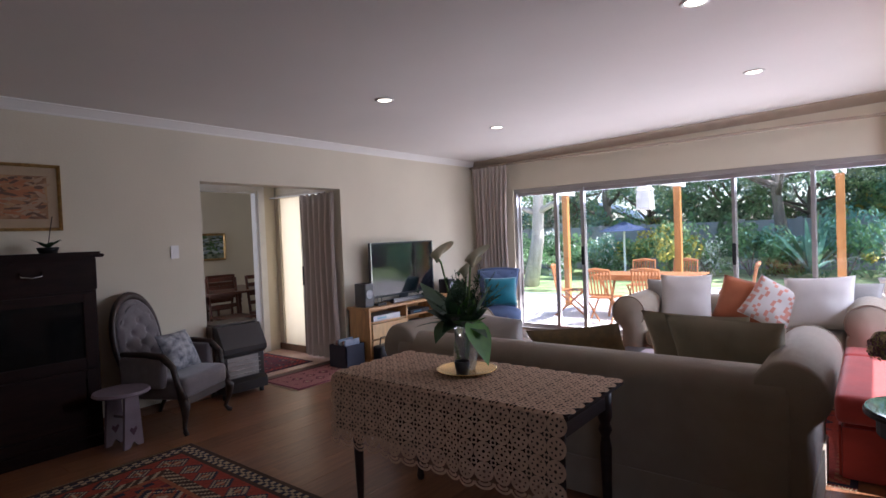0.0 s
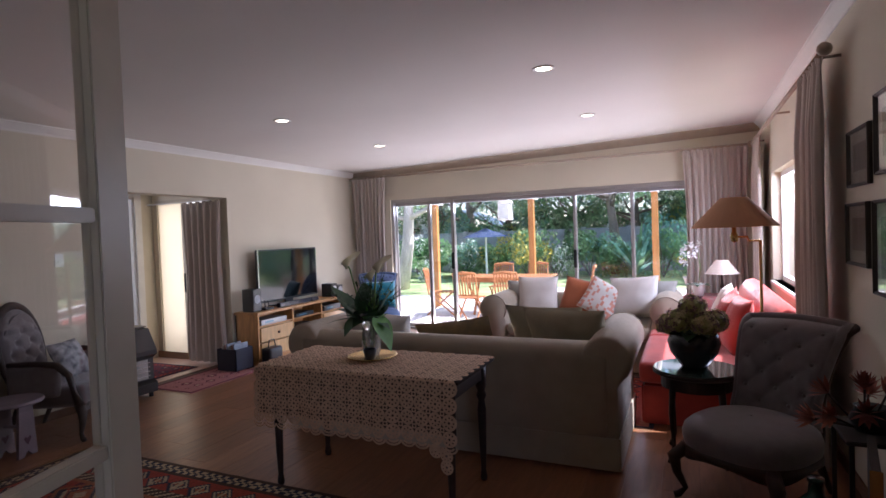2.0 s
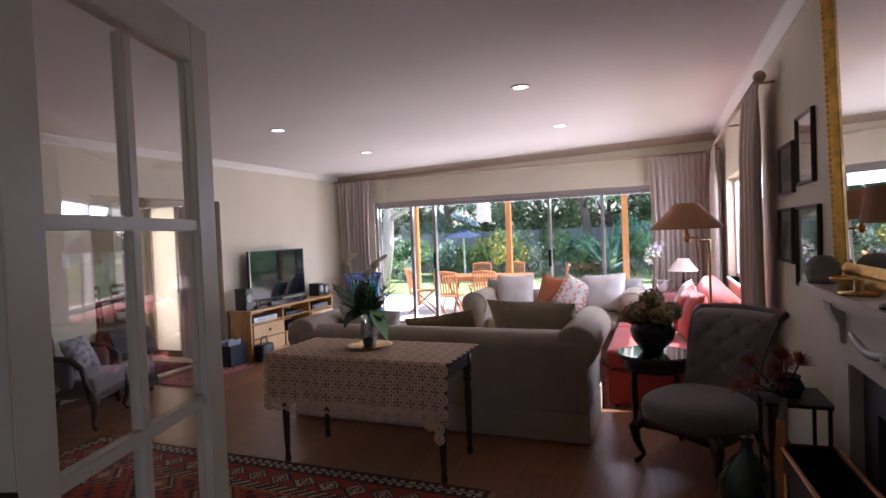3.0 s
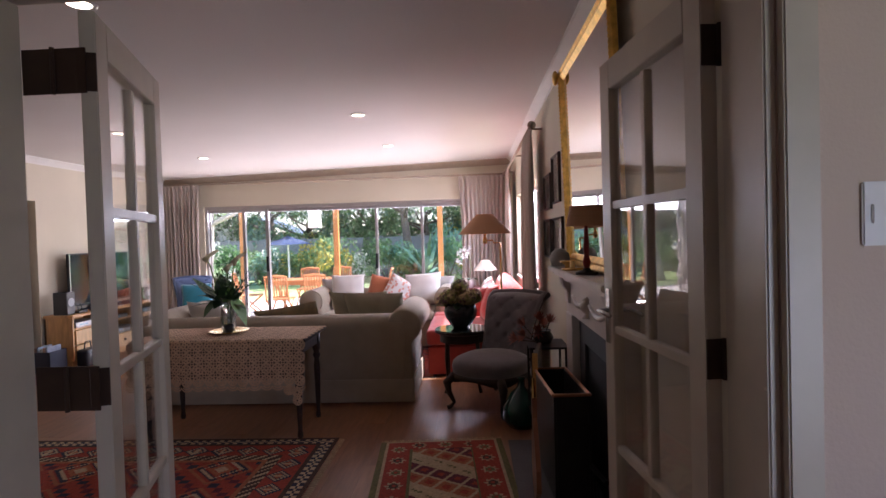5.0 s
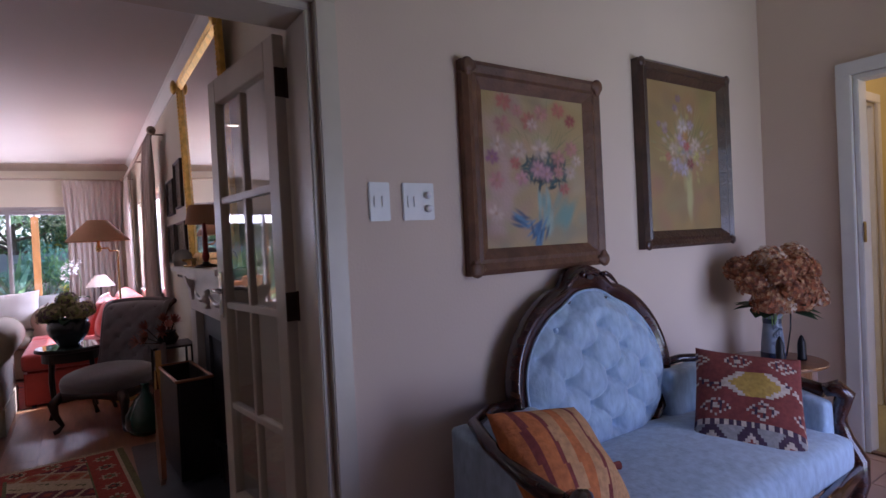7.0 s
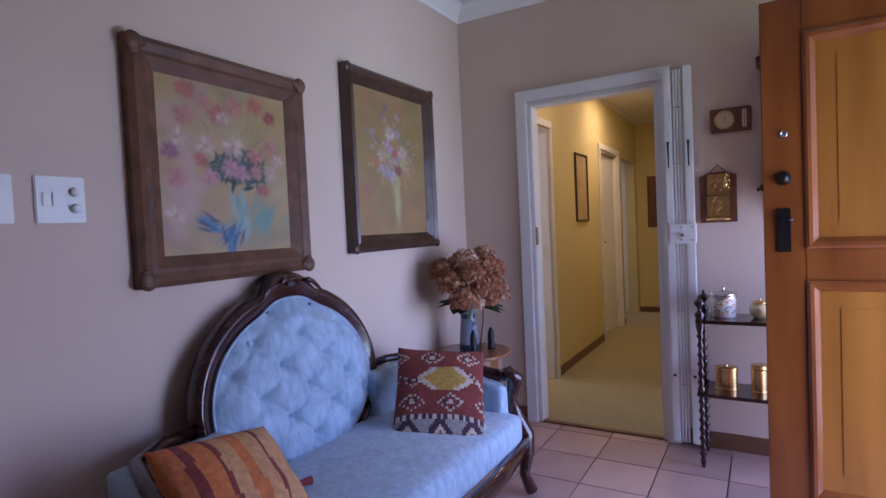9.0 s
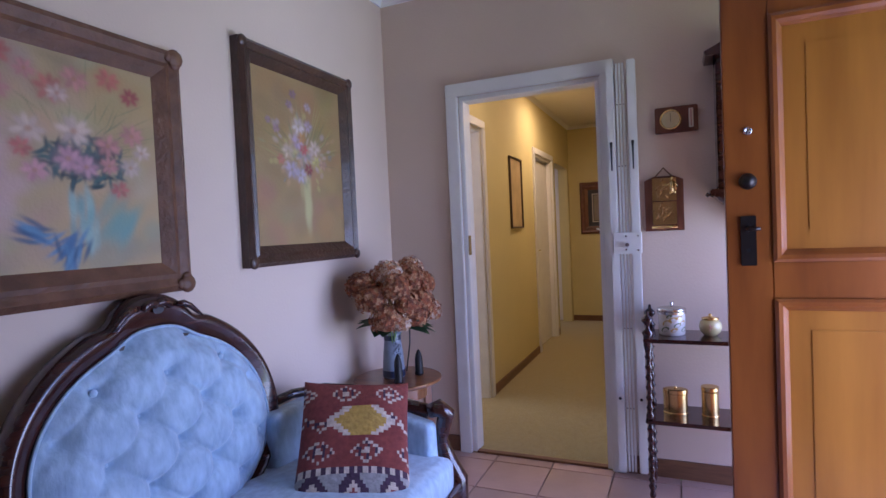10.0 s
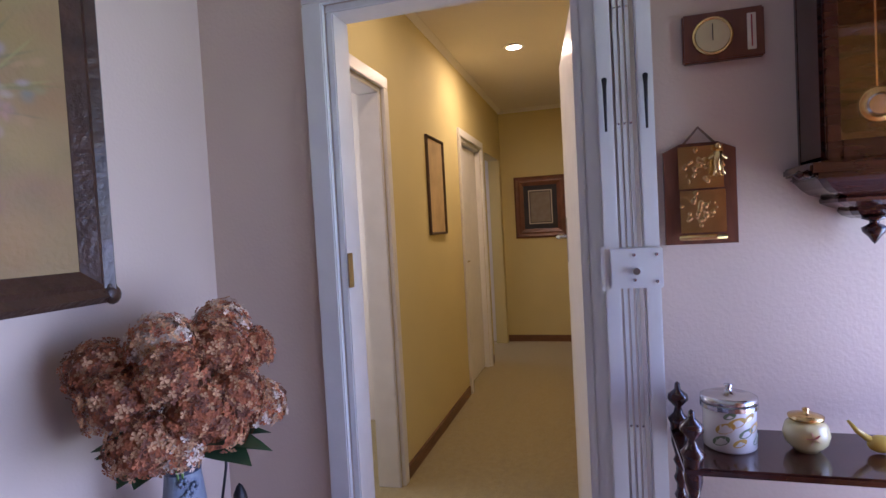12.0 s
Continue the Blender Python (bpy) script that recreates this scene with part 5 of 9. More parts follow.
part("pot", lathe([(0, 0), (0.05, 0), (0.07, 0.10), (0.078, 0.14), (0.07, 0.14), (0.06, 0.12), (0, 0.12)], 24), mat("white_glazed_china", (0.78, 0.78, 0.76), 0.2, var=0.04, coat=0.4), orp, smooth=True)
oc = thing("orchid", "white moth orchid with arching flower stem in the white pot", "plant", at=(1.24, 4.92, 0.745))
for a in (0.2, 1.4, 2.6, 3.6, 4.6, 5.5):
    part("leaf", leaf_blade((0, 0, 0), (0.17 * math.cos(a), 0.17 * math.sin(a), 0.05), 0.07, bmesh.new(), droop=0.06), LEAFG, oc, smooth=True)
part("flower_stem", tube([(0, 0, 0), (0.02, 0, 0.2), (0.0, 0, 0.36), (-0.08, 0, 0.46), (-0.16, -0.02, 0.44)], 0.004, seg=6), STEMG, oc, smooth=True)
WPET = mat("white_petal", (0.82, 0.80, 0.80), 0.6, var=0.05, scale=20)
for k, (x, y, z) in enumerate(((-0.02, -0.02, 0.40), (-0.07, -0.03, 0.45), (-0.12, -0.02, 0.42), (-0.16, -0.03, 0.37), (-0.04, -0.04, 0.33), (-0.10, -0.04, 0.34), (-0.17, -0.02, 0.28), (0.01, -0.03, 0.46), (-0.13, -0.03, 0.24))):
    bm = bmesh.new()
    for j in range(5):
        a = 2 * math.pi * j / 5 + k
        leaf_blade((x, y, z), (x + 0.045 * math.cos(a), y - 0.01, z + 0.045 * math.sin(a)), 0.05, bm, droop=0.0, n=4)
    part("flower", bm, WPET, oc, "white orchid flower", smooth=True)

# low turned stool by the far sofa, books on it
ls = thing("footstool", "small dark carved stool beside the far sofa", "stool", at=(-1.15, 3.62, 0))
part("seat", lathe([(0, 0.30), (0.17, 0.30), (0.18, 0.315), (0.17, 0.33), (0, 0.33)], 28), DARKW, ls)
for a in (0, 120, 240):
    x, y = 0.09 * math.cos(radians(a)), 0.09 * math.sin(radians(a))
    part("leg", tube([(x, y, 0.3), (x * 0.4, y * 0.4, 0.2), (x * 1.2, y * 1.2, 0.08), (x * 1.5, y * 1.5, 0.0)], [0.035, 0.025, 0.035, 0.025]), DARKW, ls, smooth=True)

# ---- living room: along the walls ----
tv_unit = thing("tv_unit", "pine television unit with drawers and open slots against the wall", "cabinet")
ux0, ux1, uy0, uy1, uz = X0 + 0.03, -3.29, 2.97, 4.70, 0.60
part("carcass", blocks((ux0, ux1, uy0, uy0 + 0.025, 0.05, uz - 0.03), (ux0, ux1, uy1 - 0.025, uy1, 0.05, uz - 0.03), (ux0, ux1, 3.56, 3.585, 0.05, uz - 0.03), (ux0, ux1, 4.13, 4.155, 0.05, uz - 0.03),
                       (ux0, ux0 + 0.02, uy0, uy1, 0.05, uz - 0.03), (ux0, ux1, uy0, uy1, 0.05, 0.075), bev=0.002), PINE, tv_unit)
part("top", blocks((ux0 - 0.01, ux1 + 0.02, uy0 - 0.02, uy1 + 0.02, uz - 0.03, uz), bev=0.006), PINE, tv_unit)
part("plinth", blocks((ux0, ux1 - 0.02, uy0, uy1, 0.0, 0.05)), PINE, tv_unit)
for a, b in ((uy0 + 0.025, 3.56), (3.585, 4.13), (4.155, uy1 - 0.025)):
    part("shelf", blocks((ux0 + 0.02, ux1 - 0.004, a, b, 0.425, 0.44)), PINE, tv_unit)
for a, b, z0, z1 in ((uy0 + 0.03, 3.555, 0.25, 0.42), (uy0 + 0.03, 3.555, 0.08, 0.245), (3.59, 4.125, 0.08, 0.245), (4.16, uy1 - 0.03, 0.25, 0.42), (4.16, uy1 - 0.03, 0.08, 0.245)):
    dr = part("drawer", blocks((ux1 - 0.3, ux1 + 0.012, a + 0.004, b - 0.004, z0 + 0.004, z1 - 0.004), bev=0.004), mat("light_pine", (0.60, 0.38, 0.16), 0.4, var=0.15, scale=5, stretch=(1, 5, 1)), tv_unit, "pale pine drawer")
    bm = bmesh.new()
    bmesh.ops.create_icosphere(bm, subdivisions=2, radius=0.016, matrix=Matrix.Translation((ux1 + 0.028, (a + b) / 2, (z0 + z1) / 2)))
    part("knob", bm, DARKW, dr, "dark round knob", smooth=True)
GREYP = mat("silver_plastic", (0.30, 0.31, 0.33), 0.35, metal=0.4, var=0.05)
for lab, y0, y1, z0, h, m_ in (("silver disc player in the top slot of the pine unit", 3.05, 3.48, 0.44, 0.06, GREYP), ("black decoder box in the pine unit", 3.65, 4.0, 0.44, 0.05, BLACK), ("black video recorder on the middle shelf", 3.68, 4.05, 0.245, 0.09, BLACK), ("black receiver in the end slot", 4.22, 4.6, 0.44, 0.07, BLACK)):
    d = thing("media_player", lab, "electronics")
    part("case", blocks((ux1 - 0.26, ux1 - 0.02, y0, y1, z0, z0 + h), bev=0.004), m_, d)
    part("display", blocks((ux1 - 0.0199, ux1 - 0.018, y0 + 0.06, y0 + 0.2, z0 + h * 0.35, z0 + h * 0.7)), mat("blue_display_glass", (0.10, 0.22, 0.30), 0.2), d)
tv = thing("television", "large flat black television standing on the pine unit", "television")
part("body", blocks((-3.53, -3.49, 3.22, 4.32, 0.665, 1.30), bev=0.006), BLACK, tv)
part("screen", blocks((-3.4899, -3.488, 3.235, 4.305, 0.69, 1.285)), mat("dark_screen", (0.004, 0.004, 0.005), 0.06, var=0.02, spec=0.8), tv, "glossy black screen")
for a in (3.22, 4.308):
    part("bezel", blocks((-3.489, -3.486, a, a + 0.012, 0.665, 1.30)), STEEL, tv)
part("stand", blocks((-3.62, -3.40, 3.52, 4.02, 0.60, 0.61), (-3.53, -3.50, 3.70, 3.84, 0.61, 0.67), bev=0.003), BLACK, tv)
for y, z, h, w in ((2.99, 0.60, 0.26, 0.13), (4.47, 0.60, 0.18, 0.14), (4.62, 0.60, 0.15, 0.12)):
    sp = thing("loudspeaker", "small black loudspeaker on the pine unit", "speaker", "loudspeakers beside the television")
    part("case", blocks((-3.53, -3.36, y, y + w, z, z + h), bev=0.006), BLACK, sp)
    part("cone", lathe([(0, 0), (0.045, 0), (0.05, 0.004), (0.035, 0.001), (0, 0.006)], 20), GREYP, sp).matrix_local = pose(-3.36, y + w / 2, z + h * 0.55, 0, 90, 0)
rt = thing("router", "black wireless router with stub aerials in front of the television", "electronics")
part("case", blocks((-3.42, -3.34, 3.16, 3.30, 0.60, 0.625), bev=0.004), BLACK, rt)
for y in (3.17, 3.23, 3.29):
    part("aerial", tube([(-3.41, y, 0.62), (-3.42, y, 0.72)], 0.005), BLACK, rt)
sbar = thing("soundbar", "slim black soundbar in front of the television", "speaker")
part("body", blocks((-3.40, -3.33, 3.40, 4.15, 0.60, 0.65), bev=0.01), mat("satin_black", (0.02, 0.02, 0.03), 0.15), sbar)
bk = thing("magazine_basket", "dark basket full of magazines on the floor beside the pine unit", "basket")
part("basket", blocks((-3.60, -3.33, 2.66, 2.675, 0.0, 0.24), (-3.60, -3.33, 2.905, 2.92, 0.0, 0.24), (-3.60, -3.585, 2.66, 2.92, 0.0, 0.24), (-3.345, -3.33, 2.66, 2.92, 0.0, 0.24), (-3.60, -3.33, 2.66, 2.92, 0.0, 0.015), bev=0.003), mat("navy_weave", (0.025, 0.03, 0.05), 0.7, bump=0.8, bscale=150), bk)
for i in range(6):
    mg = thing("magazine", "magazine standing in the dark basket", "magazine", "magazines in the basket", at=(-3.56 + i * 0.034, 2.79, 0.02), turn=0)
    part("pages", blocks((0, 0.016, -0.1, 0.1, 0, 0.25 + 0.012 * (i % 3)), bev=0.001), mat("magazine_paper_%s" % "abc"[i % 3], ((0.5, 0.5, 0.48), (0.35, 0.2, 0.15), (0.25, 0.3, 0.38))[i % 3], 0.4, var=0.3, scale=18), mg)
hb = thing("handbag", "black leather bag leaning by the pine unit", "bag")
part("body", soft_block(-3.28, -3.14, 2.98, 3.2, 0.0, 0.2, 0.04), BLACK, hb, smooth=True)
part("handle", tube([(-3.21, 3.03, 0.19), (-3.21, 3.05, 0.28), (-3.21, 3.13, 0.28), (-3.21, 3.15, 0.19)], 0.007), BLACK, hb, smooth=True)

# bureau bookcase
BUREAUW = mat("near_black_mahogany", (0.016, 0.006, 0.004), 0.5, var=0.35, scale=6, stretch=(1, 1, 5), bump=0.06, spec=0.12)
bu = thing("bureau", "tall dark mahogany glazed cabinet with silver pulls against the wall", "cabinet")
bx, by0, by1, bz = -3.25, -1.10, 0.36, 1.34
part("carcass", blocks((X0 + 0.02, bx, by0, by1, 0.06, bz - 0.26), bev=0.004), BUREAUW, bu)
part("base", blocks((X0 + 0.02, bx + 0.02, by0 - 0.02, by1 + 0.02, 0.0, 0.08), bev=0.006), BUREAUW, bu)
part("top_case", blocks((X0 + 0.02, bx + 0.01, by0 - 0.005, by1 + 0.005, bz - 0.26, bz - 0.04), bev=0.004), BUREAUW, bu)
part("cornice", blocks((X0 + 0.01, bx + 0.05, by0 - 0.045, by1 + 0.045, bz - 0.04, bz - 0.015), (X0 + 0.01, bx + 0.035, by0 - 0.03, by1 + 0.03, bz - 0.015, bz), bev=0.006), BUREAUW, bu)
for a, b in ((by0 + 0.03, -0.38), (-0.36, by1 - 0.03)):
    dr = part("drawer", blocks((bx + 0.008, bx + 0.022, a, b, bz - 0.22, bz - 0.06), bev=0.004), BUREAUW, bu)
    c = (a + b) / 2
    part("pull", tube([(bx + 0.024, c - 0.06, bz - 0.12), (bx + 0.045, c - 0.055, bz - 0.145), (bx + 0.05, c, bz - 0.155), (bx + 0.045, c + 0.055, bz - 0.145), (bx + 0.024, c + 0.06, bz - 0.12)], 0.005), STEEL, dr, "silver drop handle", smooth=True)
    for z0, z1 in ((0.56, 1.06), (0.10, 0.54)):
        dd = part("door", blocks((bx + 0.002, bx + 0.02, a, a + 0.06, z0, z1), (bx + 0.002, bx + 0.02, b - 0.06, b, z0, z1), (bx + 0.002, bx + 0.02, a + 0.06, b - 0.06, z0, z0 + 0.06), (bx + 0.002, bx + 0.02, a + 0.06, b - 0.06, z1 - 0.06, z1), bev=0.003), BUREAUW, bu)
        part("panel", blocks((bx + 0.001, bx + 0.006, a + 0.06, b - 0.06, z0 + 0.06, z1 - 0.06)), mat("dark_cabinet_glass", (0.008, 0.008, 0.008), 0.08, var=0.05) if z0 > 0.5 else BUREAUW, dd, "dark glass panel" if z0 > 0.5 else "")
        part("keyhole_plate", blocks((bx + 0.02, bx + 0.023, a + 0.02, a + 0.035, (z0 + z1) / 2 - 0.03, (z0 + z1) / 2 + 0.03), bev=0.001), BRASS, dd)
pp = thing("potted_plant", "small leafy plant in a low dark pot on the bureau", "plant", at=(-3.42, 0.14, 1.34))
part("pot", lathe([(0, 0), (0.05, 0), (0.065, 0.035), (0.06, 0.04), (0, 0.035)], 18), IRON, pp, smooth=True)
for k in range(7):
    a = k * 0.9
    part("leaf", leaf_blade((0, 0, 0.035), (0.09 * math.cos(a), 0.09 * math.sin(a), 0.085 + 0.01 * (k % 3)), 0.045, bmesh.new(), droop=0.01), LEAFG, pp, smooth=True)
part("twig", tube([(0, 0, 0.03), (-0.01, 0.02, 0.15), (0.0, 0.035, 0.25)], 0.003), DARKW, pp)
gv = thing("glass_vase", "small clear glass vase on the bureau", "vase", at=(-3.42, -0.18, 1.34))
part("body", lathe([(0, 0), (0.035, 0), (0.015, 0.03), (0.03, 0.09), (0.045, 0.12), (0.04, 0.12), (0.01, 0.04), (0, 0.03)], 20), GLASSV, gv, smooth=True)

st = thing("stool", "small pale wooden stool with a dark heart in its plank leg", "stool", at=(-3.08, 0.42, 0), turn=108)
LILAC = mat("worn_lilac_paint", (0.20, 0.155, 0.18), 0.6, var=0.15, bump=0.1)
part("seat", lathe([(0, 0.36), (0.17, 0.36), (0.178, 0.37), (0.17, 0.385), (0, 0.385)], 28), LILAC, st)
for s in (-1, 1):
    bm = extrude_profile([(-0.05, 0.36), (0.05, 0.36), (0.075, 0.0), (0.035, 0.0), (0.0, 0.04), (-0.035, 0.0), (-0.075, 0.0)], -0.01, 0.01)
    bm.transform(Matrix.Translation((0, s * 0.085, 0)))
    lg = part("leg", bm, LILAC, st)
    # The heart isn't cut through; a plum inlay gives its dark.
    part("heart", extrude_profile([(0, 0.08), (0.028, 0.12), (0.02, 0.138), (0.0, 0.125), (-0.02, 0.138), (-0.028, 0.12)], s * 0.085 - 0.0115, s * 0.085 + 0.0115), mat("dark_plum_inlay", (0.07, 0.02, 0.04), 0.6), lg)
part("stretcher", tube([(0, -0.085, 0.2), (0, 0.085, 0.2)], 0.012), LILAC, st)

hh = thing("gas_heater", "brown portable gas heater with sloping front grille beside the passage", "heater", at=(-3.60, 1.56, 0))
BRN = mat("brown_enamel", (0.085, 0.065, 0.05), 0.4, var=0.1)
BRND = mat("dark_enamel", (0.025, 0.02, 0.018), 0.35, var=0.1)
part("cabinet", blocks((-0.20, 0.06, -0.22, 0.22, 0.04, 0.64), bev=0.01), BRN, hh)
part("front", extrude_profile([(0.06, 0.05), (0.20, 0.05), (0.20, 0.13), (0.15, 0.16), (0.15, 0.36), (0.21, 0.40), (0.21, 0.44), (0.11, 0.63), (0.06, 0.63)], -0.21, 0.21, bev=0.004), BRND, hh)
g = part("radiant_panel", blocks((0.150, 0.156, -0.15, 0.15, 0.17, 0.35)), mat("ceramic_burner", (0.30, 0.28, 0.26), 0.8, var=0.2, bump=0.5), hh, "pale ceramic burner plates")
for z in (0.20, 0.24, 0.28, 0.32):
    part("guard_wire", tube([(0.17, -0.16, z), (0.17, 0.16, z)], 0.003, seg=6), STEEL, g)
part("top_panel", blocks((-0.2, 0.08, -0.21, 0.21, 0.641, 0.65), bev=0.003), BRN, hh)
for x in (-0.16, 0.14):
    for y in (-0.18, 0.18):
        part("castor", lathe([(0, 0), (0.02, 0.0), (0.02, 0.04), (0, 0.04)], 12, x, y), BLACK, hh)

# pictures
OCHRE = mat("russet_landscape_paint", (0.30, 0.13, 0.06), 0.7, var=0.5, scale=9, color2=(0.50, 0.30, 0.14))
GILT = mat("worn_gilt", (0.42, 0.27, 0.10), 0.4, metal=0.6, var=0.3, scale=30, bump=0.3, bscale=80)
pw, iw, ih = picture("framed_picture", "russet landscape painting in a worn gilt frame above the bureau", ("x", X0, 1), -0.52, 0.30, 1.50, 1.97, 0.022, GILT, OCHRE, mount=0.062, mount_m=mat("sand_linen_slip", (0.40, 0.30, 0.19), 0.8, var=0.06, bump=0.2))
rs_ = random.Random(5)
dabs(pw, -0.011, [(rs_.uniform(-iw, iw) * 0.95, rs_.uniform(-ih, ih) * 0.92, rs_.uniform(0.015, 0.05), rs_.uniform(0.006, 0.016), rs_.uniform(-0.5, 0.5), rs_.randrange(4)) for _ in range(320)],
     [mat("paint_sienna", (0.34, 0.12, 0.04)), mat("paint_sand", (0.34, 0.22, 0.13)), mat("paint_umber", (0.12, 0.06, 0.03)), mat("paint_orange", (0.34, 0.15, 0.06))])
PFRAME = mat("black_brown_frame", (0.035, 0.024, 0.018), 0.35, var=0.2)
MOUNTM = mat("cream_mount_board", (0.55, 0.50, 0.42), 0.8, var=0.03)
PRINT = mat("sepia_print", (0.40, 0.36, 0.30), 0.7, var=0.35, scale=18, color2=(0.22, 0.18, 0.14))
PICG = glassy("picture_glass")
for a0, a1, z0, z1 in ((1.41, 1.78, 1.57, 1.86), (0.98, 1.32, 1.60, 1.96), (1.45, 1.82, 1.17, 1.49), (0.90, 1.36, 1.06, 1.49)):
    p, iw, ih = picture("small_picture", "small print with cream mount in a thin dark frame under glass", ("x", X1, -1), a0, a1, z0, z1, 0.018, PFRAME, PRINT, depth=0.022, mount=0.06, mount_m=MOUNTM, group="small framed prints beside the curtain")
    part("glass", blocks((-iw - 0.06, iw + 0.06, -0.0115, -0.0095, -ih - 0.06, ih + 0.06)), PICG, p, "clear picture glass")
sw = thing("light_switch", "white rocker light switch on the cream wall", "light switch", at=(X0, 1.10, 1.305))
part("plate", blocks((0, 0.008, -0.035, 0.035, -0.055, 0.055), bev=0.002), WHITE, sw)
part("rocker", blocks((0.008, 0.012, -0.01, 0.01, -0.018, 0.018), bev=0.001), WHITE, sw)

# ---- fireplace wall ----
MARB = mat("painted_mantel_white", (0.62, 0.57, 0.52), 0.4, var=0.08, scale=6, bump=0.05)
fp = thing("fireplace_surround", "white carved mantelpiece with moulded shelf round a dark hearth opening", "fireplace")
fx = X1
FY0, FY1 = -0.80, 0.47
part("shelf", blocks((fx - 0.17, fx, FY0 - 0.08, FY1 + 0.08, 1.135, 1.165), (fx - 0.14, fx, FY0 - 0.05, FY1 + 0.05, 1.11, 1.135), (fx - 0.11, fx, FY0 - 0.02, FY1 + 0.02, 1.085, 1.11), bev=0.005), MARB, fp)
part("frieze", blocks((fx - 0.07, fx, FY0, FY1, 0.88, 1.085), bev=0.004), MARB, fp)
for a, b in ((FY0, FY0 + 0.19), (FY1 - 0.19, FY1)):
    pi = part("pilaster", blocks((fx - 0.075, fx, a, b, 0.0, 0.88), (fx - 0.085, fx, a - 0.008, b + 0.008, 0.0, 0.12), bev=0.004), MARB, fp)
    part("bracket", extrude_profile([(fx, 1.10), (fx - 0.12, 1.10), (fx - 0.11, 1.06), (fx - 0.09, 1.02), (fx - 0.085, 0.95), (fx, 0.93)], (a + b) / 2 - 0.05, (a + b) / 2 + 0.05, bev=0.003), MARB, pi)
ur = bmesh.new()
lathe([(0, 0), (0.03, 0.0), (0.012, 0.02), (0.035, 0.045), (0.04, 0.07), (0.02, 0.085), (0.03, 0.095), (0, 0.11)], 16, bm=ur)
u1 = part("carved_urn", ur, MARB, fp, smooth=True)
u1.matrix_local = pose(fx - 0.075, -0.165, 0.93)
for s in (-1, 1):
    part("carved_swag", tube([(fx - 0.075, -0.165 + s * (0.05 + 0.06 * k), 1.0 - 0.035 * math.sin(math.pi * k / 6)) for k in range(7)], [0.008 + 0.008 * math.sin(math.pi * k / 6) for k in range(7)], seg=8), MARB, fp, smooth=True)
SLATE = mat("dark_slate", (0.06, 0.062, 0.07), 0.5, var=0.2, scale=5, bump=0.15)
part("slip", blocks((fx - 0.03, fx - 0.001, FY0 + 0.19, FY0 + 0.33, 0.0, 0.88), (fx - 0.03, fx - 0.001, FY1 - 0.33, FY1 - 0.19, 0.0, 0.88), (fx - 0.03, fx - 0.001, FY0 + 0.33, FY1 - 0.33, 0.74, 0.88)), SLATE, fp, "dark slate slips")
# No recess is built: the hearth opening's darkness is this panel's black.
part("fireback", blocks((fx - 0.012, fx - 0.001, FY0 + 0.33, FY1 - 0.33, 0.0, 0.74)), mat("hearth_black_iron", (0.01, 0.009, 0.009), 0.7, bump=0.4), fp, "flat black fireback in place of a deep hearth opening")
part("grate", tube([(fx - 0.06, FY0 + 0.36, 0.2), (fx - 0.12, -0.165, 0.22), (fx - 0.06, FY1 - 0.36, 0.2)], 0.012), IRON, fp)
for k in range(8):
    y = FY0 + 0.38 + k * 0.072
    part("grate_bar", tube([(fx - 0.09, y, 0.03), (fx - 0.1, y, 0.2)], 0.007, seg=6), IRON, fp)
setting("hearth", blocks((1.48, X1, FY0 - 0.15, 0.62, -0.008, 0.008), bev=0.002), SLATE, "flat dark slate hearth slab")

GOLD = mat("gilded_moulding", (0.72, 0.45, 0.10), 0.3, metal=0.85, var=0.25, scale=25, bump=0.25, bscale=60)
MIRR = bpy.data.materials.new("mirror_glass")
MIRR.use_nodes = True
_b = MIRR.node_tree.nodes["Principled BSDF"]
_b.inputs["Metallic"].default_value, _b.inputs["Roughness"].default_value, _b.inputs["Base Color"].default_value = 1.0, 0.015, (0.86, 0.87, 0.86, 1)
mr, iw, ih = picture("overmantel_mirror", "tall gilt-framed mirror leaning on the wall above the mantel", ("x", X1 - 0.03, -1), -0.72, 0.54, 1.17, 2.40, 0.075, GOLD, MIRR, depth=0.035, tilt=0)
mr.matrix_world = pose(X1 - 0.030, -0.09, 1.785, 0, 0, -90) @ pose(0, 0, 0, 1.6, 0, 0)
for sx in (-1, 1):
    bead = bmesh.new()
    for k in range(46):
        bmesh.ops.create_icosphere(bead, subdivisions=1, radius=0.012, matrix=Matrix.Translation((sx * 0.612, -0.028, -0.53 + k * 1.06 / 45)))
    part("beading", bead, GOLD, mr)
for sx in (-1, 1):
    for sz in (-1, 1):
        bm = bmesh.new()
        bmesh.ops.create_icosphere(bm, subdivisions=2, radius=0.04, matrix=Matrix.Translation((sx * 0.655, -0.045, sz * 0.58)) @ Matrix.Diagonal((1.2, 0.5, 1.2, 1)))
        part("corner_scroll", bm, GOLD, mr, smooth=True)

# on the mantel
cl = thing("candlestick_lamp", "red candlestick lamp with small tan drum shade on the mantel", "lamp", at=(1.83, -0.30, 1.166))
REDL = mat("red_lacquer", (0.30, 0.02, 0.015), 0.3, coat=0.4)
part("foot", lathe([(0, 0), (0.055, 0), (0.055, 0.01), (0.02, 0.02), (0.015, 0.03), (0, 0.03)], 20), DARKW, cl, smooth=True)
part("candle", lathe([(0, 0.03), (0.012, 0.03), (0.02, 0.06), (0.012, 0.09), (0.015, 0.12), (0.010, 0.22), (0.006, 0.25), (0, 0.25)], 16), REDL, cl, smooth=True)
lamp_shade(0.095, 0.075, 0.235, 0.335, SHADE, cl)
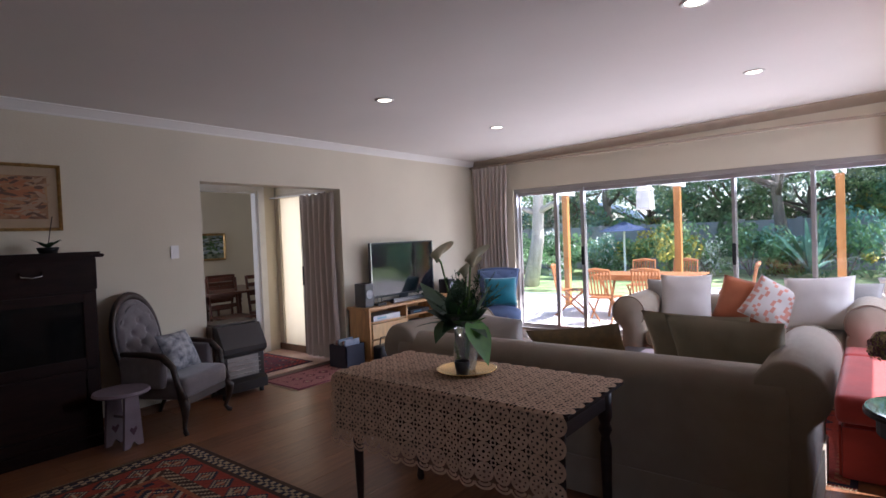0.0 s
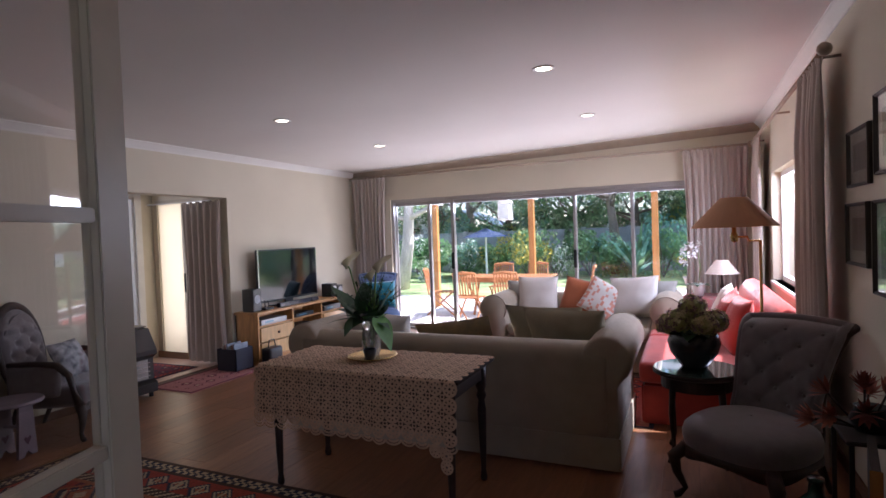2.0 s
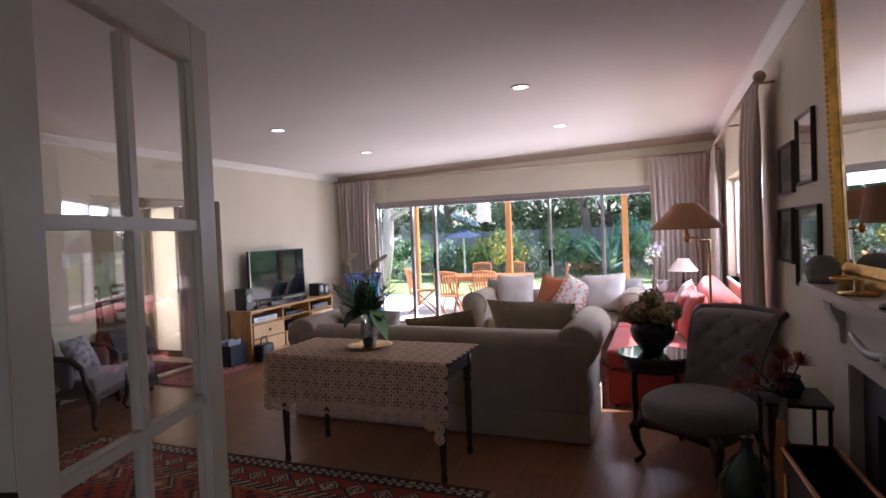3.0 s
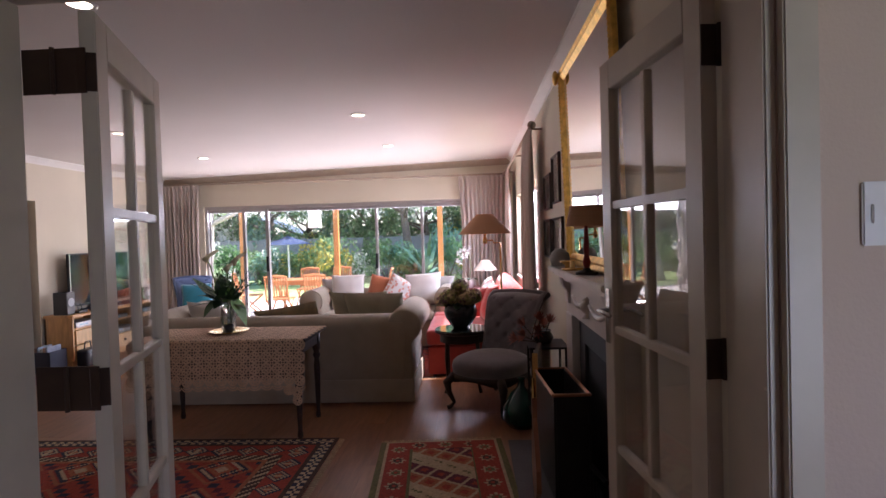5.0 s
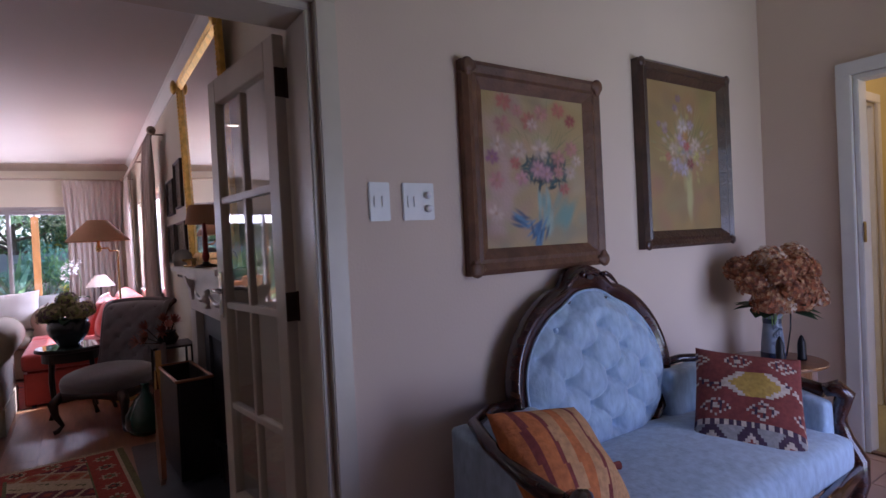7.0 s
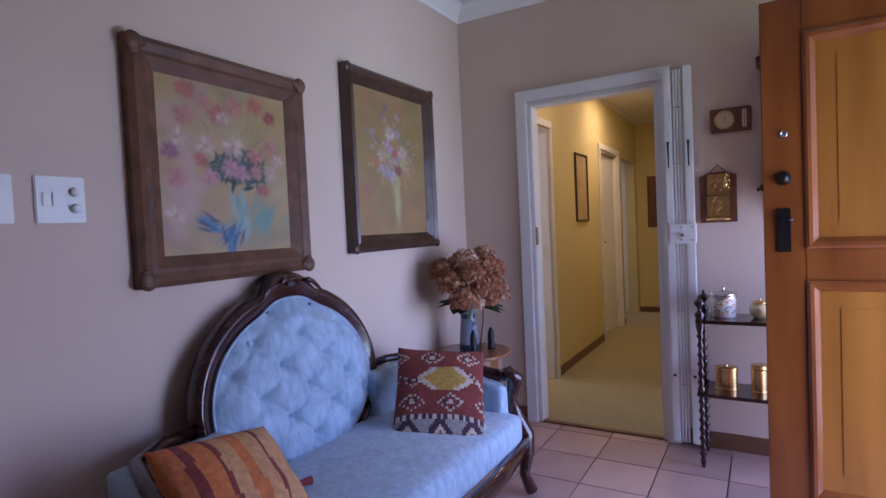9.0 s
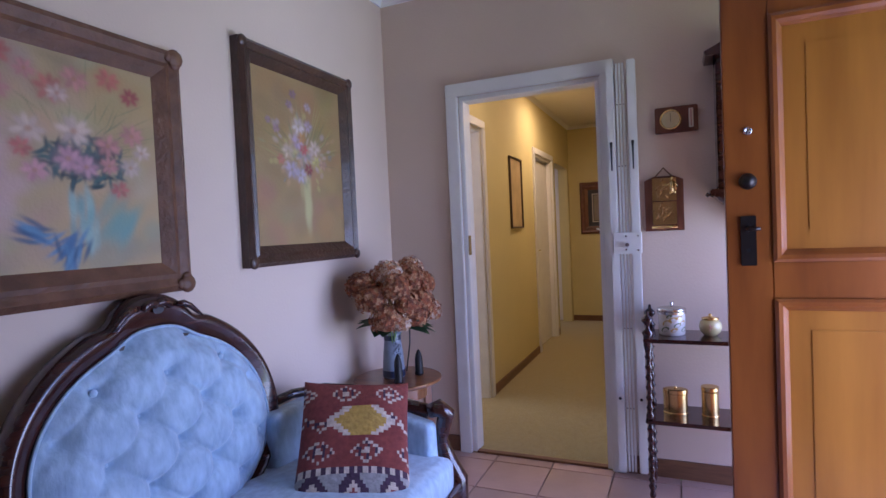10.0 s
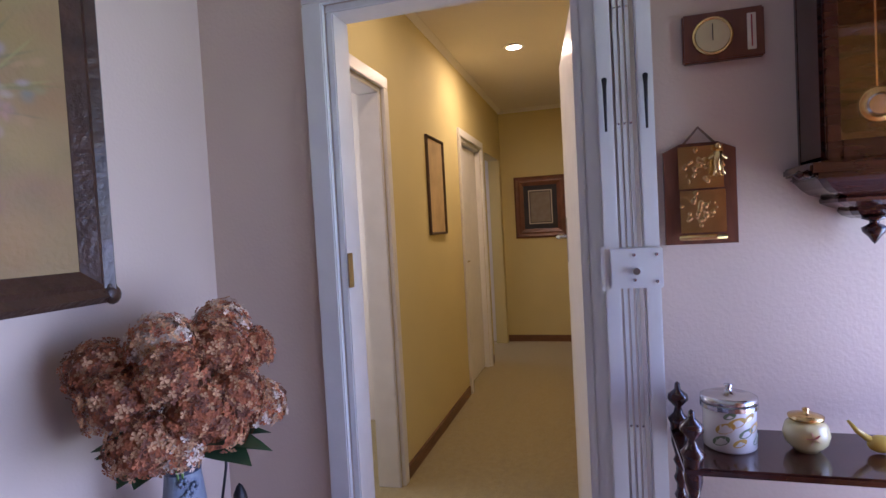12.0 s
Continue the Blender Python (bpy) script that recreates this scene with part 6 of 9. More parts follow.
for lab, nm, y, prof, m_ in (("rounded grey stone ornament on the mantel end", "stone_ornament", 0.44, [(0, 0), (0.05, 0), (0.062, 0.04), (0.055, 0.08), (0.03, 0.105), (0, 0.11)], mat("grey_stone", (0.30, 0.29, 0.27), 0.8, var=0.2, bump=0.4)),
                             ("small brass dish on the mantel", "brass_dish", 0.18, [(0, 0), (0.02, 0), (0.012, 0.02), (0.04, 0.035), (0.045, 0.045), (0, 0.03)], BRASS), ("low brass chamber stick on the mantel", "chamber_stick", 0.02, [(0, 0), (0.055, 0), (0.06, 0.01), (0.015, 0.012), (0.015, 0.05), (0, 0.05)], BRASS)):
    o = thing(nm, lab, "ornament", at=(1.82, y, 1.166))
    part("body", lathe(prof, 20), m_, o, smooth=True)

# by the hearth
pt = thing("plant_stand", "narrow black iron stand with dried proteas beside the hearth", "stand", at=(1.76, 0.72, -0.04))
for x in (-0.11, 0.11):
    for y in (-0.13, 0.13):
        part("leg", tube([(x, y, 0), (x, y, 0.66)], 0.009, seg=6), IRON, pt)
part("shelf", blocks((-0.13, 0.13, -0.15, 0.15, 0.655, 0.67), bev=0.003), IRON, pt)
part("shelf", blocks((-0.12, 0.12, -0.14, 0.14, 0.2, 0.212), bev=0.003), IRON, pt)
vp = thing("vase", "squat dark vase on the iron stand", "vase", at=(1.74, 0.72, 0.63))
part("body", lathe([(0, 0), (0.05, 0), (0.07, 0.04), (0.05, 0.08), (0.055, 0.09), (0, 0.07)], 20), IRON, vp, smooth=True)
pr = thing("dried_proteas", "faded pink and rust dried proteas spilling from the squat vase", "flowers", at=(1.72, 0.72, 0.68))
PROT = [mat("protea_pink", (0.36, 0.12, 0.08), 0.8, var=0.3, scale=20), mat("protea_rust", (0.22, 0.06, 0.04), 0.8, var=0.3, scale=20)]
rp = random.Random(8)
for k, (x, y, z) in enumerate(((-0.12, -0.10, 0.02), (-0.03, -0.14, 0.05), (0.06, -0.02, 0.09), (-0.10, 0.06, 0.06), (0.04, 0.12, 0.05), (0.0, 0.0, 0.10), (-0.16, -0.02, -0.02))):
    bm = bmesh.new()
    d = Vector((x, y, max(z, 0.05))).normalized()
    q = d.to_track_quat("Z", "Y").to_matrix()
    for ring_, n_, tilt_ in ((0, 6, 0.2), (1, 9, 0.5), (2, 11, 0.85)):
        for i in range(n_):
            a = 2 * math.pi * i / n_ + ring_
            tip = q @ Vector((math.sin(tilt_) * math.cos(a), math.sin(tilt_) * math.sin(a), math.cos(tilt_))) * 0.07
            leaf_blade(Vector((x, y, z)), Vector((x, y, z)) + tip, 0.018, bm, droop=0, n=3)
    part("flower_head", bm, PROT[k % 2], pr)
    part("stem", tube([(x, y, z), (x * 0.2, y * 0.2, -0.04)], 0.004, seg=5), DARKW, pr)
fs = thing("log_box", "dark iron fireside box with worn copper rim by the hearth", "box", at=(1.69, -0.02, 0.008), turn=3)
BLKI = mat("blackened_iron", (0.025, 0.022, 0.02), 0.35, metal=0.5, var=0.4, scale=6, bump=0.1)
part("bottom", blocks((-0.05, 0.13, -0.27, 0.27, 0.03, 0.045), bev=0.002), BLKI, fs)
for b_ in ((-0.05, -0.04, -0.27, 0.27, 0.045, 0.56), (0.12, 0.13, -0.27, 0.27, 0.045, 0.56), (-0.04, 0.12, -0.27, -0.26, 0.045, 0.56), (-0.04, 0.12, 0.26, 0.27, 0.045, 0.56)):
    part("side", blocks(b_, bev=0.002), BLKI, fs)
part("rim", tube([(-0.05, -0.27, 0.562), (0.13, -0.27, 0.562), (0.13, 0.27, 0.562), (-0.05, 0.27, 0.562), (-0.05, -0.27, 0.562)], 0.009, seg=6), mat("dull_copper", (0.35, 0.15, 0.07), 0.4, metal=0.8, var=0.3), fs)
for y in (-0.22, 0.22):
    part("foot", lathe([(0, 0), (0.03, 0), (0.02, 0.03), (0, 0.03)], 12, 0.04, y), IRON, fs)
be = thing("bellows", "wooden fire bellows with brass nozzle leaning on the iron box", "bellows", at=(1.515, -0.30, 0.012))
be.matrix_world = pose(1.57, -0.24, 0.03, 0, 8, 90)
bm = extrude_profile([(0.0, 0.0), (0.08, 0.05), (0.10, 0.16), (0.06, 0.30), (0.015, 0.40), (0.012, 0.50), (-0.012, 0.50), (-0.015, 0.40), (-0.06, 0.30), (-0.10, 0.16), (-0.08, 0.05)], -0.012, 0.012)
part("board", bm, mat("chestnut_wood", (0.24, 0.09, 0.04), 0.4, var=0.3, coat=0.2), be)
part("nozzle", tube([(0, 0, 0.5), (0, 0, 0.6)], [0.012, 0.006]), BRASS, be)
fsc = thing("fire_screen", "dark brown folding panel standing before the hearth", "fire screen", at=(1.66, 0.38, 0.008), turn=-12)
part("panel", blocks((-0.012, 0.012, -0.17, 0.17, 0.0, 0.66), bev=0.003), DARKW, fsc)
part("edge_strip", blocks((-0.016, 0.016, -0.176, -0.1705, 0.0, 0.665), bev=0.001), BRASS, fsc)
dj = thing("glass_demijohn", "green glass demijohn on the floor beside the hearth", "bottle", at=(1.60, 0.92, 0))
GG = mat("dark_green_glass", (0.005, 0.05, 0.035), 0.08, var=0.1, coat=0.5)
part("bottle", lathe([(0, 0), (0.10, 0), (0.135, 0.05), (0.13, 0.14), (0.07, 0.24), (0.03, 0.28), (0.026, 0.33), (0.032, 0.335), (0.03, 0.35), (0, 0.35)], 28), GG, dj, smooth=True)

# ---- coffee table and far side ----
ct = thing("coffee_table", "low dark coffee table with a pale runner between the sofas", "table")
part("tabletop", blocks((-0.62, 0.28, 2.82, 3.30, 0.36, 0.39), bev=0.006), DARKW, ct)
for x in (-0.58, 0.24):
    for y in (2.86, 3.26):
        part("leg", blocks((x - 0.025, x + 0.025, y - 0.025, y + 0.025, 0.008, 0.36), bev=0.004), DARKW, ct)
rn = thing("table_runner", "pale linen runner on the coffee table", "table linen")
part("cloth", blocks((-0.45, 0.12, 2.88, 3.24, 0.391, 0.395)), mat("lilac_linen", (0.50, 0.44, 0.47), 0.9, var=0.1, bump=0.3), rn)

# ---- rugs ----
RED = mat("rug_red", (0.33, 0.045, 0.025), 0.95, var=0.25, scale=60, bump=0.6, bscale=400)
NAVY = mat("rug_navy", (0.020, 0.022, 0.045), 0.95, var=0.3, scale=60, bump=0.6, bscale=400)
RUSTR = mat("rug_rust", (0.36, 0.12, 0.05), 0.95, var=0.25, scale=60, bump=0.6, bscale=400)
IVORY = mat("rug_ivory", (0.48, 0.37, 0.23), 0.95, var=0.2, scale=60, bump=0.6, bscale=400)
BROWN = mat("rug_brown", (0.06, 0.030, 0.02), 0.95, var=0.3, scale=60, bump=0.6, bscale=400)
OLIVE = mat("rug_olive", (0.14, 0.13, 0.05), 0.95, var=0.3, scale=60, bump=0.6, bscale=400)
PURP = mat("rug_maroon", (0.12, 0.015, 0.03), 0.95, var=0.3, scale=60, bump=0.6, bscale=400)
RUGS = [RED, NAVY, RUSTR, IVORY, BROWN, OLIVE, PURP]


def persian(w, d):
    def f(u, v):
        x, y = u * w, v * d
        e = min(x, w - x, y, d - y)
        along = y if min(x, w - x) < min(y, d - y) else x
        if e < 0.03:
            return 4
        if e < 0.10:
            return (3 if (int(along / 0.03) + int(e / 0.025)) % 2 == 0 else 1)
        if e < 0.13:
            return 4
        if e < 0.30:
            a, b = (along / 0.17) % 1 - 0.5, (e - 0.215) / 0.17
            r = abs(a) + abs(b)
            return 3 if 0.28 < r < 0.38 or (abs(a) < 0.05 and abs(b) < 0.2) else (2 if r < 0.2 else (1 if r < 0.48 else 0))
        if e < 0.36:
            return 3 if (int(along / 0.022 + e / 0.022)) % 3 == 0 else 4
        if e < 0.39:
            return 2
        fx_, fy_ = (x / 0.44) % 1 - 0.5, (y / 0.44) % 1 - 0.5
        r = abs(fx_) + abs(fy_)
        s = max(abs(fx_), abs(fy_))
        if r < 0.10:
            return 3
        if r < 0.2:
            return 2 if s > 0.07 else 0
        if 0.26 < r < 0.31:
            return 3
        if r < 0.40:
            return 1 if int((x + y) / 0.03) % 3 else 0
        if r < 0.46:
            return 2
        return 0 if (int(x / 0.05) + int(y / 0.05)) % 3 else (6 if int(x / 0.1) % 2 else 1)
    return f


rg = thing("persian_rug", "large worn rug with navy, rust and ivory medallions and dark borders", "rug", at=(-1.18, -0.33, 0.0008))
pattern_cloth("pile", 3.02, 2.04, 216, 146, persian(3.02, 2.04), RUGS, rg)
for s in (-1, 1):
    bm = bmesh.new()
    for i in range(110):
        y = -1.0 + 2.0 * i / 109
        tube([(s * 1.51, y, 0.006), (s * 1.55, y + 0.004 * math.sin(i * 5), 0.003)], 0.003, seg=3, bm=bm)
    tagged(part("fringe", bm, IVORY, rg), kind="stuff")


def kilim(w, d):
    def f(u, v):
        x, y = u * w, v * d
        ex = min(x, w - x)
        ey = min(y, d - y)
        if ex < 0.035:
            return 5
        if ex < 0.05 or ey < 0.015:
            return 3
        if ex < 0.20 or ey < 0.13:
            al, ac = (y, ex - 0.125) if ex < 0.20 else (x, ey - 0.07)
            a = (al / 0.17) % 1 - 0.5
            b = ac / 0.17
            r = math.hypot(a, b)
            th_ = math.atan2(b, a)
            if r < 0.08:
                return 0
            if r < 0.24 + 0.06 * math.cos(4 * th_ * 2):
                return (4 if int(al / 0.17) % 2 else 5) if r < 0.17 else 3
            return 0
        if ex < 0.212:
            return 5
        # diagonal rows of lozenges
        p = (x * 0.82 - y * 0.57)
        q = (x * 0.57 + y * 0.82)
        row = math.floor(q / 0.115)
        a = (q / 0.115) % 1 - 0.5
        b = (p / 0.115) % 1 - 0.5
        s = max(abs(a), abs(b))
        if s > 0.42:
            return 3
        if row % 3 == 0:
            return 6 if s > 0.16 else 0
        if row % 3 == 1:
            return 3 if s > 0.3 else (5 if (int(x * 50) + int(y * 50)) % 5 == 0 else 3)
        return 2 if s > 0.2 else 0
    return f


rk = thing("kilim_rug", "flat-woven kilim with red flowered border and diagonal rows of lozenges", "rug", at=(1.09, -0.16, 0.0008), turn=4)
pattern_cloth("pile", 0.80, 1.58, 90, 178, kilim(0.80, 1.58), RUGS, rk, thick=0.005)
fringe(rk, 0.80, 0.79, 90, 0.035, IVORY)
for lab, at, w, d, t in (("dusty pink rug lying half across the passage opening", (-3.42, 2.36, 0.0008), 0.58, 0.92, 0), ("dark red rug with small figures on the passage tiles", (-4.42, 2.05, 0.0005), 0.9, 1.35, 0), ("red patterned rug between the sofas", (-0.13, 2.94, 0.0008), 2.05, 1.36, 0)):
    r_ = thing("rug", lab, "rug", at=at, turn=t)
    pk = mat("rug_dusty_pink", (0.36, 0.14, 0.13), 0.95, var=0.2, scale=50, bump=0.5, bscale=400)
    cols = [pk, PURP, pk, IVORY, PURP, PURP, PURP] if "pink" in lab else [PURP, NAVY, RED, IVORY, BROWN, OLIVE, RED] if "passage tiles" in lab else [RED, NAVY, RUSTR, IVORY, PURP, OLIVE, PURP]

    def small(u, v, w=w, d=d):
        x, y = u * w, v * d
        e = min(x, w - x, y, d - y)
        if e < 0.03:
            return 1
        if e < 0.10:
            return 0 if int((x + y) / 0.03) % 2 else 2
        a, b = (x / 0.16) % 1 - 0.5, (y / 0.16) % 1 - 0.5
        r = abs(a) + abs(b)
        return 3 if r < 0.10 else (1 if 0.25 < r < 0.38 else 0)
    pattern_cloth("pile", w, d, int(w * 60), int(d * 60), small, cols, r_, thick=0.006)
    fringe(r_, w, -d / 2, int(w * 70), -0.03, IVORY)

# ---- passage and dining room ----
DRED = mat("dark_red_wood", (0.10, 0.025, 0.012), 0.3, var=0.3, coat=0.3)
dt = thing("dining_table", "dark polished dining table in the far room", "table", at=(-5.95, 2.55, 0))
part("tabletop", blocks((-0.5, 0.5, -0.85, 0.85, 0.71, 0.74), bev=0.006), DRED, dt)
for x in (-0.42, 0.42):
    for y in (-0.75, 0.75):
        turned_leg(x, y, 0.71, 0.035, dt, DRED)


def dining_chair(at, turn):
    th = thing("dining_chair", "dark red-brown ladder-back dining chair at the dark table", "chair", "chairs round the dining table", at=at, turn=turn)
    part("seat", blocks((-0.21, 0.21, -0.22, 0.2, 0.42, 0.45), bev=0.008), DRED, th)
    for s in (-1, 1):
        part("back_post", tube([(s * 0.19, 0.2, 0.0), (s * 0.19, 0.19, 0.45), (s * 0.2, 0.25, 0.92)], 0.018), DRED, th, smooth=True)
        part("leg", tube([(s * 0.19, -0.19, 0.0), (s * 0.19, -0.19, 0.43)], 0.018), DRED, th)
    for z in (0.56, 0.68, 0.80, 0.90):
        part("back_rail", blocks((-0.19, 0.19, 0.21 + (z - 0.45) * 0.11, 0.228 + (z - 0.45) * 0.11, z - 0.025, z + 0.025), bev=0.004), DRED, th)
    part("stretcher", tube([(-0.19, -0.19, 0.2), (0.19, -0.19, 0.2)], 0.01), DRED, th)
    return th


c0 = dining_chair((-5.35, 2.0, 0), 90)
for m in (pose(-5.35, 2.6, 0, 0, 0, 92), pose(-5.36, 3.15, 0, 0, 0, 88), pose(-6.05, 1.45, 0, 0, 0, 0 + 180), pose(-6.5, 2.3, 0, 0, 0, -90), pose(-6.5, 2.95, 0, 0, 0, -90)):
    copy_thing(c0, m)
GREENP = mat("green_landscape_paint", (0.08, 0.14, 0.06), 0.7, var=0.6, scale=12, color2=(0.35, 0.38, 0.30))
dp, iw, ih = picture("framed_picture", "green landscape painting in thin gilt frame in the dining room", ("x", DINX, 1), 2.90, 3.33, 1.12, 1.52, 0.03, GILT, GREENP)
rs_ = random.Random(9)
dabs(dp, -0.011, [(rs_.uniform(-iw, iw) * 0.9, -abs(rs_.gauss(0, 0.35)) * ih if k % 3 else rs_.uniform(0.1, 0.9) * ih, rs_.uniform(0.02, 0.05), rs_.uniform(0.008, 0.02), rs_.uniform(-0.3, 0.3), k % 4) for k in range(120)],
     [mat("paint_leaf", (0.06, 0.14, 0.04)), mat("paint_sky", (0.40, 0.46, 0.48)), mat("paint_dark_green", (0.02, 0.05, 0.02)), mat("paint_grey_blue", (0.20, 0.26, 0.30))])

# ---- entrance hall ----
WALNUTF = mat("carved_walnut_frame", (0.135, 0.060, 0.029), 0.5, var=0.3, scale=14, bump=0.5, bscale=50)
DARKF = mat("dark_bronze_frame", (0.060, 0.028, 0.015), 0.38, var=0.35, scale=14, bump=0.4, bscale=50, coat=0.2)
OCHREC = mat("ochre_canvas", (0.36, 0.25, 0.11), 0.6, var=0.25, scale=4, color2=(0.44, 0.29, 0.15))


def paint(name, c, v=0.25):
    return mat(name, c, 0.6, var=v, scale=40)


def corners(th, w, h, s, material, depth):
    for sx in (-1, 1):
        for sz in (-1, 1):
            bm = bmesh.new()
            for dx, dz, r in ((0, 0, s), (s * 0.7, 0, s * 0.6), (0, s * 0.7, s * 0.6), (-s * 0.2, -s * 0.2, s * 0.7)):
                bmesh.ops.create_icosphere(bm, subdivisions=2, radius=r, matrix=Matrix.Translation((sx * (w / 2 - s * 0.75 - dx), -depth * 0.9, sz * (h / 2 - s * 0.75 - dz))) @ Matrix.Diagonal((1, 0.45, 1, 1)))
            part("corner_ornament", bm, material, th, smooth=True)


p1, iw, ih = picture("flower_painting", "oil painting of pink cosmos in a wide carved walnut frame", ("y", HY1, -1), 2.465, 3.225, 1.108, 1.918, 0.10, WALNUTF, OCHREC, depth=0.045)
corners(p1, 0.76, 0.81, 0.032, WALNUTF, 0.045)
def painted(name, parent, y, iw, ih, ground, strokes, n=150):
    """An oil painting: soft strokes (x, z, half width, half height, turn, colour, cover) laid over a mottled ground."""
    m = int(n * ih / iw)
    gx, gz = np.meshgrid(np.linspace(-iw, iw, n), np.linspace(-ih, ih, m))
    img = np.zeros((m, n, 3))
    img[:] = ground
    for x, z, a, b, t, c, cover in strokes:
        u = ((gx - x) * math.cos(t) + (gz - z) * math.sin(t)) / a
        v = (-(gx - x) * math.sin(t) + (gz - z) * math.cos(t)) / b
        k = cover * np.exp(-(u * u + v * v) ** 1.5)
        img += k[..., None] * (np.array(c) - img)
    img *= 0.85
    me = bpy.data.meshes.new(name)
    verts = [(float(gx[j, i]), y, float(gz[j, i])) for j in range(m) for i in range(n)]
    me.from_pydata(verts, [], [(j * n + i, j * n + i + 1, (j + 1) * n + i + 1, (j + 1) * n + i) for j in range(m - 1) for i in range(n - 1)])
    at_ = me.color_attributes.new("paint", "FLOAT_COLOR", "POINT")
    rgba = np.ones((m * n, 4), dtype=np.float32)
    rgba[:, :3] = img.reshape(-1, 3)
    at_.data.foreach_set("color", rgba.ravel())
    me.materials.append(OILP)
    ob = new(name, me)
    ob.parent = parent
    return ob


OILP = mat("oil_paint", (0.4, 0.3, 0.15), 0.55, bump=0.25, bscale=70)
_nt = OILP.node_tree
_at = _nt.nodes.new("ShaderNodeAttribute")
_at.attribute_name = "paint"
_nt.links.new(_at.outputs["Color"], _nt.nodes["Principled BSDF"].inputs["Base Color"])


def bloom(S, x, z, r, c, rnd, petals=8, heart=(0.42, 0.20, 0.10)):
    """One painted flower: petals of uneven length round a small heart."""
    S.append((x, z, r * 0.95, r * 0.8, 0, [v * 0.82 for v in c], 0.6))
    for q in range(petals):
        a = 2 * math.pi * q / petals + rnd.uniform(-0.3, 0.3)
        k = rnd.uniform(0.75, 1.2)
        cc = [max(0, v * k) for v in c]
        S.append((x + r * 0.6 * math.cos(a), z + r * 0.5 * math.sin(a), r * 0.42, r * 0.2, a, cc, 0.75))
    S.append((x, z, r * 0.2, r * 0.18, 0, heart, 0.6))


rs_ = random.Random(11)
PINK, ROSE, PALE, CRIM = (0.52, 0.22, 0.20), (0.48, 0.12, 0.10), (0.60, 0.44, 0.36), (0.30, 0.04, 0.05)
DGRN, TEALP, BLUP, OCH = (0.035, 0.085, 0.085), (0.14, 0.32, 0.30), (0.05, 0.14, 0.28), (0.42, 0.30, 0.10)
S = []
for k in range(120):
    x, z = rs_.uniform(-iw, iw), rs_.uniform(-ih, ih)
    warm = rs_.random()
    c = (0.46, 0.33, 0.13) if z > 0.05 and (x > 0.08 or x < -0.18) else (0.52, 0.34, 0.20) if warm < 0.6 else (0.44, 0.36, 0.22)
    if z < -0.2:
        c = (0.40, 0.30, 0.17) if warm < 0.6 else (0.33, 0.31, 0.20)
    if abs(x) < 0.07 and z > 0.25:
        c = (0.28, 0.27, 0.13)
    S.append((x, z, rs_.uniform(0.03, 0.08), rs_.uniform(0.02, 0.05), rs_.uniform(-1, 1), [v * rs_.uniform(0.72, 1.1) for v in c], rs_.uniform(0.3, 0.7)))
for k in range(34):
    a = rs_.uniform(0.15, 3.0)
    r = rs_.uniform(0.12, 0.26)
    S.append((0.03 + r * math.cos(a) * 0.9, 0.0 + r * math.sin(a), r * 0.22, 0.0025, a + rs_.uniform(-0.3, 0.3), (0.16, 0.19, 0.09), 0.4))
for k in range(50):
    S.append((rs_.gauss(-0.2, 0.04), rs_.uniform(-0.24, 0.20), 0.03, 0.03, 0, (0.56, 0.36, 0.33), 0.3))
for k in range(26):
    S.append((rs_.gauss(0.045, 0.028), rs_.uniform(-0.24, -0.07), 0.010, 0.035, rs_.uniform(-0.1, 0.1), rs_.choice((TEALP, (0.26, 0.42, 0.38), (0.34, 0.46, 0.40))), 0.6))
for k in range(22):
    S.append((0.14 + rs_.gauss(0, 0.03), -0.18 + rs_.gauss(0, 0.04), 0.045, 0.018, 0.9, rs_.choice((TEALP, (0.22, 0.32, 0.24))), 0.45))
for cx, cz, t in ((-0.10, -0.20, -0.15), (0.0, -0.23, 0.8), (-0.02, -0.27, 1.4)):
    for k in range(14):
        S.append((cx + rs_.gauss(0, 0.022), cz + rs_.gauss(0, 0.013), 0.035, 0.007, t + rs_.uniform(-0.4, 0.4), rs_.choice((BLUP, (0.10, 0.24, 0.38), (0.03, 0.08, 0.16))), 0.8))
for k in range(170):
    a, r = rs_.uniform(0, 6.28), rs_.uniform(0, 1) ** 0.6
    S.append((0.045 + 0.125 * r * math.cos(a), 0.005 + 0.075 * r * math.sin(a), 0.022, 0.006, rs_.uniform(-1.5, 1.5), rs_.choice((DGRN, (0.04, 0.11, 0.10), (0.015, 0.04, 0.04))), 0.9))
